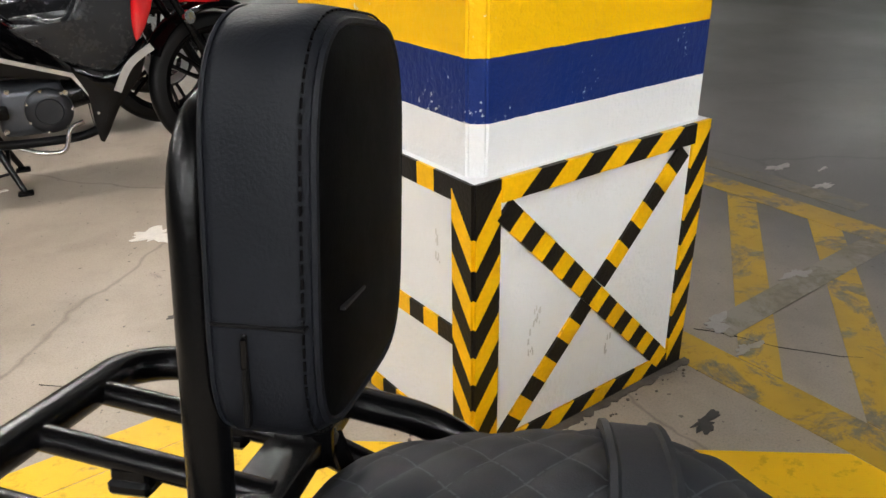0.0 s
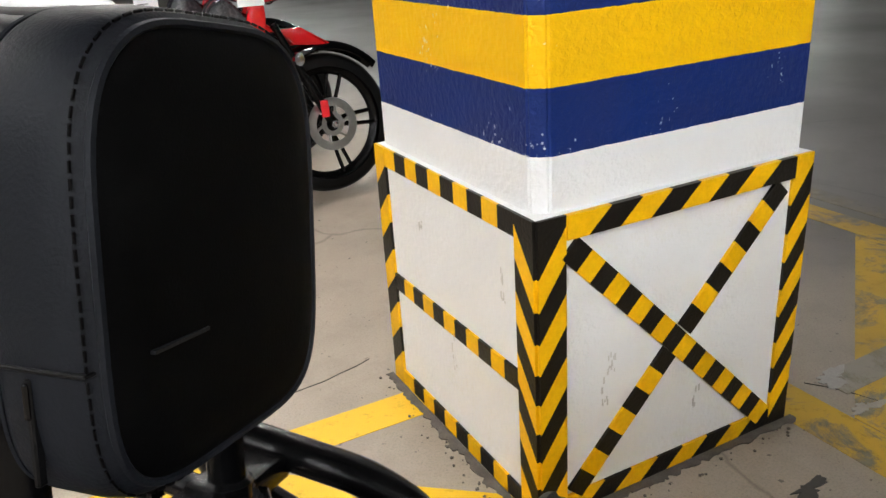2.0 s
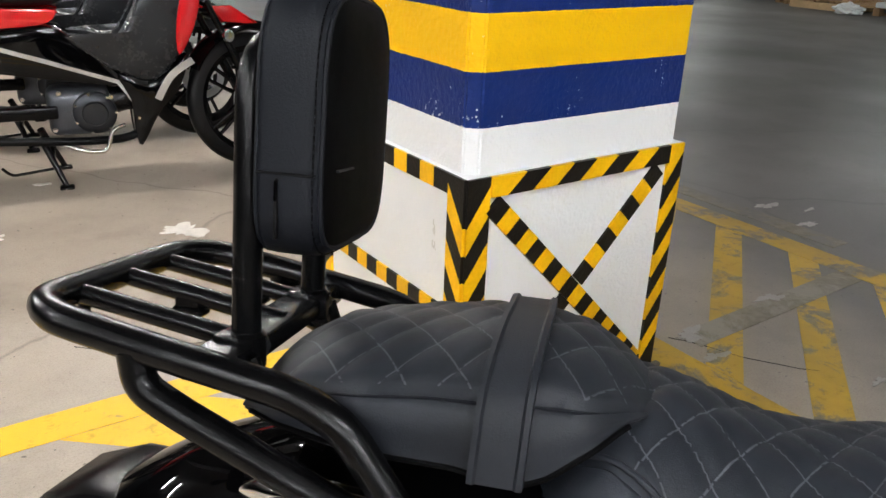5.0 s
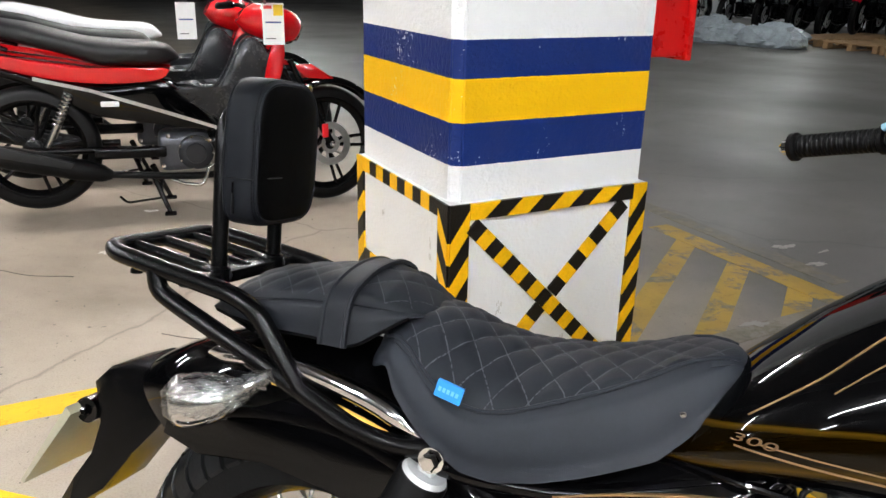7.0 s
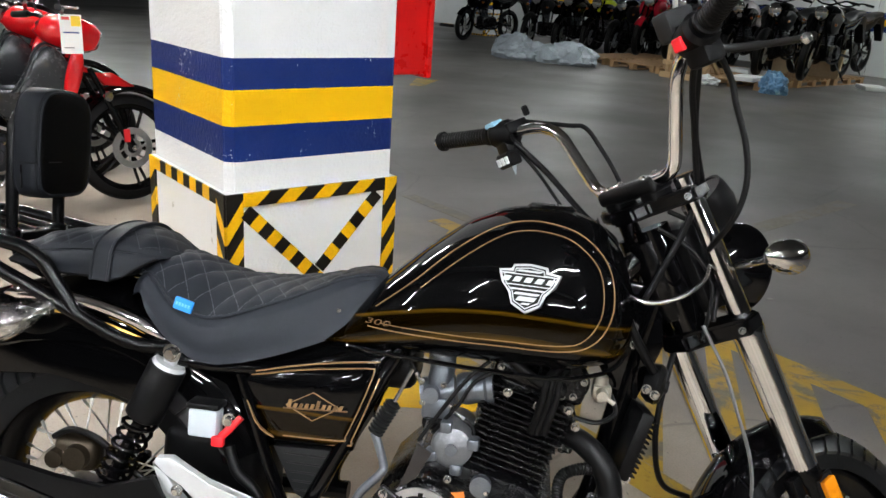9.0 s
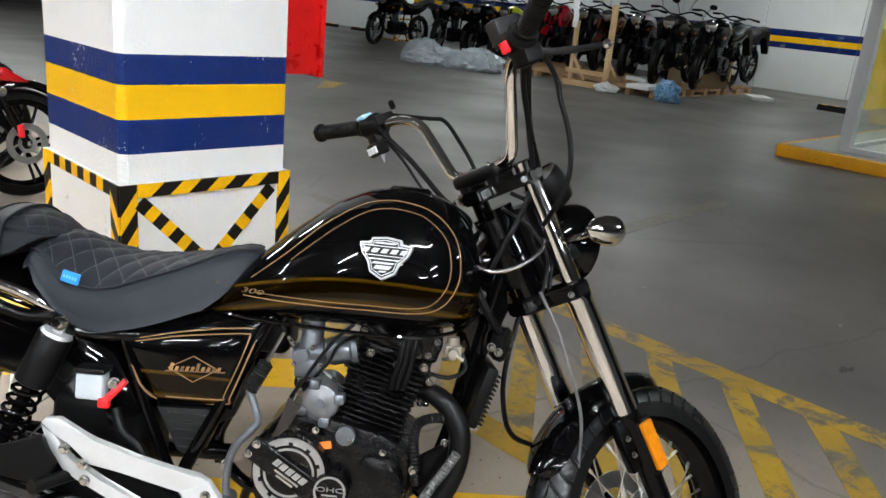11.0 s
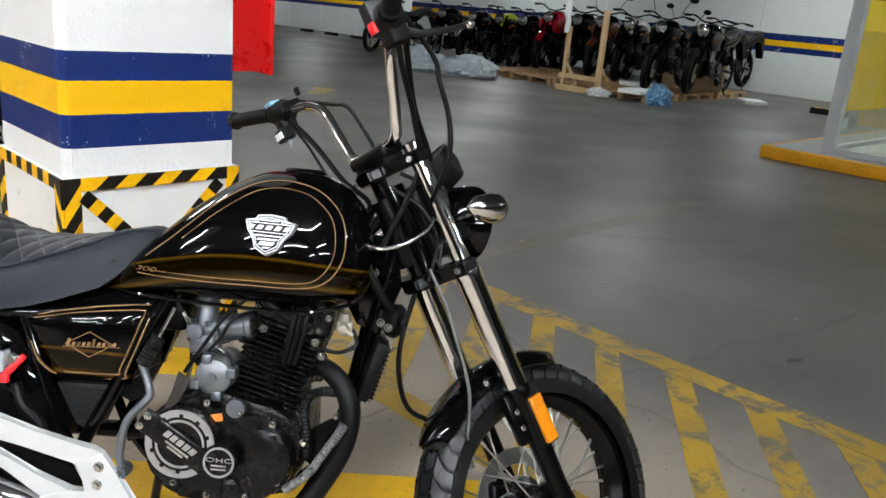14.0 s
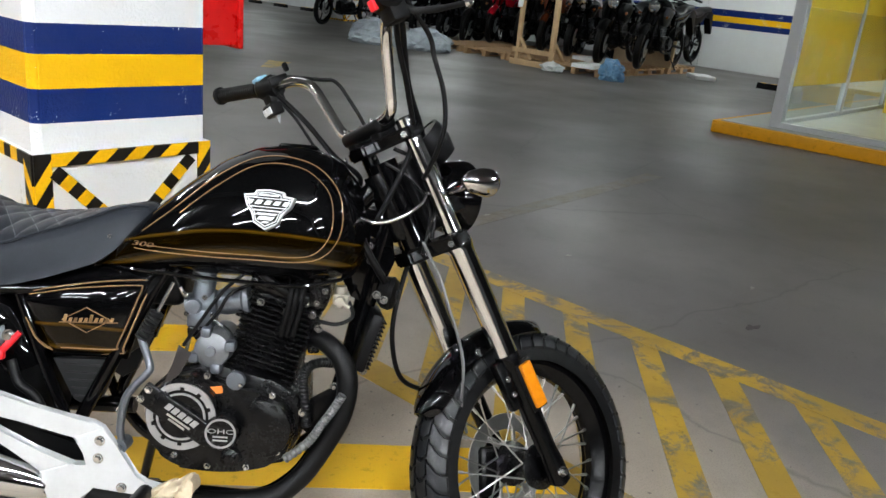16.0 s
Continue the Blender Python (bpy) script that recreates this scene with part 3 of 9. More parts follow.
def lamps():
    """Battens in rows; the tubes nearest the bays are warm, those over the driveway aged and cooler."""
    rows = [
        (M_TUBE, (-0.7, (-6.8, -4.7, -2.6))), (M_TUBE, (-3.0, (-5.8, -3.8, -1.8, 0.2))), (M_TUBE, (-5.3, (-4.8, -2.7, -0.6))),
        (M_TUBE_WARM, (0.25, (2.6, 5.0))), (M_TUBE_WARM, (-3.2, (3.6, 6.0))),
        (M_TUBE_DIM, (3.4, (-4.2,))), (M_TUBE_DIM, (4.2, (5.6, 9.4, 13.5, 18.0))), (M_TUBE_DIM, (9.0, (-3.0, 3.6, 7.4))), (M_TUBE_DIM, (14.9, (-5.0, -0.6, 1.8, 4.2, 11.5, 20.0, 26.0))),
    ]
    made = {}
    for mat, (u, vs) in rows:
        for v in vs:
            m = GRID @ pose(u, v, CEILING - 0.12)
            if mat.name in made:
                copy_thing(made[mat.name], m)
                continue
            lamp = base_of("ceiling_light", m, "white ceiling batten with one lit fluorescent tube", "ceiling light", "ceiling lights")
            bm = bmesh.new()
            box(bm, (-0.62, -0.035, 0.055), (0.62, 0.035, 0.121), 0.01, 2)
            part("housing", bm, M_LAMP_BODY, lamp)
            for x in (-0.6, 0.6):
                bm = bmesh.new()
                box(bm, (x - 0.012, -0.02, 0.0), (x + 0.012, 0.02, 0.06), 0.004, 1)
                part("tube_holder", bm, M_LAMP_BODY, lamp)
            bm = bmesh.new()
            rod(bm, (-0.59, 0, 0.02), (0.59, 0, 0.02), 0.0145, 10)
            part("tube", bm, mat, lamp, "lit fluorescent tube")
            made[mat.name] = lamp


def foot_dirt():
    """Crumbled mortar and dirt lying along the two near faces of the column."""
    rng = random.Random(12)
    grime_or_dim = plain("mortar_grime", (0.11, 0.095, 0.08), 0.9, vary=0.4, scale=30, bump=0.5, bump_scale=90)
    for name, a, b, out in (("front", Vector((-0.04, -0.02)), Vector((0.62, -0.02)), Vector((0, -1))), ("side", Vector((-0.046, 0.64)), Vector((-0.046, -0.02)), Vector((-1, 0)))):
        n = 60
        inner = [a + (b - a) * (k / n) for k in range(n + 1)]
        outer = [q + out * (0.012 + 0.02 * abs(noise.noise(Vector((k * 0.23, 3.0, len(name))))) + rng.uniform(0, 0.009)) for k, q in enumerate(inner)]
        bm = bmesh.new()
        slab(bm, [tuple(q) for q in outer] + [tuple(q) for q in inner[::-1]], -0.002, 0.003)
        for k in range(46):
            q = a + (b - a) * rng.random() + out * rng.uniform(0.008, 0.06)
            w = rng.uniform(0.0015, 0.005)
            slab(bm, [(q.x + w * math.cos(t) * rng.uniform(0.6, 1.2), q.y + w * math.sin(t) * rng.uniform(0.6, 1.2)) for t in (k * 1.257 for k in range(5))], -0.002, w * 0.8)
        thing("foot_grime", bm, grime_or_dim, "crumbled grey mortar and dirt along the foot of the column", "dirt", GRID, "structure", smooth=0)


def cracks():
    """Hairline cracks that wander over the slab."""
    rng = random.Random(7)
    dark = plain("crack_dark", (0.03, 0.027, 0.024), 0.9)
    for u0, v0, ang, length in ((-0.07, 0.74, 205, 0.7), (0.75, 0.05, -62, 0.4), (-0.9, 1.5, 160, 1.0)):
        q, d = Vector((u0, v0)), radians(ang)
        line = [q.copy()]
        for k in range(int(length / 0.05)):
            d += rng.uniform(-0.22, 0.22)
            q = q + Vector((math.cos(d), math.sin(d))) * 0.05
            line.append(q.copy())
        left, right = [], []
        for k, p in enumerate(line):
            t = (line[min(k + 1, len(line) - 1)] - line[max(k - 1, 0)]).normalized()
            w = 0.001 * (1 - 0.7 * k / len(line))
            left.append((p.x - t.y * w, p.y + t.x * w))
            right.append((p.x + t.y * w, p.y - t.x * w))
        bm = bmesh.new()
        slab(bm, left + right[::-1], -0.002, 0.0019)
        thing("floor_crack", bm, dark, "thin dark crack in the concrete floor", "crack", GRID, "structure", smooth=0)


hall()
foot_dirt()
cracks()
column(GRID @ pose(-0.024, 0, 0))
column(GRID @ pose(14.0, 14.6, 0))
red_cabinet()
markings()
lamps()

# ---- materials of the motorcycles ----
def faded_paint(name, x_scale=1.0, z0=0.66, z1=0.78, gold=(0.05, 0.0265, 0.002), mid=0.83):
    """Black lacquer with an airbrushed gold fade in soft streaks near the lower edge."""
    m = bpy.data.materials.new(name)
    m.use_nodes = True
    nt = m.node_tree
    b = nt.nodes["Principled BSDF"]
    tc = nt.nodes.new("ShaderNodeTexCoord")
    sep = nt.nodes.new("ShaderNodeSeparateXYZ")
    nt.links.new(tc.outputs["Object"], sep.inputs[0])
    wob = node(nt, "ShaderNodeTexNoise", Scale=3.2, Detail=2.0)
    nt.links.new(tc.outputs["Object"], wob.inputs["Vector"])
    mad = nt.nodes.new("ShaderNodeMath")
    mad.operation = "MULTIPLY_ADD"
    mad.inputs[1].default_value = 0.014
    nt.links.new(wob.outputs["Fac"], mad.inputs[0])
    nt.links.new(sep.outputs["Z"], mad.inputs[2])
    mr = node(nt, "ShaderNodeMapRange")
    mr.inputs["From Min"].default_value, mr.inputs["From Max"].default_value = z0, z1
    dx = nt.nodes.new("ShaderNodeMath")
    dx.operation = "SUBTRACT"
    dx.inputs[1].default_value = mid
    nt.links.new(sep.outputs["X"], dx.inputs[0])
    sq = nt.nodes.new("ShaderNodeMath")
    sq.operation = "MULTIPLY"
    nt.links.new(dx.outputs[0], sq.inputs[0])
    nt.links.new(dx.outputs[0], sq.inputs[1])
    arc = nt.nodes.new("ShaderNodeMath")
    arc.operation = "MULTIPLY_ADD"
    arc.inputs[1].default_value = 0.55
    nt.links.new(sq.outputs[0], arc.inputs[0])
    nt.links.new(mad.outputs[0], arc.inputs[2])
    nt.links.new(arc.outputs[0], mr.inputs["Value"])
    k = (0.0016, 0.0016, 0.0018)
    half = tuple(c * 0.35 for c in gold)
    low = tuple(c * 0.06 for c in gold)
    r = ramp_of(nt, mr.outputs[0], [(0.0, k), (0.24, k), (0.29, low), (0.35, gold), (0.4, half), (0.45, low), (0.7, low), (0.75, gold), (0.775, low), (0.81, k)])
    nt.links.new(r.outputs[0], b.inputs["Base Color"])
    b.inputs["Roughness"].default_value = 0.5
    b.inputs["Specular IOR Level"].default_value = 0.0
    b.inputs["Coat Weight"].default_value = 0.7
    b.inputs["Coat Roughness"].default_value = 0.012
    b.inputs["Coat IOR"].default_value = 1.35
    return m


def quilted(name, base, a, bb, x0, thread=(0.075, 0.08, 0.09)):
    """Leatherette with pale stitching along diamond lines; a and bb are the diamond's half steps."""
    m = plain(name, base, 0.58, vary=0.18, scale=20, bump=0.12, bump_scale=700, spec=0.2)
    nt = m.node_tree
    b = nt.nodes["Principled BSDF"]
    old = b.inputs["Base Color"].links[0].from_socket
    tc = nt.nodes.new("ShaderNodeTexCoord")
    sep = nt.nodes.new("ShaderNodeSeparateXYZ")
    nt.links.new(tc.outputs["Object"], sep.inputs[0])
    masks = []
    for sgn in (1.0, -1.0):
        mx = nt.nodes.new("ShaderNodeMath")
        mx.operation = "MULTIPLY_ADD"
        mx.inputs[1].default_value, mx.inputs[2].default_value = 1.0 / a, -x0 / a + 20.5
        nt.links.new(sep.outputs["X"], mx.inputs[0])
        my = nt.nodes.new("ShaderNodeMath")
        my.operation = "MULTIPLY_ADD"
        my.inputs[1].default_value = sgn / bb
        nt.links.new(sep.outputs["Y"], my.inputs[0])
        nt.links.new(mx.outputs[0], my.inputs[2])
        fr = nt.nodes.new("ShaderNodeMath")
        fr.operation = "FRACT"
        nt.links.new(my.outputs[0], fr.inputs[0])
        sub = nt.nodes.new("ShaderNodeMath")
        sub.operation = "SUBTRACT"
        sub.inputs[1].default_value = 0.5
        nt.links.new(fr.outputs[0], sub.inputs[0])
        ab = nt.nodes.new("ShaderNodeMath")
        ab.operation = "ABSOLUTE"
        nt.links.new(sub.outputs[0], ab.inputs[0])
        masks.append(ab.outputs[0])
    mn = nt.nodes.new("ShaderNodeMath")
    mn.operation = "MINIMUM"
    nt.links.new(masks[0], mn.inputs[0])
    nt.links.new(masks[1], mn.inputs[1])
    dash = node(nt, "ShaderNodeTexNoise", Scale=260.0, Detail=0.0)
    nt.links.new(tc.outputs["Object"], dash.inputs["Vector"])
    line = ramp_of(nt, mn.outputs[0], [(0.0, (1, 1, 1)), (0.018, (0.7, 0.7, 0.7)), (0.024, (0, 0, 0))]).outputs[0]
    gap = ramp_of(nt, dash.outputs["Fac"], [(0.34, (0, 0, 0)), (0.4, (0.9, 0.9, 0.9))]).outputs[0]
    mul = nt.nodes.new("ShaderNodeMix")
    mul.data_type, mul.blend_type = "RGBA", "MULTIPLY"
    mul.inputs[0].default_value = 1.0
    nt.links.new(line, mul.inputs[6])
    nt.links.new(gap, mul.inputs[7])
    nt.links.new(mixed(nt, mul.outputs[2], old, thread), b.inputs["Base Color"])
    return m


K_GLOSS = plain("black_lacquer", (0.0012, 0.0012, 0.0014), 0.1, vary=0.05, scale=3, coat=0.9, spec=0.0)
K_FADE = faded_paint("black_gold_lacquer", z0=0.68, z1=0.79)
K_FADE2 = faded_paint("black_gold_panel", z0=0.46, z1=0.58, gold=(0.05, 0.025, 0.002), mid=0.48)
K_SATIN = plain("satin_black_steel", (0.0014, 0.0014, 0.0016), 0.25, vary=0.2, scale=12, bump=0.05, bump_scale=500, spec=0.16)
K_MATT = plain("matt_black_plastic", (0.0028, 0.0028, 0.0031), 0.42, vary=0.2, scale=14, bump=0.1, bump_scale=420, spec=0.12)
K_GREYBLACK = plain("dark_grey_plastic", (0.0062, 0.0066, 0.0074), 0.48, vary=0.12, scale=10, bump=0.1, bump_scale=420, spec=0.3)
K_ENGINE = plain("black_engine_case", (0.0024, 0.0024, 0.0027), 0.27, vary=0.25, scale=18, bump=0.1, bump_scale=320, spec=0.26)
K_RUBBER = plain("tyre_rubber", (0.0026, 0.0026, 0.0029), 0.44, vary=0.25, scale=16, bump=0.2, bump_scale=260, spec=0.17)
K_TREAD = plain("tread_rubber", (0.0062, 0.0068, 0.0078), 0.3, vary=0.25, scale=16, bump=0.15, bump_scale=260, spec=0.3)
K_GRIP = plain("grip_rubber", (0.0025, 0.0025, 0.0027), 0.42, vary=0.2, scale=20, bump=0.2, bump_scale=300, spec=0.14)
CHROME = plain("chrome", (0.68, 0.68, 0.685), 0.025, metal=1.0, vary=0.04, scale=6)
SPOKE = plain("spoke_steel", (0.5, 0.5, 0.49), 0.3, metal=1.0, vary=0.12, scale=30)
STEEL = plain("zinc_steel", (0.6, 0.6, 0.59), 0.2, metal=1.0, vary=0.15, scale=20)
DISC = plain("brake_disc_steel", (0.55, 0.55, 0.54), 0.3, metal=1.0, vary=0.2, scale=30)
ALLOY = plain("silver_alloy_paint", (0.58, 0.59, 0.6), 0.36, metal=0.3, vary=0.06, scale=15, bump=0.05, bump_scale=600)
CAST = plain("cast_zinc", (0.17, 0.185, 0.21), 0.34, metal=0.8, vary=0.2, scale=30, bump=0.25, bump_scale=240)
BRONZE = plain("bronze_caliper", (0.045, 0.034, 0.022), 0.4, metal=0.7, vary=0.3, scale=30, bump=0.2, bump_scale=200)
COPPER = plain("copper_pinstripe", (0.3, 0.175, 0.08), 0.3, metal=0.4, vary=0.1, coat=0.5)
COPPER_DIM = plain("dim_copper", (0.13, 0.07, 0.028), 0.35, metal=0.3, vary=0.1, coat=0.4)
GOLDLINE = plain("gold_pinstripe", (0.62, 0.36, 0.06), 0.3, metal=0.3, vary=0.1, coat=0.5)
LEATHER = plain("black_leatherette", (0.0135, 0.0158, 0.0212), 0.58, vary=0.15, scale=18, bump=0.12, bump_scale=700, spec=0.2)
# near-black copy: the shade on the backrest's front is put into its colour
LEATHER_SHADED = plain("shaded_black_leatherette", (0.0006, 0.0006, 0.0007), 0.65, vary=0.2, scale=18, bump=0.1, bump_scale=700, spec=0.05)
AMBER = plain("amber_reflector", (0.58, 0.19, 0.004), 0.2, vary=0.22, scale=60, coat=0.6)
AMBER_DARK = plain("dark_amber_lens", (0.2, 0.06, 0.01), 0.25, vary=0.1, coat=0.4)
RED_LENS = plain("red_lens", (0.12, 0.004, 0.004), 0.15, vary=0.1, coat=0.8)
RED_PLASTIC = plain("red_plastic", (0.75, 0.012, 0.02), 0.4, vary=0.06)
MILKY = plain("milky_plastic", (0.45, 0.5, 0.54), 0.35, vary=0.06)
BLUE_TAG = plain("blue_label", (0.02, 0.25, 0.72), 0.45, vary=0.06)
PALE_BLUE = plain("pale_blue_thread", (0.16, 0.45, 0.8), 0.6)
PALE = plain("pale_print", (0.75, 0.78, 0.8), 0.5)
SLEEVE = plain("grey_corrugated_plastic", (0.09, 0.09, 0.09), 0.4, vary=0.2)
BADGE = plain("badge_silver", (0.42, 0.42, 0.43), 0.34, metal=0.75, vary=0.08, scale=40)
BLACK_PRINT = plain("black_print", (0.004, 0.004, 0.004), 0.5, spec=0.2)
ORANGE = plain("orange_sticker", (0.75, 0.2, 0.03), 0.5)
CARDBOARD = plain("kraft_paper", (0.5, 0.37, 0.22), 0.8, vary=0.15, scale=20, bump=0.3, bump_scale=90)


def film_material(name):
    """Thin clear film: mostly see-through, with crinkled gloss."""
    m = bpy.data.materials.new(name)
    m.use_nodes = True
    nt = m.node_tree
    clear = nt.nodes.new("ShaderNodeBsdfTransparent")
    clear.inputs["Color"].default_value = (0.96, 0.97, 0.97, 1)
    gloss = nt.nodes.new("ShaderNodeBsdfGlossy")
    gloss.inputs["Roughness"].default_value = 0.12
    tc = nt.nodes.new("ShaderNodeTexCoord")
    n = node(nt, "ShaderNodeTexNoise", Scale=130.0, Detail=3.0, Distortion=1.5)
    nt.links.new(tc.outputs["Object"], n.inputs["Vector"])
    bp = node(nt, "ShaderNodeBump", Strength=1.0, Distance=0.006)
    nt.links.new(n.outputs["Fac"], bp.inputs["Height"])
    nt.links.new(bp.outputs[0], gloss.inputs["Normal"])
    mix = nt.nodes.new("ShaderNodeMixShader")
    mix.inputs[0].default_value = 0.3
    nt.links.new(clear.outputs[0], mix.inputs[1])
    nt.links.new(gloss.outputs[0], mix.inputs[2])
    nt.links.new(mix.outputs[0], nt.nodes["Material Output"].inputs["Surface"])
    return m


FILM = film_material("clear_film")
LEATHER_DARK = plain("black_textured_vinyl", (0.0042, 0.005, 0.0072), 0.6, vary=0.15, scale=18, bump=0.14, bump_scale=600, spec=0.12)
A_Q, B_Q, X_Q = 0.044, 0.06, 0.0
PILLION_TOP = quilted("quilted_vinyl", (0.0095, 0.011, 0.0146), A_Q, B_Q, X_Q, (0.055, 0.06, 0.068))
PILLION_SIDE = plain("pillion_vinyl", (0.0085, 0.0098, 0.0132), 0.58, vary=0.15, scale=18, bump=0.12, bump_scale=600, spec=0.2)
SEAT_TOP = quilted("quilted_leatherette", (0.0105, 0.0122, 0.0165), A_Q, B_Q, X_Q)


# ---- forms shared by the motorcycles ----
def smooth_at(table, n=160, passes=10):
    """Values over a coordinate, smoothed: returns a function."""
    xs = np.array([a for a, _ in table], float)
    vs = np.array([b for _, b in table], float)
    g = np.linspace(xs[0], xs[-1], n)
    y = np.interp(g, xs, vs)
    for _ in range(passes):
        y[1:-1] = (y[:-2] + 2 * y[1:-1] + y[2:]) / 4
    return lambda x: float(np.interp(x, g, y))


def spoked_wheel(parent, m, R, rim_r, width, spokes=36, disc_side=1, disc_r=0.12, rim_mat=None, tread=True, name="wheel", cast=0):
    """A wheel about local y at m: a rim that carries its tyre, hub, disc and spokes."""
    rim_mat = rim_mat or K_SATIN
    w = width / 2
    bm = bmesh.new()
    lathe(bm, [(-w * 0.62, rim_r + 0.004), (-w * 0.66, rim_r + 0.016), (-w * 0.56, rim_r + 0.017), (-w * 0.5, rim_r + 0.004), (-w * 0.2, rim_r - 0.012), (w * 0.2, rim_r - 0.012),
               (w * 0.5, rim_r + 0.004), (w * 0.56, rim_r + 0.017), (w * 0.66, rim_r + 0.016), (w * 0.62, rim_r + 0.004), (w * 0.42, rim_r - 0.008), (w * 0.16, rim_r - 0.018), (-w * 0.16, rim_r - 0.018), (-w * 0.42, rim_r - 0.008), (-w * 0.62, rim_r + 0.004)], 64, m)
    rim = part(name, bm, rim_mat, parent)
    bm = bmesh.new()
    d = R - rim_r
    pr = []
    for i in range(19):
        a = math.pi * (i / 18) - math.pi / 2
        y = w * math.sin(a) * (1.0 if abs(a) < 1.2 else 0.98)
        r = rim_r + 0.012 + (d - 0.012) * (max(0.0, math.cos(a)) ** 0.62)
        pr.append((y, r))
    lathe(bm, pr, 72, m)
    part("tyre", bm, K_RUBBER, rim)
    if tread:
        bm = bmesh.new()
        n = 46
        cells = 6
        for k in range(n):
            for side in (-1, 1):
                for lane, (c0, c1) in enumerate(((0.06, 0.5), (0.55, 0.985))):
                    lo, hi = [], []
                    for q in range(cells + 1):
                        c = c0 + (c1 - c0) * q / cells
                        y = side * c * w
                        rr = rim_r + 0.012 + (d - 0.012) * max(0.05, 1 - c * c) ** 0.31 - 0.0005
                        wave = (0.6 * c + 0.22 * math.sin(7.0 * c + lane)) * 2 * math.pi / n
                        a0 = 2 * math.pi * (k + 0.5 * (side > 0) + 0.3 * lane) / n + wave
                        a1 = a0 + 2 * math.pi / n * 0.77
                        up = Vector((y * 0.02, y, 0)).normalized().y * 0.0025 * c
                        for aa, bag in ((a0, 0), (a1, 1)):
                            lo.append(bm.verts.new((rr * math.cos(aa), y, rr * math.sin(aa))))
                            hi.append(bm.verts.new(((rr + 0.006) * math.cos(aa), y + up, (rr + 0.006) * math.sin(aa))))
                    for q in range(cells):
                        e = 2 * q
                        bm.faces.new((hi[e], hi[e + 1], hi[e + 3], hi[e + 2]))
                        bm.faces.new((lo[e], hi[e], hi[e + 2], lo[e + 2]))
                        bm.faces.new((lo[e + 1], lo[e + 3], hi[e + 3], hi[e + 1]))
                    bm.faces.new((lo[0], lo[1], hi[1], hi[0]))
                    bm.faces.new((lo[-2], hi[-2], hi[-1], lo[-1]))
        bmesh.ops.recalc_face_normals(bm, faces=bm.faces)
        bmesh.ops.transform(bm, matrix=m, verts=bm.verts)
        part("tread", bm, K_TREAD, rim, "moulded tread blocks", 25)
    bm = bmesh.new()
    lathe(bm, [(-0.055, 0.0), (-0.055, 0.03), (-0.05, 0.05), (-0.042, 0.05), (-0.034, 0.028), (0.034, 0.028), (0.042, 0.05), (0.05, 0.05), (0.055, 0.03), (0.055, 0)], 28, m)
    part("hub", bm, K_ENGINE, rim)
    if cast:
        me = None
        for k in range(cast):
            a = 2 * math.pi * k / cast
            if me is None:
                bm = bmesh.new()
                for s in (-1, 1):
                    pts = curve_pts([(0.03, s * 0.012, 0.0), (rim_r * 0.5, s * 0.014, s * 0.018), (rim_r - 0.005, s * 0.012, s * 0.026)], 5)
                    tube(bm, pts, [0.011] * 5 + [0.009] * 6, 8)
                ob = part("wheel_spoke", bm, rim_mat, rim)
                me = ob.data
            else:
                ob = new("wheel_spoke", me)
                ob.parent = rim
            ob.matrix_local = m @ pose(0, 0, 0, 0, math.degrees(a), 0)
    else:
        me = {}
        for k in range(spokes):
            side = 1 if k % 2 else -1
            lean = 1 if (k // 2) % 2 else -1
            key = (side, lean)
            a = 2 * math.pi * k / spokes
            if key not in me:
                bm = bmesh.new()
                off = lean * 0.62
                p0 = Vector((0.044 * math.cos(off), side * 0.044, 0.044 * math.sin(off)))
                p1 = Vector((rim_r - 0.012, side * 0.004, 0))
                rod(bm, p0, p1, 0.0019, 6)
                rod(bm, p1 - (p1 - p0).normalized() * 0.022, p1, 0.0035, 6)
                ob = part("spoke", bm, SPOKE, rim)
                me[key] = ob.data
            else:
                ob = new("spoke", me[key])
                ob.parent = rim
            ob.matrix_local = m @ pose(0, 0, 0, 0, math.degrees(a), 0)
    if disc_r:
        bm = bmesh.new()
        y = disc_side * 0.066
        n = 48
        for r0, r1, th in ((disc_r * 0.68, disc_r, 0.002), (0.03, disc_r * 0.45, 0.003)):
            lathe(bm, [(y - th, r0), (y - th, r1), (y + th, r1), (y + th, r0), (y - th, r0)], n, m)
        for k in range(6):
            a = 2 * math.pi * k / 6
            q0, q1 = Vector((disc_r * 0.4 * math.cos(a), y, disc_r * 0.4 * math.sin(a))), Vector((disc_r * 0.72 * math.cos(a + 0.25), y, disc_r * 0.72 * math.sin(a + 0.25)))
            rod(bm, m @ q0, m @ q1, 0.006, 6)
        part("brake_disc", bm, DISC, rim, "steel brake disc")
    return rim


def coil(bm, a, b, r, wire, turns, seg=14):
    a, b = Vector(a), Vector(b)
    ax = (b - a).normalized()
    u = ax.orthogonal().normalized()
    v = ax.cross(u)
    n = int(turns * seg)
    tube(bm, [a + (b - a) * (i / n) + (u * math.cos(2 * math.pi * i / seg) + v * math.sin(2 * math.pi * i / seg)) * r for i in range(n + 1)], wire, 7)


def bolts(parent, spots, mat=None, r=0.006, h=0.008, axis=(0, -1, 0), name="bolt"):
    """Single bolts, each a part of its own."""
    for q in spots:
        bm = bmesh.new()
        bolt(bm, q, axis, r * 0.74, h)
        part(name, bm, mat or STEEL, parent)


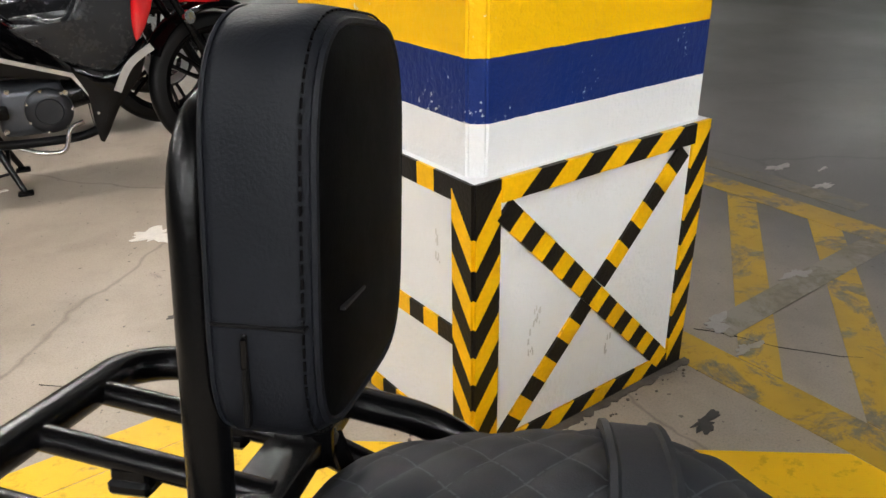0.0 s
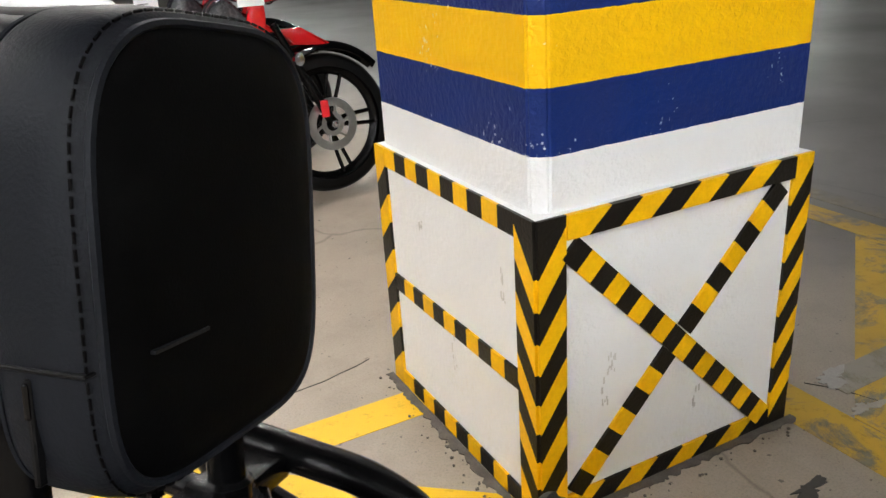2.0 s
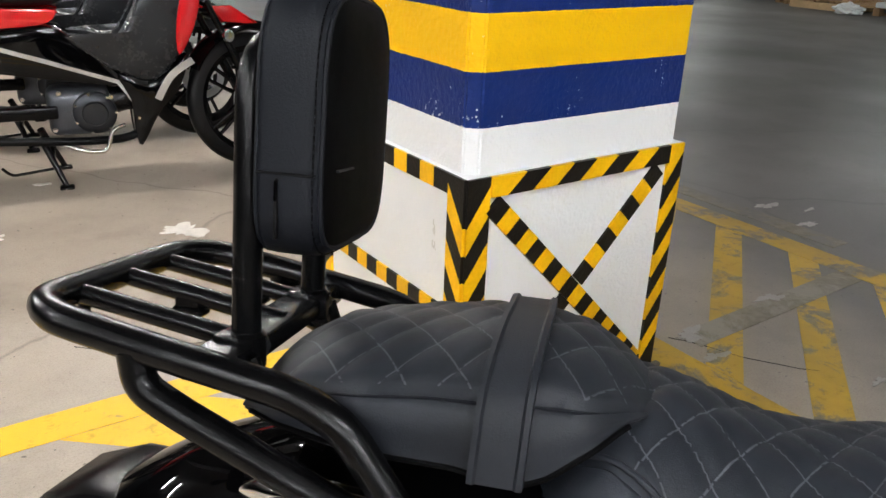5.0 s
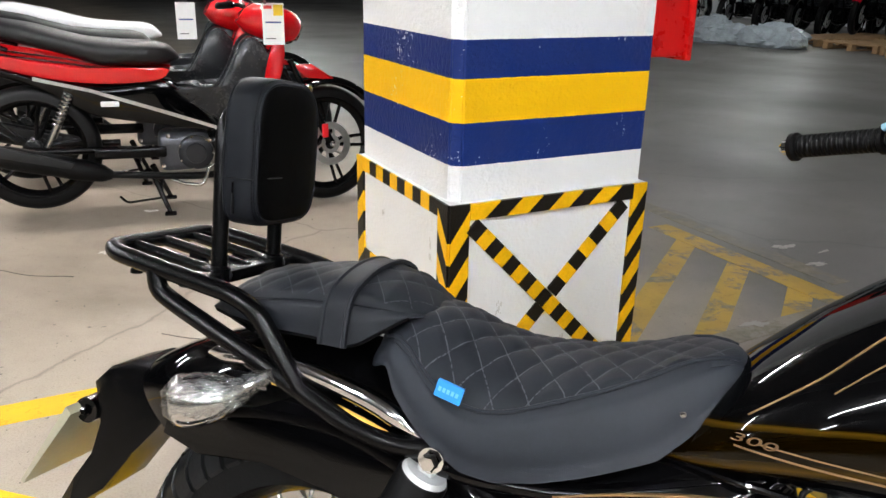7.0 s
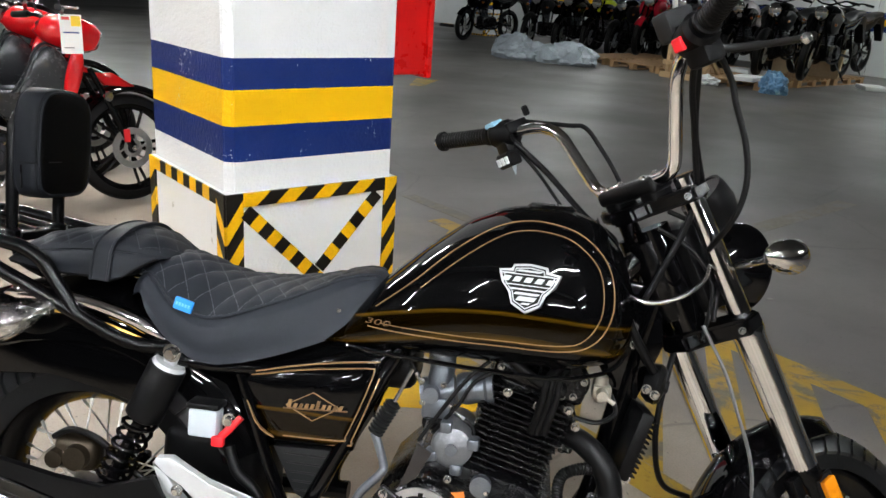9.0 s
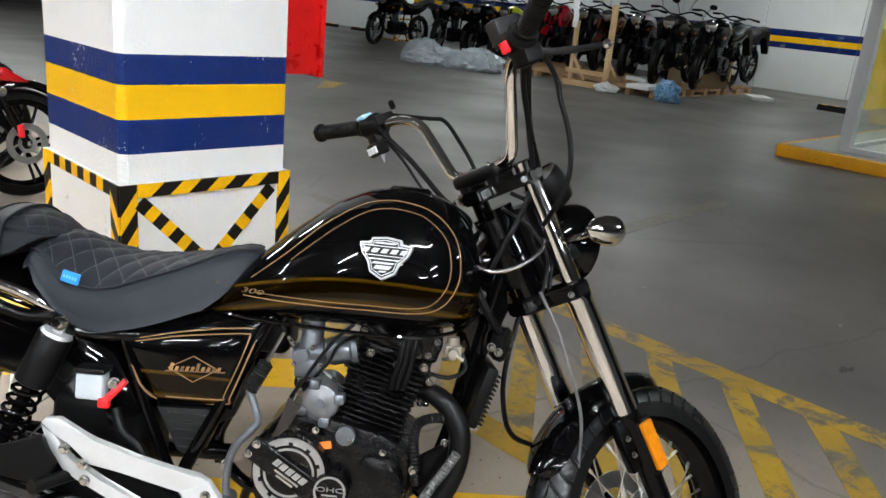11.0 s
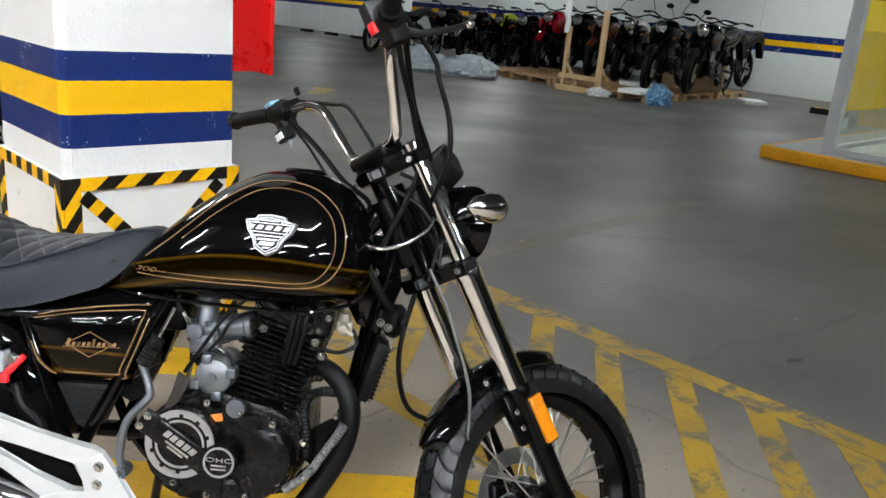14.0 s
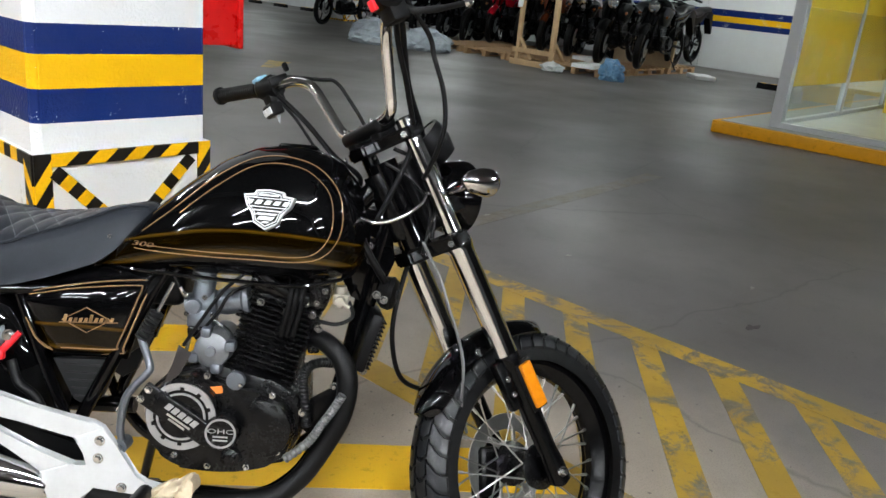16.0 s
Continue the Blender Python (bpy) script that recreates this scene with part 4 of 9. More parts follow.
def aim(at, axis, spin="Z"):
    """A pose whose local y runs along the axis."""
    return Matrix.Translation(at) @ Vector(axis).to_track_quat("Y", spin).to_matrix().to_4x4()


def ribbon(bm, pts, width, normal, thick=0.0012):
    """A thin flat band along a line on a surface with that normal."""
    p = [Vector(q) for q in pts]
    nv = [Vector(x) for x in normal] if not isinstance(normal, Vector) else [normal] * len(p)
    rows = []
    for i in range(len(p)):
        t = (p[min(i + 1, len(p) - 1)] - p[max(i - 1, 0)]).normalized()
        s = t.cross(nv[i]).normalized() * (width / 2)
        o = nv[i] * thick
        rows.append([bm.verts.new(p[i] + s - o), bm.verts.new(p[i] + s + o), bm.verts.new(p[i] - s + o), bm.verts.new(p[i] - s - o)])
    for a, b in zip(rows, rows[1:]):
        for k in range(4):
            bm.faces.new((a[k], a[(k + 1) % 4], b[(k + 1) % 4], b[k]))
    bm.faces.new(rows[0][::-1])
    bm.faces.new(rows[-1])


# ---- the black cruiser ----
BIKE = pose(0, 0.195, 0, 0, 0, -6.6) @ pose(0, 0, 0, -11.5, 0, 0)
TURNED = Matrix.Translation((1.018, 0, 0.933)) @ pose(0, 0, 0, 0, -28, 0) @ pose(0, 0, 0, 0, 0, 35)
RAKE = 28.4
FORK = Matrix.Translation((1.006, 0, 0.908)) @ pose(0, 0, 0, 0, -RAKE, 0) @ pose(0, 0, 0, 0, 0, 38.0)
AXLE = FORK @ pose(0.055, 0, -0.757, 0, RAKE, 0)


def saddle_form(x0, x1, T, E, W, K, WB, nx, ny, quilt, zone):
    """Rings across a seat: over the padded top and down the skirts; quilt is the depth of the tufts."""
    bm = bmesh.new()
    rings = []
    for i in range(nx + 1):
        x = x0 + (x1 - x0) * i / nx
        t, e, w, k, wb = T(x), E(x), W(x), K(x), WB(x)
        ring = []
        for j in range(ny + 1):
            q = -1 + 2 * j / ny
            s = 1 if q > 0 else -1
            c = abs(q)
            if c <= 0.7:
                f = c / 0.7
                y, z = w * f, t - (t - e) * f ** 2.3
                h = quilt * (abs(math.sin(math.pi * ((x - X_Q) / A_Q + s * y / B_Q))) * abs(math.sin(math.pi * ((x - X_Q) / A_Q - s * y / B_Q)))) ** 0.36
                edge = min(1.0, (1 - f) / 0.06) if f < 1 else 0.0
                z += h * edge * zone(x)
            else:
                f = (c - 0.7) / 0.3
                y = w + (wb - w) * f + 0.006 * math.sin(math.pi * min(1, f * 1.2))
                z = e + (k - e) * f - 0.004 * (f < 0.12)
            ring.append((x, s * y, z))
        rings.append(ring)
    vs = loft(bm, rings, close_ring=True)
    return bm


def cruiser():
    bike = base_of("cruiser_motorcycle", BIKE, "black cruiser motorcycle with gold pinstripes leaning on its side stand", "motorcycle")
    P = lambda name, bm, mat, label="", parent=None, smooth=35.0: part(name, bm, mat, parent or bike, label, smooth)
    ST = lambda bm: (bmesh.ops.transform(bm, matrix=TURNED, verts=bm.verts), bm)[1]
    SF = lambda bm: (bmesh.ops.transform(bm, matrix=FORK, verts=bm.verts), bm)[1]

    # wheels
    rear = spoked_wheel(bike, pose(0.06, 0, 0.302), 0.302, 0.19, 0.13, 36, -1, 0.115, K_SATIN, True, "rear_wheel")
    front = spoked_wheel(bike, AXLE, 0.296, 0.218, 0.102, 36, 1, 0.112, K_SATIN, True, "front_wheel")

    # front fork
    for s, nm in ((-1, "fork_leg"), (1, "fork_leg")):
        y = s * 0.086
        bm = bmesh.new()
        lathe(bm, [(0.035, 0.0), (0.035, 0.0185), (-0.26, 0.0185), (-0.26, 0)], 24, aim((0.059, y, 0), (0, 0, 1)))
        leg = P(nm, SF(bm), CHROME if s < 0 else K_SATIN)
        bm = bmesh.new()
        lathe(bm, [(-0.225, 0.0), (-0.225, 0.029), (-0.234, 0.0305), (-0.245, 0.0275), (-0.37, 0.0275), (-0.378, 0.0262), (-0.49, 0.0262), (-0.49, 0.0)], 28, aim((0.059, y, 0), (0, 0, 1)))
        P("fork_cover", SF(bm), CHROME, "polished chrome fork cover", leg)
        bm = bmesh.new()
        lathe(bm, [(-0.47, 0.0), (-0.47, 0.024), (-0.49, 0.027), (-0.505, 0.027), (-0.52, 0.0235), (-0.72, 0.021), (-0.745, 0.024), (-0.79, 0.024), (-0.80, 0.012), (-0.80, 0)], 24, aim((0.059, y, 0), (0, 0, 1)))
        box(bm, (0.045, y - 0.012, -0.60), (0.012, y + 0.012, -0.49), 0.006, 2)
        P("fork_slider", SF(bm), K_SATIN, "", leg)
        if s < 0:
            bm = bmesh.new()
            box(bm, (0.056, y - 0.034, -0.615), (0.086, y - 0.022, -0.515), 0.003, 2)
            P("reflector", SF(bm), AMBER, "amber side reflector", leg)
            bm = bmesh.new()
            box(bm, (0.05, y - 0.025, -0.622), (0.092, y - 0.018, -0.508), 0.003, 2)
            P("reflector_bracket", SF(bm), K_MATT, "", leg)
        bm = bmesh.new()
        bolt(bm, (0.055, y + s * 0.022, -0.765), (0, s, 0), 0.0079, 0.012)
        P("axle_nut", SF(bm), STEEL, "", leg)
        for zz in (-0.53, -0.565):
            bm = bmesh.new()
            bolt(bm, (0.028, y + s * 0.011, zz), (0, s, 0), 0.0043, 0.006)
            P("bolt", SF(bm), STEEL, "", leg)
        bm = bmesh.new()
        lathe(bm, [(0.02, 0.0), (0.02, 0.021), (0.046, 0.021), (0.05, 0.017), (0.05, 0.0)], 20, aim((0.059, y, 0), (0, 0, 1)))
        P("fork_cap", SF(bm), CHROME if s < 0 else STEEL, "", leg)
        bm = bmesh.new()
        lathe(bm, [(-0.035, 0.0), (-0.035, 0.029), (-0.17, 0.029), (-0.18, 0.024), (-0.18, 0)], 20, aim((0.059 if s > 0 else 0.0, y if s > 0 else 0.0, 0), (0, 0, 1)))
        P("stem_cover" if s < 0 else "fork_boot", SF(bm), K_SATIN)

    # yokes
    for z0, z1, nm in ((0.004, 0.03, "top_yoke"), (-0.235, -0.205, "lower_yoke")):
        bm = bmesh.new()
        pts = [(0.0, -0.04), (0.03, -0.118), (0.07, -0.116), (0.088, -0.085), (0.04, -0.03), (0.04, 0.03), (0.088, 0.085), (0.07, 0.116), (0.03, 0.118), (0.0, 0.04), (-0.028, 0.03), (-0.028, -0.03)]
        slab(bm, pts, z0, z1)
        bmesh.ops.bevel(bm, geom=list(bm.edges), offset=0.005, segments=2, affect="EDGES")
        yk = P(nm, SF(bm), K_SATIN)
        for y in (-0.09, 0.09):
            bm = bmesh.new()
            bolt(bm, (0.02, y * 1.25, (z0 + z1) / 2), (-0.6, y * 8, 0), 0.0043, 0.006)
            P("bolt", SF(bm), STEEL, "", yk)
    bm = bmesh.new()
    for y in (-0.045, 0.045):
        box(bm, (0.0, y - 0.018, 0.024), (0.05, y + 0.018, 0.05), 0.008, 3)
    box(bm, (-0.004, -0.072, 0.038), (0.052, 0.072, 0.068), 0.012, 3)
    ris = P("handlebar_clamp", SF(bm), K_MATT)
    for x in (0.008, 0.04):
        for y in (-0.045, 0.045):
            bm = bmesh.new()
            bolt(bm, (x, y, 0.067), (0, 0, 1), 0.005, 0.005)
            P("bolt", SF(bm), STEEL, "", ris)
    # wiring box and looms between the yokes
    bm = bmesh.new()
    box(bm, (0.028, -0.06, -0.19), (0.1, 0.06, -0.03), 0.012, 2)
    P("wiring_cover", SF(bm), K_MATT)
    for pts, rr in (([(0.03, -0.05, 0.0), (0.07, -0.075, -0.06), (0.06, -0.072, -0.13), (0.02, -0.06, -0.2)], 0.0045), ([(0.09, -0.03, 0.01), (0.1, -0.066, -0.05), (0.085, -0.07, -0.12), (0.05, -0.07, -0.2)], 0.005), ([(0.0, -0.045, -0.02), (0.03, -0.07, -0.08), (0.035, -0.07, -0.15), (-0.01, -0.05, -0.22)], 0.0035)):
        bm = bmesh.new()
        tube(bm, curve_pts(pts, 6), rr, 8)
        P("wiring_loom", SF(bm), K_GRIP)
    for q in ((0.07, -0.062, -0.06), (0.05, -0.062, -0.11), (0.085, -0.062, -0.15), (0.035, -0.062, -0.165)):
        bm = bmesh.new()
        bolt(bm, q, (0, -1, 0), 0.0045, 0.005)
        P("bolt", SF(bm), STEEL)
    # speedometer
    bm = bmesh.new()
    g = aim((0.11, -0.06, -0.005), (-0.45, 0.1, 0.89))
    lathe(bm, [(-0.06, 0.0), (-0.06, 0.026), (-0.03, 0.04), (0.0, 0.044), (0.01, 0.042), (0.01, 0.037), (0.004, 0.037), (0.004, 0.0)], 32, g)
    sp = P("speedometer", SF(bm), K_MATT)
    bm = bmesh.new()
    lathe(bm, [(0.006, 0.0), (0.006, 0.0365), (0.007, 0.0365), (0.007, 0)], 32, g)
    P("dial_glass", SF(bm), K_MATT, "dark dial face", sp)
    # handlebar
    bar = [(0.0, -0.045, 0.041), (0.0, -0.1, 0.047), (0.014, -0.16, 0.18), (0.004, -0.2, 0.208), (-0.03, -0.27, 0.222), (-0.078, -0.42, 0.262)]
    left = [(x, -y, z) for x, y, z in bar]
    bm = bmesh.new()
    tube(bm, round_bends(bar[::-1] + left, 0.035, 5), 0.0112, 16)
    hb = P("handlebar", ST(bm), CHROME, "chrome ape-hanger handlebar")
    for s in (-1, 1):
        a, b = Vector((-0.0412, s * 0.305, 0.2313)), Vector((-0.0793, s * 0.424, 0.2631))
        d = (b - a).normalized()
        bm = bmesh.new()
        m = aim(a, d)
        L = (b - a).length
        prof = [(-0.004, 0.012), (-0.004, 0.02), (0.002, 0.02), (0.004, 0.0165)]
        for k in range(16):
            y = 0.008 + k * (L - 0.02) / 15
            prof += [(y - 0.0026, 0.0158), (y - 0.0012, 0.0168), (y + 0.0012, 0.0168), (y + 0.0026, 0.0158)]
        prof += [(L - 0.006, 0.0165), (L - 0.004, 0.021), (L + 0.003, 0.021), (L + 0.004, 0.013)]
        lathe(bm, prof, 24, m)
        gr = P("grip", ST(bm), K_GRIP, "black ribbed rubber grip", hb)
        bm = bmesh.new()
        lathe(bm, [(L + 0.004, 0.0), (L + 0.004, 0.011), (L + 0.016, 0.011), (L + 0.022, 0.006), (L + 0.023, 0)], 16, m)
        P("bar_end", ST(bm), CHROME, "", gr)
        c = Vector((-0.031, s * 0.27, 0.223))
        bm = bmesh.new()
        lathe(bm, [(-0.03, 0.013), (-0.03, 0.022), (-0.022, 0.027), (0.018, 0.027), (0.026, 0.021), (0.026, 0.013)], 20, aim(c, d))
        box(bm, tuple(c + Vector((-0.02, -0.022, -0.045))), tuple(c + Vector((0.02, 0.02, 0.0))), 0.008, 2)
        sw = P("switch_housing", ST(bm), K_MATT, "", hb)
        if s > 0:
            bm = bmesh.new()
            box(bm, tuple(c + Vector((-0.024, -0.01, 0.02))), tuple(c + Vector((0.004, 0.022, 0.03))), 0.003, 1)
            P("pale_blue_sticker", ST(bm), plain("pale_blue", (0.3, 0.55, 0.72), 0.5), "pale blue transit sticker", sw)
            bm = bmesh.new()
            box(bm, tuple(c + Vector((-0.03, -0.03, -0.066))), tuple(c + Vector((0.0, 0.018, -0.036))), 0.004, 1)
            tg = P("control_box", ST(bm), K_MATT, "", sw)
            for k in range(3):
                bm = bmesh.new()
                box(bm, tuple(c + Vector((-0.0325, -0.026 + k * 0.015, -0.059))), tuple(c + Vector((-0.029, -0.015 + k * 0.015, -0.044))), 0.001)
                P("key_cap", ST(bm), PALE, "pale grey button", tg)
            bm = bmesh.new()
            plate(bm, [(-0.048, 0.165), (-0.046, 0.138), (-0.033, 0.162)], 0.262, 0.2635)
            P("hanging_tag", ST(bm), MILKY, "torn plastic tag", sw)
        else:
            bm = bmesh.new()
            box(bm, tuple(c + Vector((-0.034, 0.0, -0.014))), tuple(c + Vector((-0.024, 0.018, 0.006))), 0.003, 2)
            P("kill_switch", ST(bm), RED_PLASTIC, "red engine-stop switch", sw)
            bm = bmesh.new()
            box(bm, tuple(c + Vector((-0.012, 0.028, 0.006))), tuple(c + Vector((0.045, 0.06, 0.05))), 0.006, 2)
            P("brake_reservoir", ST(bm), K_GREYBLACK, "", sw)
        # lever with its perch
        bm = bmesh.new()
        e = c + Vector((0.03, -s * 0.025, 0.004))
        way = [(0, 0, 0), (0.03, s * 0.03, -0.004), (0.036, s * 0.09, 0.0), (0.016, s * 0.165, 0.006)]
        if s < 0:
            way = [(0, 0, -0.012), (0.035, -0.004, -0.034), (0.06, -0.05, -0.052), (0.06, -0.113, -0.067)]
        way = curve_pts([e + Vector(q) for q in way], 5)
        tube(bm, way, [0.007] * 10 + [0.0055] * 5 + [0.0075], 10, flat=0.7)
        lv = P("lever", ST(bm), K_GREYBLACK if s < 0 else K_MATT, "", hb)
        if s < 0:
            bm = bmesh.new()
            lathe(bm, [(-0.008, 0.0), (-0.0065, 0.005), (0.0, 0.0085), (0.0065, 0.005), (0.008, 0.0)], 14, aim(way[-1], way[-1] - way[-2]))
            P("lever_tip", ST(bm), STEEL, "bright ball end of the lever", lv)
        bm = bmesh.new()
        box(bm, tuple(e + Vector((-0.042, -0.013, -0.011))), tuple(e + Vector((0.008, 0.013, 0.012))), 0.005, 2)
        box(bm, tuple(e + Vector((-0.006, -0.006 - s * 0.03, 0.01))), tuple(e + Vector((0.006, 0.006 - s * 0.03, 0.03))), 0.003)
        bolt(bm, e + Vector((-0.03, 0, 0.012)), (0, 0, 1), 0.006, 0.006)
        P("lever_perch", ST(bm), K_MATT, "", hb)
    # headlamp
    bm = bmesh.new()
    lathe(bm, [(-0.052, 0.0), (-0.052, 0.018), (-0.04, 0.042), (-0.018, 0.06), (0.02, 0.068), (0.03, 0.071), (0.04, 0.071), (0.044, 0.065), (0.05, 0.045), (0.055, 0.0)], 36, aim((0.128, -0.012, -0.135), (0.88, 0, -0.47)) @ Matrix.Diagonal((1.18, 1.1, 1.18, 1)))
    hl = P("headlamp", SF(bm), K_GLOSS, "glossy black headlamp bowl")
    bm = bmesh.new()
    lathe(bm, [(0.0465, 0.0), (0.0465, 0.063), (0.052, 0.047), (0.058, 0.0)], 36, aim((0.128, -0.012, -0.135), (0.88, 0, -0.47)) @ Matrix.Diagonal((1.18, 1.1, 1.18, 1)))
    P("lens", SF(bm), glass_of("lamp_glass"), "clear glass lens", hl)
    for s in (-1, 1):
        bm = bmesh.new()
        box(bm, (0.055, s * 0.076 - 0.005, -0.175), (0.135, s * 0.076 + 0.005, -0.12), 0.004)
        P("headlamp_bracket", SF(bm), K_SATIN)

    def indicator(at, axis, sides, wrapped=False):
        bm = bmesh.new()
        m = aim(at, axis)
        shell = [(-0.05, 0.0), (-0.045, 0.01), (-0.024, 0.022), (0.003, 0.0285), (0.022, 0.0295), (0.027, 0.028), (0.027, 0.0)]
        if wrapped:
            shell = [(-0.05, 0.0), (-0.0485, 0.008), (-0.042, 0.017), (-0.03, 0.0255), (-0.012, 0.0315), (0.006, 0.034), (0.02, 0.0335), (0.027, 0.031), (0.027, 0.0)]
        lathe(bm, shell, 36, m)
        tr = SF if sides else (lambda b: b)
        ind = P("turn_signal", tr(bm), CHROME, "chrome bullet turn signal" + (" wrapped in clear film" if wrapped else ""))
        bm = bmesh.new()
        lathe(bm, [(0.0275, 0.0), (0.0275, 0.028), (0.033, 0.025), (0.038, 0.0)], 28, m)
        P("lens", tr(bm), K_GLOSS, "smoked lens", ind)
        return ind

    for s in (-1, 1):
        bm = bmesh.new()
        tube(bm, [(0.085, s * 0.075, -0.13), (0.08, s * 0.165, -0.125)], 0.0065, 12)
        indicator((0.09, s * 0.186, -0.128), (0.9, s * -0.15, -0.35), True)
        P("signal_stalk", SF(bm), CHROME)
    # horn
    bm = bmesh.new()
    lathe(bm, [(-0.018, 0.0), (-0.018, 0.026), (-0.008, 0.034), (0.006, 0.036), (0.014, 0.03), (0.018, 0.012), (0.024, 0.01), (0.024, 0)], 24, aim((1.068, -0.02, 0.635), (0.95, -0.25, -0.1)))
    P("horn", bm, K_MATT)

    # front fender
    bm = bmesh.new()
    rings = []
    fm = AXLE
    for i in range(29):
        a = radians(83 + (158 - 83) * i / 28)
        ring = []
        wv = 0.062 * min(1.0, 0.35 + 0.65 * (min(i, 28 - i) / 4) ** 0.5)
        for j in range(15):
            q = -1 + 2 * j / 14
            r = 0.323 - 0.03 * abs(q) ** 2.4
            ring.append(fm @ Vector((r * math.cos(a), q * wv, r * math.sin(a))))
        for j in range(14, -1, -1):
            q = -1 + 2 * j / 14
            r = 0.319 - 0.03 * abs(q) ** 2.4
            ring.append(fm @ Vector((r * math.cos(a), q * (wv - 0.003), r * math.sin(a))))
        rings.append(ring)
    loft(bm, rings)
    fd = P("front_fender", bm, K_GLOSS, "glossy black front mudguard")
    for s in (-1, 1):
        for a in (108, 126):
            bolts(fd, [fm @ Vector((0.301 * math.cos(radians(a)), s * 0.056, 0.301 * math.sin(radians(a))))], STEEL, 0.006, 0.006, FORK.to_3x3() @ Vector((0, s, 0.4)))
    # front brake caliper
    bm = bmesh.new()
    box(bm, (-0.085, 0.05, -0.075), (-0.03, 0.1, 0.04), 0.012, 3, AXLE)
    P("brake_caliper", bm, K_SATIN)

    # tank
    top = smooth_at([(0.485, 0.665), (0.53, 0.715), (0.584, 0.772), (0.651, 0.832), (0.717, 0.882), (0.784, 0.914), (0.87, 0.927), (0.943, 0.904), (0.987, 0.861), (1.008, 0.815), (1.022, 0.75)], passes=14)
    bot = smooth_at([(0.485, 0.65), (0.6, 0.65), (0.75, 0.65), (0.912, 0.652), (0.985, 0.668), (1.01, 0.69), (1.022, 0.73)], passes=8)
    wid = smooth_at([(0.485, 0.07), (0.53, 0.098), (0.58, 0.12), (0.65, 0.14), (0.75, 0.16), (0.85, 0.172), (0.92, 0.168), (0.97, 0.145), (1.005, 0.095), (1.022, 0.03)], passes=10)

    def skin(x, z):
        """The near side of the tank at x and height z."""
        zt, zb, w = top(x), bot(x), wid(x)
        zm = zb + 0.36 * (zt - zb)
        if z >= zm:
            f = min(1.0, (z - zm) / (zt - zm))
            return -w * max(0.0, 1 - f ** 2.0) ** (1 / 2.1)
        f = min(1.0, (zm - z) / (zm - zb))
        return -w * max(0.0, 1 - f ** 3.2) ** (1 / 2.4)

    bm = bmesh.new()
    rings = []
    for i in range(61):
        x = 0.486 + (1.0215 - 0.486) * (1 - (1 - i / 60) ** 1.25)
        zt, zb, w = top(x), bot(x), wid(x)
        zm = zb + 0.36 * (zt - zb)
        ring = []
        for k in range(56):
            a = 2 * math.pi * k / 56
            c, s = math.cos(a), math.sin(a)
            if s >= 0:
                y = w * math.copysign(abs(c) ** (2 / 2.1), c)
                z = zm + (zt - zm) * abs(s) ** (2 / 2.0)
            else:
                y = w * math.copysign(abs(c) ** (2 / 2.4), c)
                z = zm - (zm - zb) * abs(s) ** (2 / 3.2)
            ring.append((x, y, z))
        rings.append(ring)
    loft(bm, rings)
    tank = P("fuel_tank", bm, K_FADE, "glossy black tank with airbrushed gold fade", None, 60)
    bm = bmesh.new()
    seam = []
    for i in range(40):
        x = 0.5 + 0.505 * i / 39
        seam.append((x, -wid(x) * 0.9, bot(x) + 0.006))
    tube(bm, seam, 0.004, 8)
    tube(bm, [(x, -y, z) for x, y, z in seam], 0.004, 8)
    P("tank_seam", bm, K_GLOSS, "", tank)
    for s in (-1, 1):
        bm = bmesh.new()
        lip = [(x, s * wid(x) * 0.985, bot(x) + 0.36 * (top(x) - bot(x)) - 0.012) for x in np.linspace(0.93, 1.0, 12)]
        tube(bm, lip, 0.0022, 6)
        P("tank_flange", bm, K_GLOSS, "", tank)
    bm = bmesh.new()
    lathe(bm, [(0, 0.0), (0, 0.042), (0.006, 0.042), (0.011, 0.036), (0.012, 0)], 32, aim((0.86, 0, 0.914), (0, 0, 1)))
    P("filler_cap", bm, K_SATIN, "", tank)

    def on_tank(pts, off=0.0008, steps=8):
        out, nor = [], []
        for q in curve_pts([(x, 0, z) for x, z in pts], steps):
            y = skin(q.x, q.z)
            e = 0.004
            tx = Vector((2 * e, skin(q.x + e, q.z) - skin(q.x - e, q.z), 0))
            tz = Vector((0, skin(q.x, q.z + e) - skin(q.x, q.z - e), 2 * e))
            n = tx.cross(tz).normalized()
            if n.y > 0:
                n = -n
            out.append(Vector((q.x, y, q.z)) + n * off)
            nor.append(n)
        return out, nor

    outer = [(0.575, 0.700), (0.63, 0.699), (0.72, 0.7), (0.81, 0.703), (0.9, 0.706), (0.945, 0.722), (0.968, 0.76), (0.969, 0.805), (0.955, 0.845), (0.925, 0.876), (0.885, 0.894), (0.83, 0.899), (0.775, 0.885), (0.71, 0.842), (0.645, 0.782), (0.585, 0.732)]
    inner = [(0.60, 0.708), (0.72, 0.709), (0.81, 0.712), (0.895, 0.715), (0.93, 0.728), (0.951, 0.762), (0.952, 0.803), (0.94, 0.839), (0.912, 0.866), (0.88, 0.881), (0.832, 0.885), (0.785, 0.873), (0.725, 0.832), (0.66, 0.775)]
    for line, wd, mt in ((outer, 0.0018, COPPER), (inner, 0.0014, COPPER)):
        bm = bmesh.new()
        pts, nor = on_tank(line)
        ribbon(bm, pts, wd, nor, 0.0006)
        P("pinstripe", bm, mt, "fine copper pinstripe", tank)

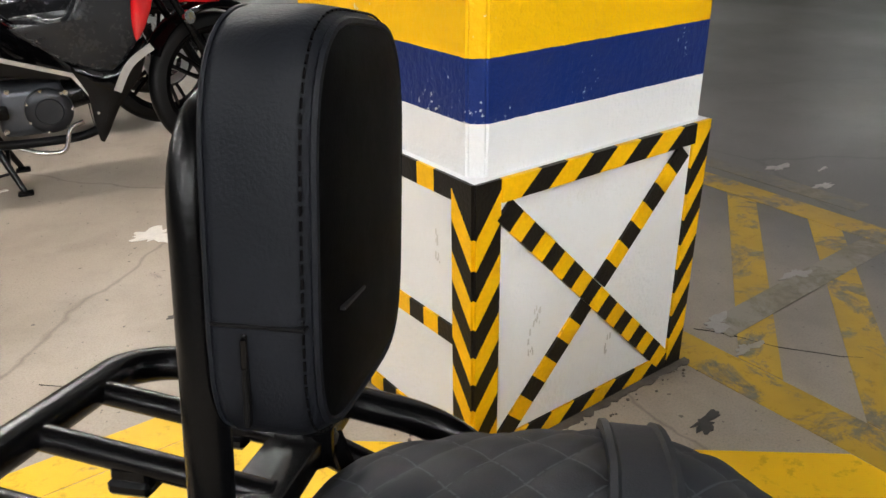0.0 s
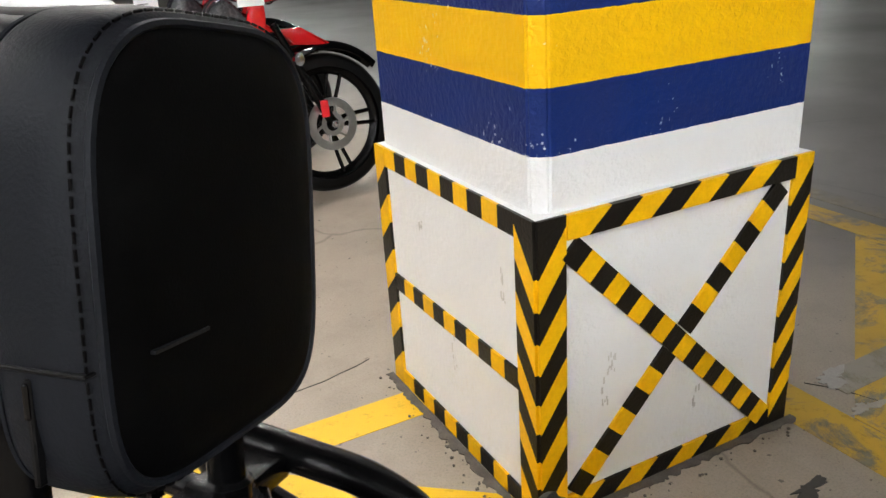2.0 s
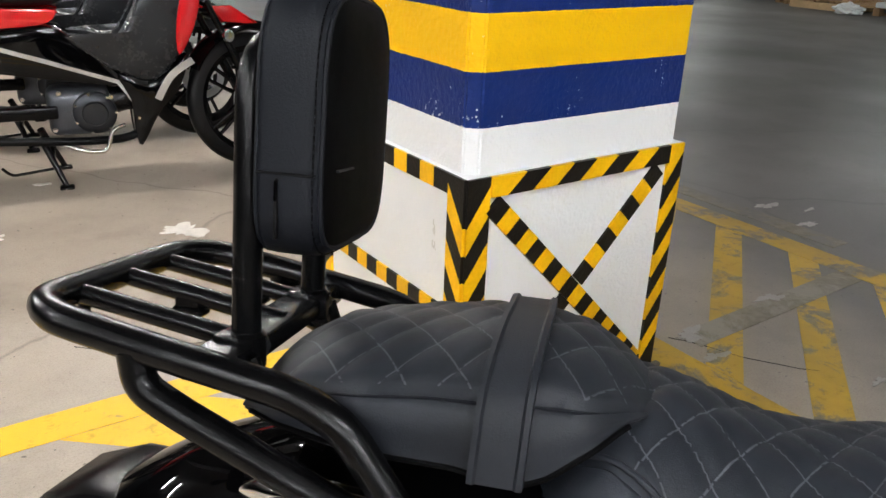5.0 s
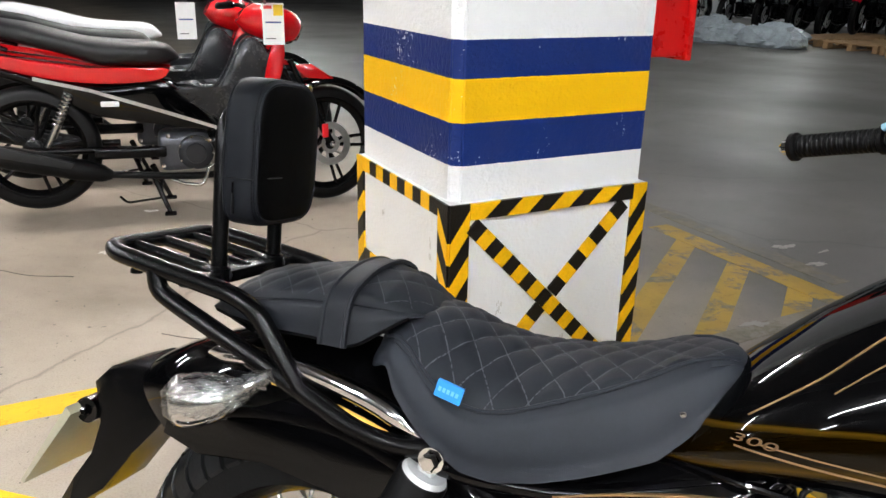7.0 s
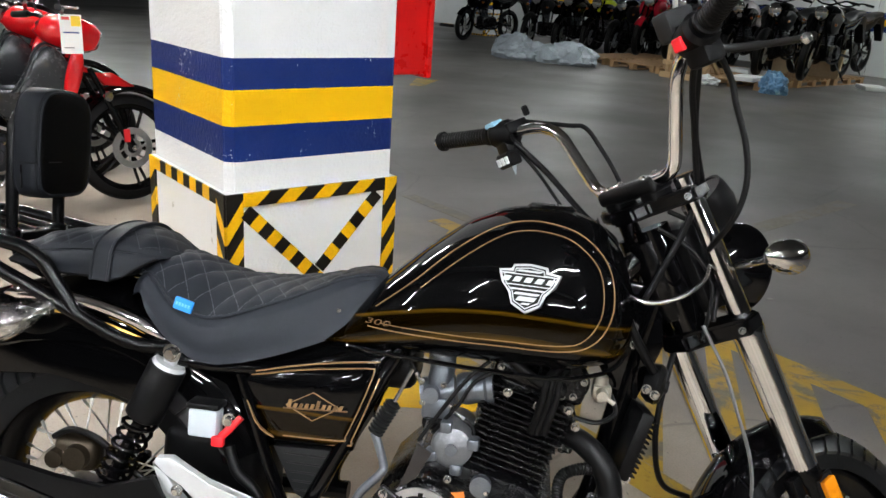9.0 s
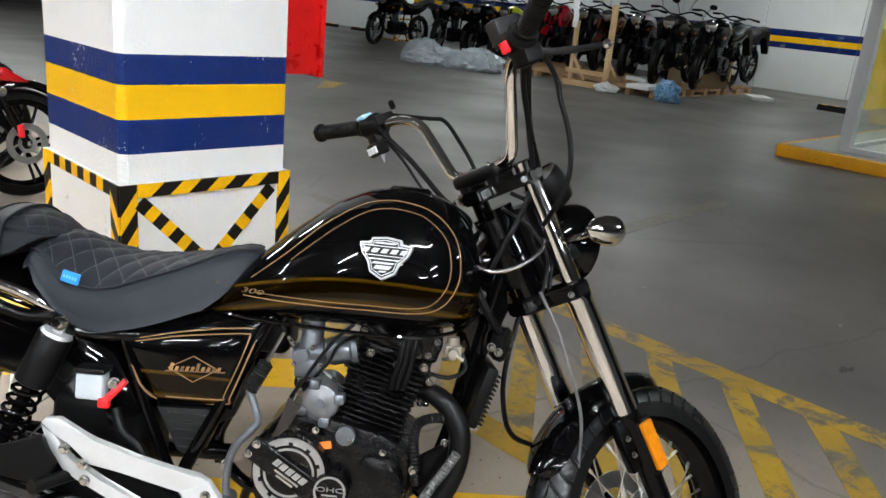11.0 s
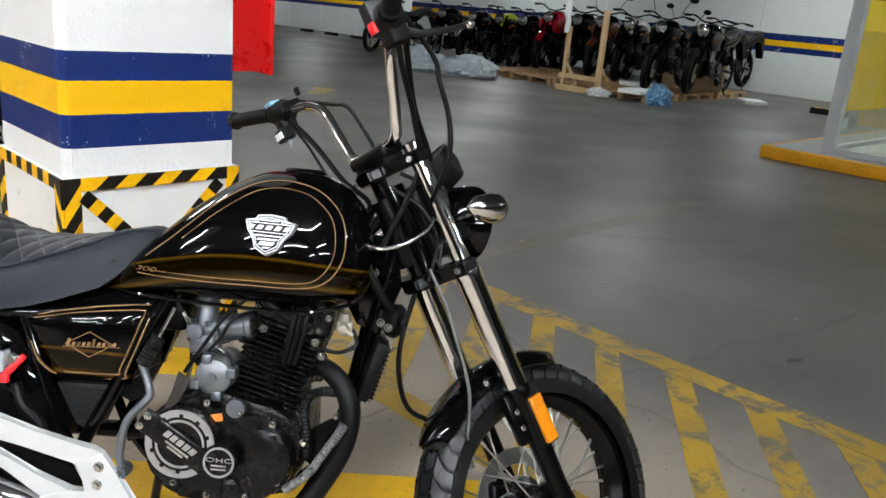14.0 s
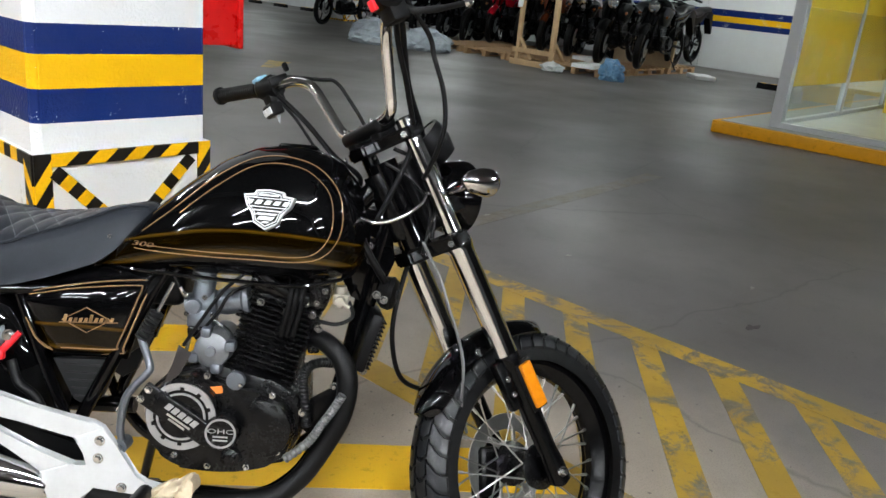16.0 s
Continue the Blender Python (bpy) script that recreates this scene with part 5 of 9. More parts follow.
    # badge: a plain silver shield with dark bars
    def surface_frame(x, z):
        pts, nor = on_tank([(x - 0.004, z), (x + 0.004, z)], 0.0, 2)
        n = nor[1]
        xa = (pts[-1] - pts[0]).normalized()
        za = n.cross(xa) * -1
        m = Matrix((( xa.x, n.x, za.x, 0), (xa.y, n.y, za.y, 0), (xa.z, n.z, za.z, 0), (0, 0, 0, 1)))
        return Matrix.Translation(pts[1]) @ m

    fr = surface_frame(0.834, 0.8) @ pose(0, 0.0035, 0) @ Matrix.Diagonal((0.79, 1, 0.82, 1))
    sg = -1 if fr.to_3x3() @ Vector((0, 0, 1)) @ Vector((0, 0, 1)) < 0 else 1
    shield = [(-0.062, 0.030), (-0.036, 0.032), (-0.034, 0.042), (0.0, 0.046), (0.034, 0.042), (0.036, 0.032), (0.062, 0.030), (0.054, 0.006), (0.036, -0.012), (0.03, -0.034), (0.0, -0.05), (-0.03, -0.034), (-0.036, -0.012), (-0.054, 0.006)]
    bm = bmesh.new()
    plate(bm, [(x, z * sg) for x, z in shield], -0.012, 0.004, 0.0015)
    bmesh.ops.transform(bm, matrix=fr, verts=bm.verts)
    badge = P("tank_badge", bm, BADGE, "silver shield badge with dark bars", tank)
    for nm, grow, lift, mt in (("badge_field", 0.9, 0.0046, BLACK_PRINT), ("badge_rim", 0.84, 0.0051, BADGE), ("badge_face", 0.79, 0.0056, BLACK_PRINT)):
        bm = bmesh.new()
        plate(bm, [(x * grow, (z * grow - 0.0004) * sg) for x, z in shield], -0.004, lift)
        bmesh.ops.transform(bm, matrix=fr, verts=bm.verts)
        P(nm, bm, mt, "", badge)
    for x0, x1, z0, z1 in ((-0.024, 0.024, 0.0285, 0.0325), (-0.058, 0.058, 0.0225, 0.0245), (-0.051, -0.037, 0.0085, 0.0185), (-0.029, -0.015, 0.0085, 0.0185), (-0.007, 0.007, 0.0085, 0.0185), (0.015, 0.029, 0.0085, 0.0185), (0.037, 0.05, 0.0085, 0.0185), (-0.044, 0.044, 0.002, 0.0037), (-0.034, 0.034, -0.0065, -0.0035), (-0.024, 0.024, -0.0155, -0.011), (-0.018, 0.018, -0.027, -0.0185), (-0.008, 0.008, -0.034, -0.03)):
        bm = bmesh.new()
        sl = 0.003
        plate(bm, [(x0 + sl, z1 * sg), (x1 + sl, z1 * sg), (x1 - sl, z0 * sg), (x0 - sl, z0 * sg)], -0.0042, 0.0062)
        bmesh.ops.transform(bm, matrix=fr, verts=bm.verts)
        P("badge_bar", bm, BADGE, "", badge)
    fr3 = surface_frame(0.592, 0.709)
    ax = fr3.to_3x3()
    xa, na = ax @ Vector((1, 0, 0)), ax @ Vector((0, 1, 0))
    if na.y > 0:
        na = -na
    za = na.cross(xa)
    za = za if za.z > 0 else -za
    tm = Matrix(((xa.x, za.x, na.x, fr3.translation.x + na.x * 0.002), (xa.y, za.y, na.y, fr3.translation.y + na.y * 0.002), (xa.z, za.z, na.z, fr3.translation.z + na.z * 0.002), (0, 0, 0, 1)))
    writing("300", 0.0175, COPPER_DIM, tank, tm @ Matrix.Diagonal((1.9, 0.75, 1, 1)), "model_number", 0.0006, 0.2)

    # saddle
    T = smooth_at([(0.125, 0.72), (0.145, 0.752), (0.175, 0.767), (0.21, 0.772), (0.24, 0.766), (0.28, 0.751), (0.33, 0.741), (0.40, 0.744), (0.46, 0.753), (0.52, 0.768), (0.555, 0.779), (0.575, 0.779), (0.588, 0.763)], passes=5)
    E = smooth_at([(0.125, 0.70), (0.15, 0.735), (0.175, 0.746), (0.2, 0.738), (0.215, 0.722), (0.24, 0.702), (0.27, 0.688), (0.3, 0.684), (0.336, 0.691), (0.39, 0.712), (0.436, 0.729), (0.479, 0.748), (0.511, 0.764), (0.54, 0.773), (0.57, 0.774), (0.588, 0.76)], passes=4)
    W = smooth_at([(0.125, 0.03), (0.14, 0.062), (0.17, 0.09), (0.2, 0.108), (0.23, 0.121), (0.27, 0.129), (0.33, 0.129), (0.39, 0.118), (0.436, 0.103), (0.479, 0.085), (0.511, 0.068), (0.54, 0.052), (0.57, 0.034), (0.588, 0.02)], passes=4)
    K = smooth_at([(0.125, 0.69), (0.174, 0.715), (0.186, 0.688), (0.222, 0.651), (0.284, 0.612), (0.324, 0.608), (0.373, 0.618), (0.422, 0.633), (0.499, 0.662), (0.531, 0.69), (0.565, 0.735), (0.588, 0.752)], passes=4)
    WB = smooth_at([(0.125, 0.05), (0.15, 0.1), (0.19, 0.13), (0.25, 0.145), (0.38, 0.142), (0.45, 0.13), (0.5, 0.114), (0.54, 0.088), (0.57, 0.06), (0.588, 0.03)], passes=4)
    bm = saddle_form(0.126, 0.587, T, E, W, K, WB, 120, 80, 0.0055, lambda x: min(1, max(0, (x - 0.16) / 0.03)) * min(1, max(0, (0.56 - x) / 0.05)))
    for f in bm.faces:
        c = f.calc_center_median()
        f.material_index = 0 if abs(c.y) < W(c.x) * 0.985 and c.z > E(c.x) - 0.004 and 0.15 < c.x < 0.565 else 1
    seat = P("saddle", bm, [SEAT_TOP, LEATHER], "black quilted leatherette saddle", None, 50)
    bm = bmesh.new()
    pip = [(x, -(W(x) + 0.0035), E(x) + 0.001) for x in np.linspace(0.16, 0.572, 40)]
    tube(bm, [(0.145, -0.03, T(0.145) + 0.002)] + [(0.148, -0.06, T(0.145) - 0.001)] + pip, 0.0026, 8)
    tube(bm, [(x, -y, z) for x, y, z in pip], 0.0026, 8)
    P("piping", bm, LEATHER, "", seat)
    # pillion pad
    T2 = smooth_at([(-0.095, 0.748), (-0.085, 0.766), (-0.05, 0.784), (0.009, 0.797), (0.079, 0.808), (0.12, 0.81), (0.155, 0.802), (0.185, 0.787), (0.206, 0.772)], passes=3)
    E2 = smooth_at([(-0.095, 0.742), (-0.07, 0.758), (-0.02, 0.771), (0.05, 0.781), (0.11, 0.785), (0.155, 0.781), (0.188, 0.773), (0.206, 0.764)], passes=4)
    W2 = smooth_at([(-0.095, 0.078), (-0.075, 0.092), (0.0, 0.104), (0.1, 0.109), (0.155, 0.092), (0.188, 0.066), (0.206, 0.04)], passes=4)
    K2 = smooth_at([(-0.095, 0.735), (-0.05, 0.733), (0.0, 0.728), (0.07, 0.729), (0.111, 0.723), (0.135, 0.731), (0.158, 0.748), (0.184, 0.765), (0.206, 0.766)], passes=3)
    WB2 = smooth_at([(-0.095, 0.084), (-0.06, 0.102), (0.0, 0.112), (0.12, 0.116), (0.162, 0.104), (0.188, 0.08), (0.206, 0.05)], passes=4)
    bm = saddle_form(-0.0945, 0.2055, T2, E2, W2, K2, WB2, 90, 64, 0.004, lambda x: min(1, max(0, (x + 0.08) / 0.03)) * min(1, max(0, (0.198 - x) / 0.03)))
    for f in bm.faces:
        c = f.calc_center_median()
        f.material_index = 0 if abs(c.y) < W2(c.x) * 0.985 and c.z > E2(c.x) - 0.004 else 1
    pil = P("pillion_pad", bm, [PILLION_TOP, PILLION_SIDE], "black quilted leatherette pillion pad", None, 50)
    bm = bmesh.new()
    pts = []
    for i in range(33):
        q = -1 + 2 * i / 32
        s = 1 if q > 0 else -1
        x = 0.106 - 0.005 * abs(q)
        c = abs(q)
        if c <= 0.66:
            f = c / 0.66
            pts.append((x, s * W2(x) * f, T2(x) - (T2(x) - E2(x)) * f ** 2.3 + 0.006))
        else:
            f = (c - 0.66) / 0.34
            pts.append((x, s * (W2(x) + (WB2(x) - W2(x)) * f + 0.0085 * min(1.0, f * 5)), E2(x) + (K2(x) - E2(x)) * f + 0.006 - 0.004 * f))
    rings = []
    for i, p in enumerate(pts):
        p = Vector(p)
        t = (Vector(pts[min(i + 1, 32)]) - Vector(pts[max(i - 1, 0)])).normalized()
        n = Vector((1, 0, 0)).cross(t).normalized()
        rings.append([p + Vector((a, 0, 0)) + n * b for a, b in ((-0.019, -0.002), (-0.0185, 0.0035), (-0.0145, 0.0042), (-0.0125, 0.0018), (0.0125, 0.0018), (0.0145, 0.0042), (0.0185, 0.0035), (0.019, -0.002))])
    loft(bm, rings)
    P("grab_strap", bm, PILLION_SIDE, "stitched grab strap", pil)
    for s in (-1, 1):
        bm = bmesh.new()
        tube(bm, [(x, s * (W2(x) + 0.0028), E2(x) - 0.006) for x in np.linspace(-0.088, 0.185, 44)], 0.0013, 6)
        P("seam", bm, LEATHER_DARK, "raised stitched seam", pil)
        bm = bmesh.new()
        tube(bm, [(x, s * (WB2(x) + 0.0005), K2(x) + 0.001) for x in np.linspace(-0.088, 0.185, 44)], 0.0022, 6)
        P("hem", bm, LEATHER_SHADED, "", pil)
    bm = bmesh.new()
    sm = Matrix.Translation((0.263, -0.1405, 0.704)) @ pose(0, 0, 0, 0, 14, 0)
    box(bm, (-0.0165, -0.003, -0.0105), (0.0165, 0.003, 0.0105), 0.001, 1, sm)
    tag = P("blue_tag", bm, BLUE_TAG, "small blue fabric tag", seat)
    for k in range(5):
        bm = bmesh.new()
        box(bm, (-0.013 + k * 0.0054, -0.0035, -0.0025), (-0.0095 + k * 0.0054, -0.0025, 0.003), 0, 1, sm)
        P("print_bar", bm, PALE_BLUE, "", tag)
    bm = bmesh.new()
    bolt(bm, (0.52, -0.099, 0.716), (0.2, -1, 0), 0.0024, 0.003)
    P("saddle_bolt", bm, STEEL, "", seat)

    # frame
    fr_t = [
        ("backbone", [(1.03, 0, 0.86), (0.9, 0, 0.7), (0.55, 0, 0.655)], 0.02),
        ("downtube", [(1.055, 0, 0.80), (1.03, 0, 0.68), (0.985, 0, 0.42), (0.94, 0, 0.30)], 0.021),
    ]
    for nm, pts, r in fr_t:
        bm = bmesh.new()
        tube(bm, round_bends(pts, 0.05), r, 16)
        P(nm, bm, K_GLOSS)
    bm = bmesh.new()
    lathe(bm, [(-0.22, 0.0), (-0.22, 0.03), (-0.03, 0.03), (-0.03, 0)], 24, aim((1.018, 0, 0.929), (-0.469, 0, 0.883)))
    P("head_tube", bm, K_GLOSS)
    bm = bmesh.new()
    plate(bm, [(0.96, 0.81), (1.06, 0.80), (1.075, 0.70), (1.04, 0.60), (0.99, 0.62), (0.93, 0.72)], -0.018, 0.018, 0.004)
    P("head_gusset", bm, K_GLOSS)
    for s in (-1, 1):
        for nm, pts, r in (("cradle_tube", [(0.975, s * 0.03, 0.40), (0.93, s * 0.1, 0.275), (0.85, s * 0.12, 0.215), (0.55, s * 0.12, 0.225), (0.47, s * 0.118, 0.32), (0.60, s * 0.105, 0.60), (0.63, s * 0.09, 0.66)], 0.0135),
                           ("seat_rail", [(0.62, s * 0.08, 0.655), (0.42, s * 0.12, 0.605), (0.27, s * 0.125, 0.60), (0.06, s * 0.115, 0.66), (-0.06, s * 0.1, 0.69)], 0.0125),
                           ("rear_stay", [(0.36, s * 0.118, 0.60), (0.42, s * 0.12, 0.44), (0.49, s * 0.12, 0.28)], 0.0115)):
            bm = bmesh.new()
            tube(bm, round_bends(pts, 0.05), r, 12)
            P(nm, bm, K_GLOSS)
        bm = bmesh.new()
        tube(bm, round_bends([(0.52, s * 0.1, 0.31), (0.3, s * 0.1, 0.305), (0.05, s * 0.1, 0.302)], 0.03), 0.019, 12)
        box(bm, (0.02, s * 0.1 - 0.012, 0.27), (0.1, s * 0.1 + 0.012, 0.335), 0.008, 2)
        arm = P("swing_arm", bm, K_SATIN)
        bm = bmesh.new()
        bolt(bm, (0.06, s * 0.112, 0.302), (0, s, 0), 0.012, 0.012)
        P("axle_nut", bm, STEEL, "", arm)
        # shock absorber
        a, b = Vector((0.252, s * 0.137, 0.622)), Vector((0.135, s * 0.137, 0.355))
        d = (b - a).normalized()
        bm = bmesh.new()
        lathe(bm, [(0.028, 0.0), (0.028, 0.03), (0.032, 0.0325), (0.13, 0.0325), (0.132, 0.03), (0.132, 0.0)], 28, aim(a, d))
        sh = P("shock_absorber", bm, K_MATT, "black shock absorber with exposed spring")
        bm = bmesh.new()
        lathe(bm, [(0.022, 0.0), (0.022, 0.026), (0.03, 0.031), (0.03, 0.0)], 28, aim(a, d))
        box(bm, (-0.009, -0.003, -0.011), (0.009, 0.028, 0.011), 0.003, 1, aim(a, d))
        P("shock_cap", bm, ALLOY, "brushed alloy cap", sh)
        bm = bmesh.new()
        coil(bm, a + d * 0.13, a + d * 0.268, 0.027, 0.0042, 6.6)
        P("spring", bm, K_GLOSS, "", sh)
        bm = bmesh.new()
        rod(bm, a + d * 0.12, b, 0.012, 16)
        P("damper_rod", bm, K_SATIN, "", sh)
        bm = bmesh.new()
        bolt(bm, a + Vector((0, s * 0.012, 0)), (0, s, 0), 0.011, 0.014)
        lathe(bm, [(-0.02, 0.014), (0.012, 0.014), (0.012, 0.0)], 20, aim(a, (0, s, 0)))
        P("shock_bolt", bm, CHROME, "", sh)
        bm = bmesh.new()
        bolt(bm, b + Vector((0, s * 0.014, 0.012)), (0, s, 0), 0.008, 0.008)
        P("lower_bolt", bm, STEEL, "", sh)

    # rear fender and tail
    bm = bmesh.new()
    rings = []
    for i in range(37):
        a = radians(24 + (137 - 24) * i / 36)
        lift = 0.035 * max(0.0, (math.degrees(a) - 90) / 44) ** 2
        close = 1.0 if i < 33 else 1.0 - 0.05 * (i - 32)
        ring = []
        for r0, w in ((0.41, 0.112), (0.405, 0.107)):
            half = []
            for j in range(25):
                th = radians(-88 + 176 * j / 24)
                r = r0 - 0.115 * (1 - abs(math.cos(th)) ** 0.62)
                y = (w + 0.009 * max(0.0, 1 - i / 20)) * math.copysign(abs(math.sin(th)) ** 0.92, th) * close
                half.append((0.06 + r * math.cos(a), y, 0.302 + r * math.sin(a) + lift))
            ring += half if r0 == 0.41 else half[::-1]
        rings.append(ring)
    loft(bm, rings)
    P("rear_fender", bm, K_GLOSS, "glossy black rear mudguard")
    for s in (-1, 1):
        bm = bmesh.new()
        skirt = [(0.18, 0.60), (0.05, 0.635), (-0.06, 0.625), (-0.15, 0.585), (-0.16, 0.55), (-0.1, 0.53), (0.0, 0.545), (0.1, 0.525), (0.19, 0.50), (0.215, 0.56)]
        plate(bm, skirt, s * 0.088, s * 0.1, 0.003)
        P("fender_skirt", bm, K_GLOSS)
        bm = bmesh.new()
        pts = curve_pts([(0.235, s * 0.126, 0.632), (0.17, s * 0.122, 0.662), (0.08, s * 0.117, 0.682), (-0.02, s * 0.11, 0.688), (-0.085, s * 0.105, 0.68)], 8)
        tube(bm, pts, [0.004 + 0.0125 * min(1, i / 6, (len(pts) - 1 - i) / 4) for i in range(len(pts))], 14, flat=0.8)
        P("fender_strut", bm, CHROME, "chrome fender strut")
        bm = bmesh.new()
        tube(bm, curve_pts([(0.2, s * 0.128, 0.628), (0.14, s * 0.127, 0.646), (0.08, s * 0.123, 0.658), (0.02, s * 0.119, 0.663)], 6), 0.0032, 8)
        P("gold_trim", bm, GOLDLINE, "thin gold trim line")
    bm = bmesh.new()
    tail = [(-0.2, 0.6), (-0.215, 0.622), (-0.255, 0.622), (-0.3, 0.605), (-0.325, 0.58), (-0.312, 0.555), (-0.292, 0.52), (-0.31, 0.46), (-0.345, 0.41), (-0.388, 0.375), (-0.362, 0.362), (-0.3, 0.41), (-0.255, 0.475), (-0.215, 0.54), (-0.16, 0.59)]
    plate(bm, tail, -0.055, 0.055, 0.014)
    tl = P("tail_section", bm, K_SATIN, "matt dark plastic tail and plate holder")
    bm = bmesh.new()
    lathe(bm, [(-0.06, 0.0), (-0.06, 0.02), (0.06, 0.02), (0.06, 0)], 20, aim((-0.33, 0, 0.535), (0, 1, 0)))
    bolt(bm, (-0.33, -0.061, 0.535), (0, -1, 0), 0.006, 0.006)
    P("plate_lamp", bm, K_GLOSS, "", tl)
    bm = bmesh.new()
    plate(bm, [(-0.345, 0.545), (-0.43, 0.41), (-0.425, 0.405), (-0.335, 0.535)], -0.085, 0.085, 0.001)
    P("plate_cover", bm, plain("smoky_plastic", (0.32, 0.3, 0.22), 0.3), "tinted plastic plate cover", tl)
    bm = bmesh.new()
    lathe(bm, [(0.0, 0.0), (0.0, 0.016), (0.012, 0.016), (0.018, 0.012), (0.018, 0)], 20, aim((-0.372, 0, 0.372), (-0.75, 0, -0.3)))
    P("rear_reflector", bm, RED_LENS, "red reflector", tl)
    bm = bmesh.new()
    box(bm, (-0.332, -0.04, 0.548), (-0.30, 0.04, 0.582), 0.01, 2)
    P("tail_lamp", bm, RED_LENS, "red tail lamp", tl)
    for s in (-1, 1):
        bm = bmesh.new()
        tube(bm, curve_pts([(0.035, s * 0.1, 0.686), (0.015, s * 0.15, 0.672), (-0.008, s * 0.172, 0.654)], 4), 0.0075, 12)
        P("signal_stalk", bm, CHROME)
        ind = indicator((-0.05, s * 0.172, 0.642), (-1, s * 0.1, -0.28), False, True)
        bm = bmesh.new()
        m = aim((-0.05, s * 0.172, 0.645), (-1, s * 0.1, -0.28)) @ Matrix.Diagonal((1.14, 1.14, 1.0, 1))
        pr = [(-0.052, 0.0145), (-0.049, 0.0155), (-0.042, 0.0185), (-0.03, 0.0245), (-0.012, 0.0295), (0.006, 0.0315), (0.02, 0.0312), (0.029, 0.029), (0.038, 0.018), (0.0405, 0.0)]
        lathe(bm, [(a + (c - a) * k / 3, b + (d - b) * k / 3) for (a, b), (c, d) in zip(pr, pr[1:]) for k in range(3)] + [pr[-1]], 64, m)
        for v in bm.verts:
            v.co += noise.noise_vector(v.co * 90) * 0.0038 + noise.noise_vector(v.co * 230) * 0.0024
        film = P("film_wrap", bm, FILM, "crumpled clear protective film", ind, 20)
        bm = bmesh.new()
        pts = curve_pts([(-0.014, s * 0.173, 0.65), (0.004, s * 0.163, 0.663), (0.018, s * 0.148, 0.674), (0.03, s * 0.132, 0.681)], 6)
        tube(bm, pts, [0.015 - 0.0003 * i for i in range(len(pts))], 28)
        for v in bm.verts:
            v.co += noise.noise_vector(v.co * 80) * 0.006 + noise.noise_vector(v.co * 200) * 0.004
        P("film_wrap", bm, FILM, "bunched clear protective film", ind, 15)

    # rack and backrest
    for s in (-1, 1):
        bm = bmesh.new()
        tube(bm, round_bends([(-0.252, s * 0.0, 0.802), (-0.252, s * 0.1, 0.802), (-0.225, s * 0.126, 0.8), (-0.15, s * 0.13, 0.789), (-0.038, s * 0.13, 0.771), (-0.002, s * 0.13, 0.754), (0.066, s * 0.13, 0.664)], 0.035, 6), 0.0125, 16)
        rk = P("rack_rail", bm, K_SATIN)
        bm = bmesh.new()
        tube(bm, round_bends([(-0.157, s * 0.13, 0.786), (-0.152, s * 0.13, 0.76), (-0.125, s * 0.13, 0.746), (0.009, s * 0.13, 0.69), (0.134, s * 0.13, 0.634), (0.19, s * 0.13, 0.621), (0.245, s * 0.134, 0.627)], 0.03, 6), 0.0125, 16)
        P("rack_stay", bm, K_SATIN)
        bm = bmesh.new()
        tube(bm, round_bends([(-0.09, s * 0.085, 0.775), (-0.075, s * 0.085, 0.735), (-0.03, s * 0.08, 0.715)], 0.02), 0.0065, 10)
        P("rack_brace", bm, K_SATIN)
    for y in (-0.065, 0.0, 0.065):
        bm = bmesh.new()
        tube(bm, [(-0.25, y, 0.801), (-0.1, y, 0.779)], 0.0085, 12)
        P("rack_slat", bm, K_SATIN)
    for x, y in ((-0.155, 0.065), (-0.185, 0.0)):
        bm = bmesh.new()
        box(bm, (x - 0.014, y - 0.01, 0.772), (x + 0.014, y + 0.01, 0.782), 0.003, 1)
        box(bm, (x - 0.012, y - 0.008, 0.78), (x + 0.012, y + 0.008, 0.79), 0.002, 1)
        P("rack_tab", bm, K_SATIN)
    bm = bmesh.new()
    tube(bm, [(-0.245, -0.06, 0.8), (-0.245, -0.06, 0.764)], 0.005, 10)
    lathe(bm, [(0, 0.0), (0, 0.009), (0.006, 0.009), (0.006, 0)], 12, aim((-0.245, -0.06, 0.759), (0, 0, 1)))
    P("rack_peg", bm, K_SATIN)
    bm = bmesh.new()
    box(bm, (-0.126, -0.125, 0.766), (-0.09, 0.125, 0.784), 0.003, 2)
    pl = P("rack_crossbar", bm, K_SATIN)
    for s in (-1, 1):
        bm = bmesh.new()
        lathe(bm, [(0.764, 0.0), (0.764, 0.0155), (0.788, 0.0155), (0.791, 0.0125), (0.791, 0)], 20, aim((-0.101, s * 0.07, 0), (0, 0, 1)))
        box(bm, (-0.122, s * 0.07 - 0.017, 0.768), (-0.098, s * 0.07 + 0.017, 0.79), 0.005, 2)
        P("post_clamp", bm, K_SATIN, "", pl)
        bm = bmesh.new()
        bolt(bm, (-0.097, s * 0.07 + 0.006, 0.779), (1, -0.35, 0), 0.0075, 0.01)
        P("clamp_bolt", bm, STEEL, "", pl)
    bm = bmesh.new()
    tube(bm, round_bends([(-0.101, -0.07, 0.775), (-0.104, -0.07, 1.005), (-0.104, 0.07, 1.005), (-0.101, 0.07, 0.775)], 0.05, 8), 0.0112, 16)
    P("sissy_bar", bm, K_SATIN)
    # padded backrest: rounded pad with a wrapped side and a zipped foot
    bm = bmesh.new()
    nn = 72

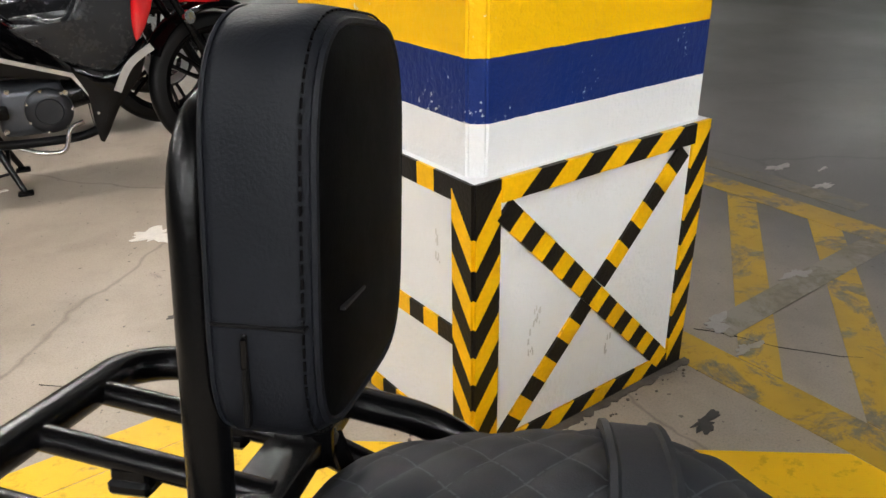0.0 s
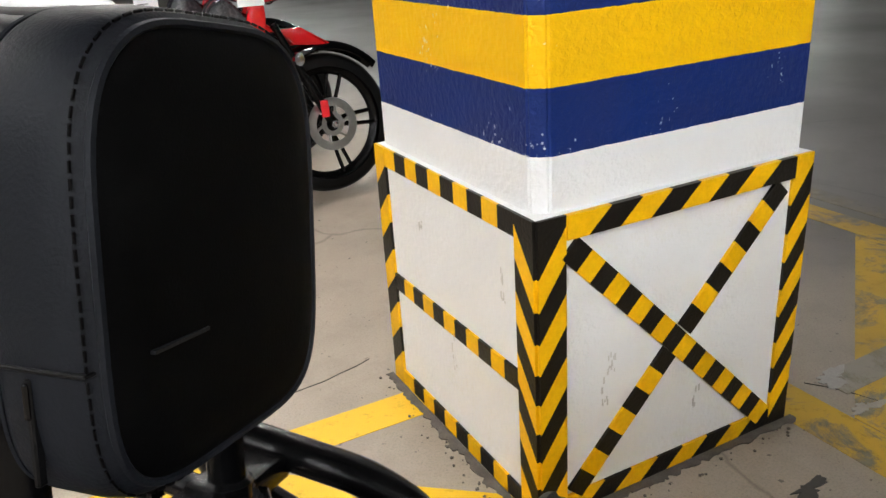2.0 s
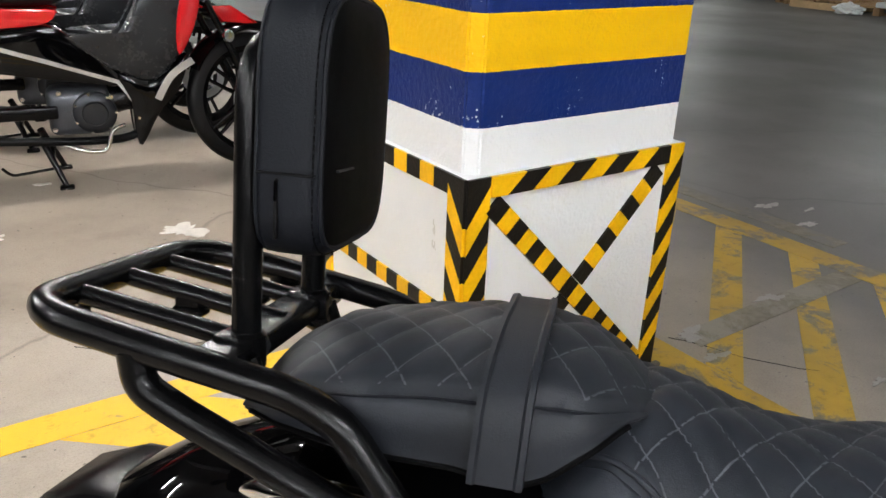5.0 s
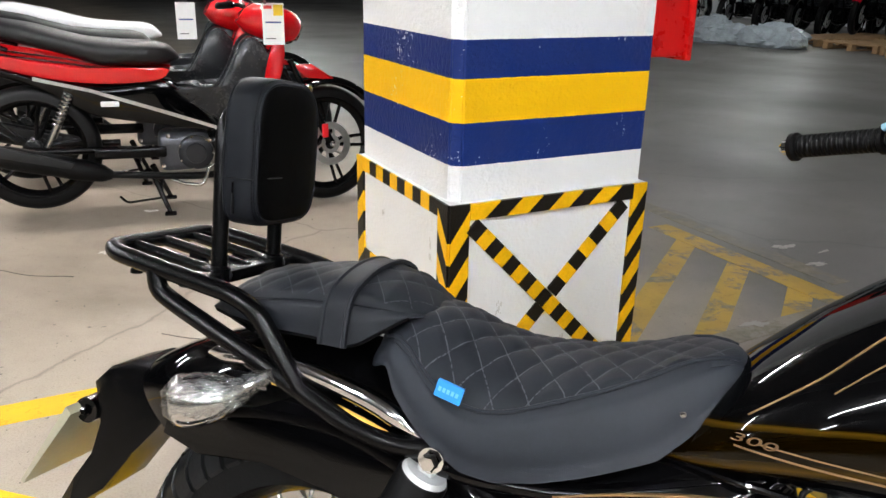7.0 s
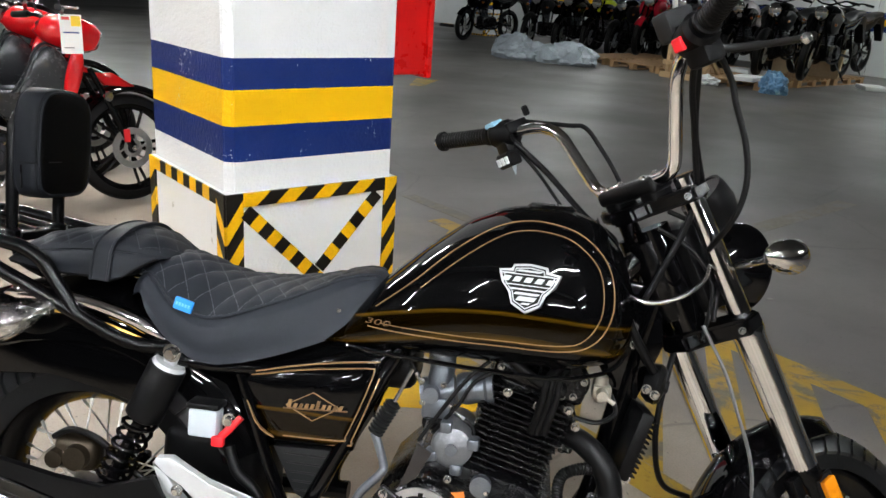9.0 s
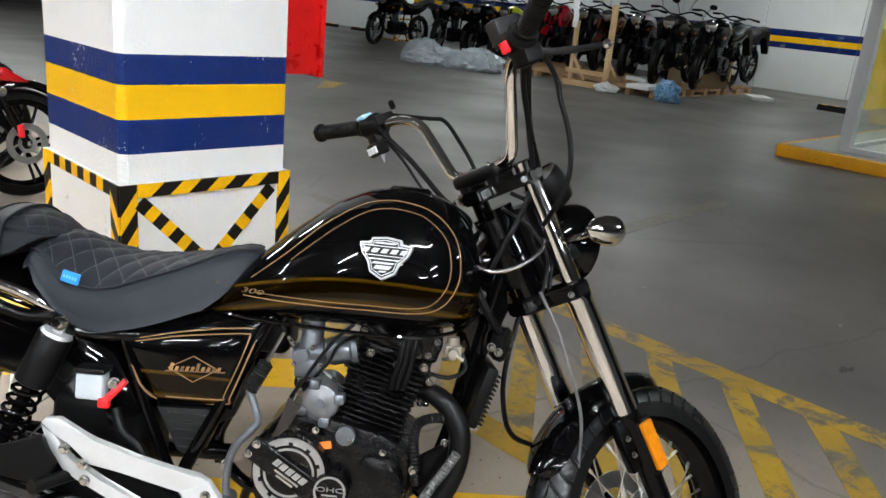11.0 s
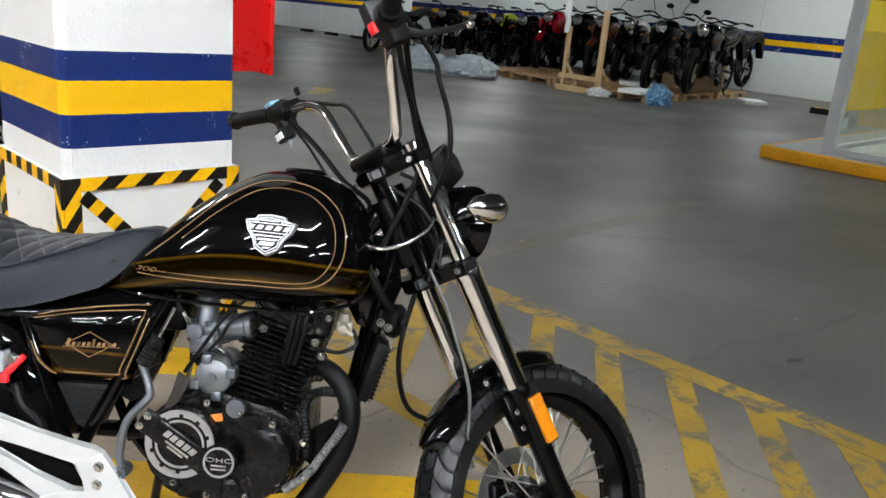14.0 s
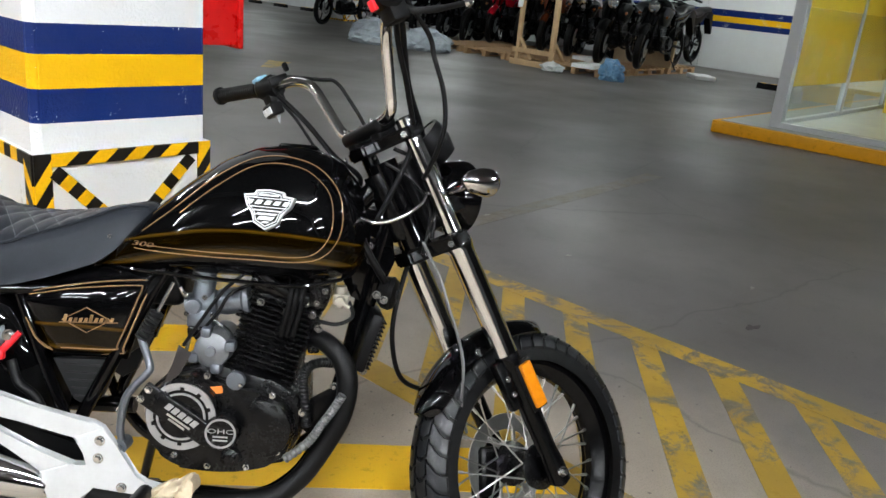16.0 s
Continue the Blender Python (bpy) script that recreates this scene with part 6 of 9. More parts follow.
    def outline(k, grow=0.0):
        a = 2 * math.pi * k / nn
        c, s = math.cos(a), math.sin(a)
        ex = 2 / 4.2 if s > 0 else 2 / 4.8
        y = (0.086 + grow) * math.copysign(abs(c) ** ex, c)
        taper = 1.0 - 0.1 * max(0, s) ** 2
        return y * taper, 0.948 + (0.1005 + grow) * math.copysign(abs(s) ** ex, s)

    rings = []
    for x, g in ((-0.0935, -0.03), (-0.0945, -0.008), (-0.0905, -0.0015), (-0.086, 0.0), (-0.062, 0.0), (-0.055, -0.0008), (-0.049, -0.0035), (-0.0455, -0.0075), (-0.0448, -0.0082), (-0.0425, -0.013), (-0.04, -0.03), (-0.039, -0.055), (-0.0385, -0.08)):
        rings.append([(x, *outline(k, g)) for k in range(nn)])
    loft(bm, rings)
    # front face gets the near-black copy, its shade painted in
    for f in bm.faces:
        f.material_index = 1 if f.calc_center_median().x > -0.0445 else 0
    pad = P("backrest_pad", bm, [LEATHER_DARK, LEATHER_SHADED], "black leatherette backrest pad", None, 50)
    for x, g, r in ((-0.0452, -0.0074, 0.0022), (-0.0915, -0.0016, 0.0014)):
        bm = bmesh.new()
        tube(bm, [(x, *outline(k, g)) for k in range(nn)], r, 6, closed=True)
        P("seam", bm, LEATHER_DARK, "", pad)
    bm = bmesh.new()
    fine = [Vector((-0.0492, *outline(nn * k / 720, -0.0024))) for k in range(721)]
    far_to = np.concatenate([[0.0], np.cumsum([(b - a).length for a, b in zip(fine, fine[1:])])])
    spot = lambda d: [float(np.interp(d, far_to, [q[c] for q in fine])) for c in range(3)]
    for k in range(int(far_to[-1] / 0.0062)):
        rod(bm, spot(k * 0.0062), spot(k * 0.0062 + 0.0042), 0.0007, 5)
    P("stitching", bm, LEATHER_SHADED, "dark stitching", pad)
    bm = bmesh.new()
    y0, _ = outline(36)
    box(bm, (-0.0905, -0.0868, 0.9125), (-0.0475, -0.08, 0.9145), 0.0006, 1)
    box(bm, (-0.0765, -0.0868, 0.866), (-0.0735, -0.082, 0.91), 0.0008, 1)
    P("zip", bm, K_MATT, "", pad)
    bm = bmesh.new()
    box(bm, (-0.0762, -0.0885, 0.894), (-0.0735, -0.0862, 0.9085), 0.0008, 1)
    P("zip_puller", bm, K_GLOSS, "", pad)
    bm = bmesh.new()
    box(bm, (-0.0402, -0.06, 0.915), (-0.0378, -0.025, 0.9165), 0, 1, pose(0, 0, 0, 0, 0, 0))
    P("print_bar", bm, K_GREYBLACK, "", pad)

    # side panel
    for s in (-1, 1):
        shape = [(0.352, 0.588), (0.405, 0.627), (0.5, 0.652), (0.576, 0.668), (0.628, 0.664), (0.612, 0.63), (0.566, 0.486), (0.552, 0.476), (0.432, 0.471), (0.418, 0.48), (0.362, 0.562)]
        bm = bmesh.new()
        cx, cz = 0.48, 0.575
        rings = []
        for f, y in ((1.0, 0.085), (1.0, 0.1), (0.985, 0.108), (0.95, 0.115), (0.88, 0.121), (0.8, 0.125), (0.65, 0.1295), (0.5, 0.132), (0.3, 0.133), (0.12, 0.1333)):
            ring = []
            for q in curve_pts([(x, 0, z) for x, z in shape], 3, closed=True):
                ring.append((cx + (q.x - cx) * f, s * (y - 0.55 * max(0.0, cz + (q.z - cz) * f - 0.602) - 0.1 * max(0.0, 0.52 - cz - (q.z - cz) * f)), cz + (q.z - cz) * f))
            rings.append(ring)
        loft(bm, rings)
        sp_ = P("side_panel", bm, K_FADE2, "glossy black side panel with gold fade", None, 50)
        for line, wd, mt in (([(0.372, 0.598), (0.45, 0.617), (0.54, 0.632), (0.598, 0.636), (0.606, 0.626), (0.592, 0.578), (0.566, 0.504), (0.553, 0.489), (0.43, 0.484), (0.38, 0.55)], 0.0022, COPPER),
                             ([(0.385, 0.596), (0.46, 0.612), (0.54, 0.623), (0.585, 0.626), (0.592, 0.619), (0.58, 0.575), (0.555, 0.508), (0.545, 0.498), (0.445, 0.494)], 0.0018, COPPER)):
            bm = bmesh.new()
            pts = []
            for q in curve_pts([(x, 0, z) for x, z in line], 6):
                f = max(abs(q.x - cx) / 0.13, abs(q.z - cz) / 0.095)
                y = float(np.interp(f, (0.3, 0.5, 0.65, 0.8, 0.88, 0.95, 1.0), (0.133, 0.132, 0.1295, 0.125, 0.121, 0.115, 0.108))) - 0.55 * max(0.0, q.z - 0.602) - 0.1 * max(0.0, 0.52 - q.z)
                pts.append((q.x, s * (y + 0.0015), q.z))
            ribbon(bm, pts, wd, Vector((0, s, 0)), 0.003)
            P("pinstripe", bm, mt, "fine copper pinstripe", sp_)
        bm = bmesh.new()
        for a, b in (((0.45, 0.553), (0.496, 0.579)), ((0.496, 0.579), (0.542, 0.557)), ((0.542, 0.557), (0.497, 0.53)), ((0.497, 0.53), (0.45, 0.553))):
            ribbon(bm, [(a[0], s * 0.1345, a[1]), (b[0], s * 0.1345, b[1])], 0.0014, Vector((0, s, 0)), 0.0012)
        P("diamond_emblem", bm, COPPER, "", sp_)
        for k in range(10):
            bm = bmesh.new()
            x, tall = 0.452 + k * 0.0098, (0.014 if k in (0, 5) else 0.0075)
            plate(bm, [(x, 0.549 + k * 0.0006), (x + 0.0062, 0.549 + k * 0.0006), (x + 0.0085, 0.549 + tall + k * 0.0006), (x + 0.0028, 0.549 + tall + k * 0.0006)], s * 0.1338, s * 0.136)
            P("emblem_bar", bm, COPPER_DIM if k % 3 == 2 else COPPER, "", sp_)
        bm = bmesh.new()
        plate(bm, [(0.445, 0.5455), (0.556, 0.5525), (0.556, 0.5545), (0.445, 0.548)], s * 0.1338, s * 0.1358)
        P("emblem_underline", bm, COPPER_DIM, "", sp_)
        bm = bmesh.new()
        plate(bm, [(0.425, 0.468), (0.552, 0.474), (0.522, 0.395), (0.492, 0.375), (0.468, 0.388)], s * 0.09, s * 0.112, 0.004)
        lp = P("lower_grille", bm, K_GREYBLACK)
        for k in range(5):
            bm = bmesh.new()
            z = 0.458 - k * 0.016
            box(bm, (0.445 + k * 0.006, s * 0.1105 if s > 0 else -0.1145, z), (0.538 - k * 0.007, s * 0.1145 if s > 0 else -0.1105, z + 0.003), 0.001)
            P("grille_rib", bm, K_GREYBLACK, "", lp)

    # engine
    EY = -0.115
    bm = bmesh.new()
    case = [(0.61, 0.335), (0.616, 0.42), (0.655, 0.462), (0.72, 0.485), (0.86, 0.455), (0.91, 0.425), (0.915, 0.34), (0.885, 0.285), (0.79, 0.262), (0.69, 0.258), (0.64, 0.28)]
    plate(bm, case, -0.11, 0.12, 0.012)
    eng = P("crankcase", bm, K_ENGINE, "black cast engine cases")
    bm = bmesh.new()
    cover = [(q.x, q.z) for q in curve_pts([(0.62, 0, 0.36), (0.632, 0, 0.425), (0.668, 0, 0.456), (0.715, 0, 0.466), (0.765, 0, 0.452), (0.83, 0, 0.44), (0.885, 0, 0.418), (0.905, 0, 0.365), (0.888, 0, 0.31), (0.82, 0, 0.282), (0.73, 0, 0.276), (0.66, 0, 0.292)], 4, closed=True)]
    plate(bm, cover, -0.15, -0.10, 0.012)
    P("clutch_cover", bm, K_ENGINE, "", eng)
    cl = (0.696, -0.15, 0.392)
    bm = bmesh.new()
    lathe(bm, [(0.0, 0.0), (0.0, 0.072), (0.018, 0.07), (0.026, 0.062), (0.026, 0.0)], 48, aim(cl, (0, -1, 0)))
    P("clutch_dome", bm, K_ENGINE, "", eng)
    bm = bmesh.new()
    y = -0.1785
    n = 80
    for r0, r1, gear in ((0.0525, 0.0655, True), (0.0425, 0.0465, False)):
        for k in range(n):
            aa, ab = 2 * math.pi * k / n, 2 * math.pi * (k + 1) / n
            lo = r0
            if gear and k % 8 in (3, 4):
                lo = r0 + 0.0055
            mid = math.degrees((aa + ab) / 2)
            q = [(lo, aa), (r1, aa), (r1, ab), (lo, ab)]
            va = [bm.verts.new((cl[0] + r * math.cos(t), y, cl[2] + r * math.sin(t))) for r, t in q]
            vb = [bm.verts.new((cl[0] + r * math.cos(t), -0.174, cl[2] + r * math.sin(t))) for r, t in q]
            bm.faces.new(va)
            for e in range(4):
                bm.faces.new((va[e], vb[e], vb[(e + 1) % 4], va[(e + 1) % 4]))
    P("clutch_ring", bm, BADGE, "silver toothed trim ring", eng, 0)
    bm = bmesh.new()
    bm_m = Matrix.Translation((cl[0], -0.181, cl[2])) @ pose(0, 0, 0, 0, 32, 0)
    box(bm, (-0.088, -0.004, -0.0225), (0.07, 0.006, 0.0225), 0.004, 3, bm_m)
    P("cover_band", bm, K_ENGINE, "", eng)
    for k in range(5):
        bm = bmesh.new()
        x = -0.032 + k * 0.0142
        plate(bm, [(x - 0.003, 0.0), (x + 0.0082, 0.0), (x + 0.0112, 0.013), (x, 0.013)], -0.0058, -0.003)
        bmesh.ops.transform(bm, matrix=bm_m, verts=bm.verts)
        P("emblem_bar", bm, BADGE, "", eng)
    for z, w in ((-0.009, 0.026), (-0.0155, 0.018)):
        bm = bmesh.new()
        box(bm, (-w + 0.002, -0.0052, z), (w + 0.002, -0.003, z + 0.0038), 0, 1, bm_m)
        P("print_bar", bm, DISC, "", eng)
    bolts(eng, [bm_m @ Vector((-0.078, -0.004, 0.012)), bm_m @ Vector((-0.08, -0.004, -0.012))], STEEL, 0.007, 0.008)
    cp = (0.774, -0.163, 0.367)
    bm = bmesh.new()
    lathe(bm, [(0.0, 0.0), (0.0, 0.035), (0.018, 0.034), (0.022, 0.0315), (0.022, 0)], 36, aim(cp, (0, -1, 0)))
    P("timing_cap", bm, K_ENGINE, "", eng)
    bm = bmesh.new()
    lathe(bm, [(0.0218, 0.0255), (0.0234, 0.0255), (0.0234, 0.0295), (0.0218, 0.0295), (0.0218, 0.0255)], 36, aim(cp, (0, -1, 0)))
    P("cap_ring", bm, BADGE, "", eng)
    writing("OHC", 0.018, BADGE, eng, Matrix.Translation((cp[0], -0.1862, cp[2] + 0.004)) @ pose(0, 0, 0, 90, 0, 0) @ Matrix.Diagonal((1.25, 0.7, 1, 1)), "lettering", 0.0005)
    for z in (-0.008, -0.015):
        bm = bmesh.new()
        box(bm, (cp[0] - 0.014, -0.1865, cp[2] + z), (cp[0] + 0.014, -0.1845, cp[2] + z + 0.003))
        P("print_bar", bm, BADGE, "", eng)
    bolts(eng, [(x, -0.15, z) for x, z in ((0.645, 0.40), (0.672, 0.455), (0.735, 0.468), (0.8, 0.456), (0.862, 0.438), (0.892, 0.38), (0.878, 0.325), (0.82, 0.29), (0.745, 0.287), (0.68, 0.305))], STEEL, 0.006, 0.009)
    bm = bmesh.new()
    lathe(bm, [(0.0, 0.0), (0.0, 0.02), (0.012, 0.018), (0.016, 0.009), (0.022, 0.009), (0.022, 0)], 20, aim((0.79, -0.15, 0.31), (0, -1, 0)))
    P("drain_boss", bm, K_ENGINE, "", eng)
    bm = bmesh.new()
    plate(bm, [(q.x, q.z) for q in curve_pts([(0.83, 0, 0.43), (0.885, 0, 0.415), (0.905, 0, 0.37), (0.885, 0, 0.325), (0.835, 0, 0.315), (0.82, 0, 0.37)], 4, closed=True)], -0.165, -0.14, 0.01)
    P("alternator_boss", bm, K_ENGINE, "", eng)
    bm = bmesh.new()
    lathe(bm, [(-0.1, 0.0), (-0.1, 0.036), (0.0, 0.036), (0.012, 0.034), (0.018, 0.026), (0.02, 0.0)], 32, aim((0.735, -0.115, 0.512), (0, -1, 0)))
    st = P("starter_motor", bm, plain("starter_grey", (0.17, 0.175, 0.185), 0.38, metal=0.5, vary=0.15, scale=30, bump=0.2, bump_scale=260), "grey starter motor")
    bm = bmesh.new()
    lathe(bm, [(0.018, 0.0), (0.018, 0.01), (0.024, 0.01), (0.024, 0.0)], 16, aim((0.735, -0.115, 0.512), (0, -1, 0)))
    P("starter_stud", bm, CAST, "", st)
    for q in (0.3, 1.9, 3.6, 5.0):
        bm = bmesh.new()
        box(bm, (0.725 + 0.037 * math.cos(q), -0.135, 0.502 + 0.037 * math.sin(q)), (0.745 + 0.037 * math.cos(q), -0.105, 0.522 + 0.037 * math.sin(q)), 0.005, 2)
        P("starter_ear", bm, CAST, "", st)
    bm = bmesh.new()
    box(bm, (-0.013, -0.002, -0.007), (0.013, 0.002, 0.007), 0, 1, Matrix.Translation((0.753, -0.151, 0.441)) @ pose(0, 0, 0, 0, -12, 0))
    P("orange_sticker", bm, ORANGE, "small orange warning sticker", eng)
    bm = bmesh.new()
    lathe(bm, [(0.0, 0.0), (0.0, 0.018), (0.014, 0.018), (0.016, 0)], 14, aim((0.79, -0.14, 0.462), (0, -1, 0)))
    P("oil_filler", bm, CAST, "", eng)
    # cylinder with fins, leaning forward
    cy = Matrix.Translation((0.812, -0.005, 0.44)) @ pose(0, 0, 0, 0, 14, 0)
    bm = bmesh.new()
    box(bm, (-0.05, -0.052, 0.0), (0.06, 0.052, 0.235), 0.01, 2, cy)
    barrel = P("cylinder", bm, K_ENGINE, "", eng)
    fin = None
    for k in range(15):
        grow = 0.0 if k < 10 else 0.006
        if fin is None or k == 10:
            bm = bmesh.new()
            box(bm, (-0.068 - grow, -0.078 - grow, -0.0017), (0.076 + grow, 0.078 + grow, 0.0017), 0.0012, 1)
            ob = P("cooling_fin", bm, K_ENGINE, "", barrel)
            fin = ob.data
        else:
            ob = new("cooling_fin", fin)
            ob.parent = barrel
        ob.matrix_local = cy @ pose(0.002 * math.sin(k), 0, 0.012 + k * 0.0112)
    bm = bmesh.new()
    box(bm, (-0.07, -0.075, 0.178), (0.09, 0.075, 0.215), 0.012, 3, cy)
    box(bm, (-0.06, -0.06, 0.21), (0.075, 0.06, 0.262), 0.016, 3, cy)
    hd = P("cylinder_head", bm, K_ENGINE, "", eng)
    for k in range(5):
        bm = bmesh.new()
        box(bm, (-0.045 + k * 0.024, -0.082, 0.205), (-0.042 + k * 0.024, 0.082, 0.255), 0.001, 1, cy)
        P("head_fin", bm, K_ENGINE, "", hd)
    bolts(hd, [cy @ Vector((x, -0.078 if z < 0.21 else -0.062, z)) for x, z in ((-0.06, 0.2), (0.07, 0.195), (0.0, 0.245), (0.055, 0.25), (-0.045, 0.255))], STEEL, 0.006, 0.008)
    bm = bmesh.new()
    tube(bm, curve_pts([cy @ Vector(q) for q in ((-0.075, -0.085, 0.245), (-0.05, -0.1, 0.225), (0.0, -0.1, 0.205), (0.03, -0.092, 0.2))], 6), 0.009, 12)
    lathe(bm, [(0.0, 0.009), (0.0, 0.013), (0.022, 0.013), (0.022, 0.008)], 14, aim(cy @ Vector((0.03, -0.09, 0.2)), (1, 0.4, -0.3)))
    P("plug_lead", bm, K_GRIP, "", hd)
    for o in (0.0, 0.012, 0.022):
        bm = bmesh.new()
        tube(bm, curve_pts([(0.93 - o, -0.06 - o, 0.66), (0.905 - o, -0.095 - o * 0.4, 0.648), (0.897 - o, -0.1 - o * 0.4, 0.60), (0.885 - o, -0.096, 0.545)], 6), 0.0062, 10)
        P("breather_hose", bm, K_GRIP, "", eng)
    # carburettor and inlet
    bm = bmesh.new()
    lathe(bm, [(-0.03, 0.0), (-0.03, 0.026), (0.03, 0.026), (0.03, 0)], 20, aim((0.70, -0.07, 0.59), (0.96, 0, 0.2)))
    lathe(bm, [(0.0, 0.0), (0.0, 0.022), (0.05, 0.021), (0.055, 0.018), (0.075, 0.018), (0.075, 0)], 20, aim((0.70, -0.075, 0.60), (0.1, 0, 1)))
    box(bm, (0.675, -0.1, 0.545), (0.728, -0.045, 0.585), 0.008, 2)
    lathe(bm, [(0.0, 0.0), (0.0, 0.016), (0.012, 0.014), (0.014, 0)], 16, aim((0.69, -0.1, 0.592), (0, -1, 0)))
    cb = P("carburettor", bm, CAST, "cast zinc carburettor")
    bolts(cb, ((0.676, -0.098, 0.575), (0.727, -0.1, 0.575), (0.71, -0.1, 0.61), (0.672, -0.097, 0.612)), STEEL, 0.005, 0.006)
    bm = bmesh.new()
    lathe(bm, [(0.0, 0.0), (0.0, 0.012), (0.022, 0.01), (0.022, 0)], 12, aim((0.703, -0.073, 0.545), (0, 0, -1)))
    P("float_drain", bm, STEEL, "", cb)
    bm = bmesh.new()
    lathe(bm, [(0.0, 0.0), (0.0, 0.024), (0.012, 0.028), (0.045, 0.026), (0.05, 0.03), (0.06, 0.03), (0.06, 0)], 20, aim((0.733, -0.07, 0.598), (0.96, 0.02, 0.18)))
    P("inlet_manifold", bm, CAST, "", cb)
    bm = bmesh.new()
    box(bm, (0.678, -0.104, 0.528), (0.722, -0.05, 0.552), 0.008, 2)
    P("float_bowl", bm, K_ENGINE, "", cb)
    for k in range(6):
        bm = bmesh.new()
        lathe(bm, [(0.0, 0.0), (0.0, 0.0235), (0.0028, 0.0235), (0.0028, 0)], 20, aim((0.70 + 0.0006 * k, -0.075, 0.638 + k * 0.006), (0.1, 0, 1)))
        P("cap_rib", bm, CAST, "", cb)
    for a, b, rr in (((0.672, -0.085, 0.6), (0.66, -0.1, 0.628), 0.0042), ((0.725, -0.098, 0.568), (0.75, -0.104, 0.556), 0.004), ((0.69, -0.108, 0.548), (0.682, -0.112, 0.5), 0.0038)):
        bm = bmesh.new()
        tube(bm, [a, b], rr, 8)
        P("carburettor_spigot", bm, STEEL, "", cb)
    for pts, rr in (([(0.785, -0.115, 0.665), (0.748, -0.12, 0.628), (0.705, -0.12, 0.56), (0.678, -0.12, 0.515)], 0.0036), ([(0.66, -0.1, 0.628), (0.65, -0.1, 0.655), (0.68, -0.09, 0.675)], 0.0036), ([(0.75, -0.104, 0.556), (0.768, -0.108, 0.54), (0.765, -0.112, 0.5)], 0.0036), ([(0.99, -0.07, 0.62), (1.0, -0.075, 0.59), (0.97, -0.09, 0.575), (0.93, -0.09, 0.58)], 0.0042)):
        bm = bmesh.new()
        tube(bm, curve_pts(pts, 6), rr, 8)
        P("rubber_hose", bm, K_GRIP)
    # rocker cover with its bolts and a plug cap
    bm = bmesh.new()
    lathe(bm, [(-0.07, 0.0), (-0.07, 0.036), (0.07, 0.036), (0.078, 0.03), (0.08, 0.0)], 26, aim(cy @ Vector((0.055, 0.0, 0.215)), (0, -1, 0)))
    rc = P("rocker_cover", bm, K_ENGINE, "", eng)
    bolts(rc, [cy @ Vector((0.055 + 0.026 * math.cos(k * 2.09 + 0.4), -0.08, 0.215 + 0.026 * math.sin(k * 2.09 + 0.4))) for k in range(3)], STEEL, 0.006, 0.007)
    bolts(hd, [cy @ Vector((x, -0.085, z)) for x, z in ((-0.035, 0.165), (0.02, 0.16), (0.07, 0.172), (0.09, 0.15))], STEEL, 0.0075, 0.009)
    bm = bmesh.new()
    box(bm, (0.56, -0.055, 0.575), (0.655, 0.055, 0.645), 0.02, 3)
    P("airbox_duct", bm, K_GRIP)
    # exhaust
    bm = bmesh.new()
    pts = curve_pts([(0.905, -0.03, 0.535), (0.95, -0.08, 0.535), (0.985, -0.1, 0.508), (1.003, -0.108, 0.462), (0.995, -0.115, 0.395), (0.958, -0.122, 0.318), (0.918, -0.135, 0.262), (0.86, -0.142, 0.225), (0.72, -0.145, 0.208), (0.55, -0.15, 0.212), (0.42, -0.16, 0.24)], 7)
    tube(bm, pts, [0.019 + 0.002 * min(1, i / 20) for i in range(len(pts))], 18)
    ex = P("exhaust_pipe", bm, plain("heatproof_black", (0.003, 0.003, 0.0032), 0.4, vary=0.2, scale=30, bump=0.1, bump_scale=400, spec=0.15), "matt black exhaust pipe")
    bm = bmesh.new()
    lathe(bm, [(0.0, 0.0), (0.0, 0.032), (0.01, 0.032), (0.012, 0.026), (0.03, 0.026), (0.03, 0.0)], 20, aim((0.90, -0.025, 0.536), (0.8, -0.6, 0)))
    for z in (-0.026, 0.026):
        bolt(bm, (0.918, -0.05, 0.536 + z), (0.8, -0.6, 0), 0.006, 0.018)
    P("exhaust_flange", bm, STEEL, "", ex)
    bm = bmesh.new()
    a, d = Vector((0.45, -0.168, 0.232)), Vector((-0.62, -0.035, 0.15)).normalized()
    lathe(bm, [(0.0, 0.0), (0.0, 0.024), (0.05, 0.036), (0.12, 0.046), (0.58, 0.052), (0.66, 0.05), (0.67, 0.04), (0.63, 0.034), (0.63, 0)], 36, aim(a, d))
    P("silencer", bm, CHROME, "polished chrome silencer", ex)
    bm = bmesh.new()
    plate(bm, [(-0.06, 0.43), (0.082, 0.405), (0.167, 0.393), (0.253, 0.429), (0.285, 0.38), (0.265, 0.335), (0.208, 0.345), (0.109, 0.362), (0.03, 0.385), (-0.06, 0.4)], -0.212, -0.198, 0.004)
    P("heat_shield", bm, K_MATT, "matt black heat shield", ex)
    # corrugated sleeves
    bm = bmesh.new()
    pts = curve_pts([(0.97, -0.1, 0.498), (0.945, -0.12, 0.502), (0.921, -0.122, 0.488), (0.916, -0.12, 0.455), (0.924, -0.12, 0.41), (0.928, -0.12, 0.37)], 12)
    tube(bm, pts, [0.0085 + 0.0018 * (i % 2) for i in range(len(pts))], 12)
    P("corrugated_hose", bm, K_GRIP)
    bm = bmesh.new()
    pts = curve_pts([(0.998, -0.15, 0.45), (0.982, -0.15, 0.42), (0.96, -0.15, 0.385), (0.938, -0.15, 0.35), (0.894, -0.15, 0.311)], 12)
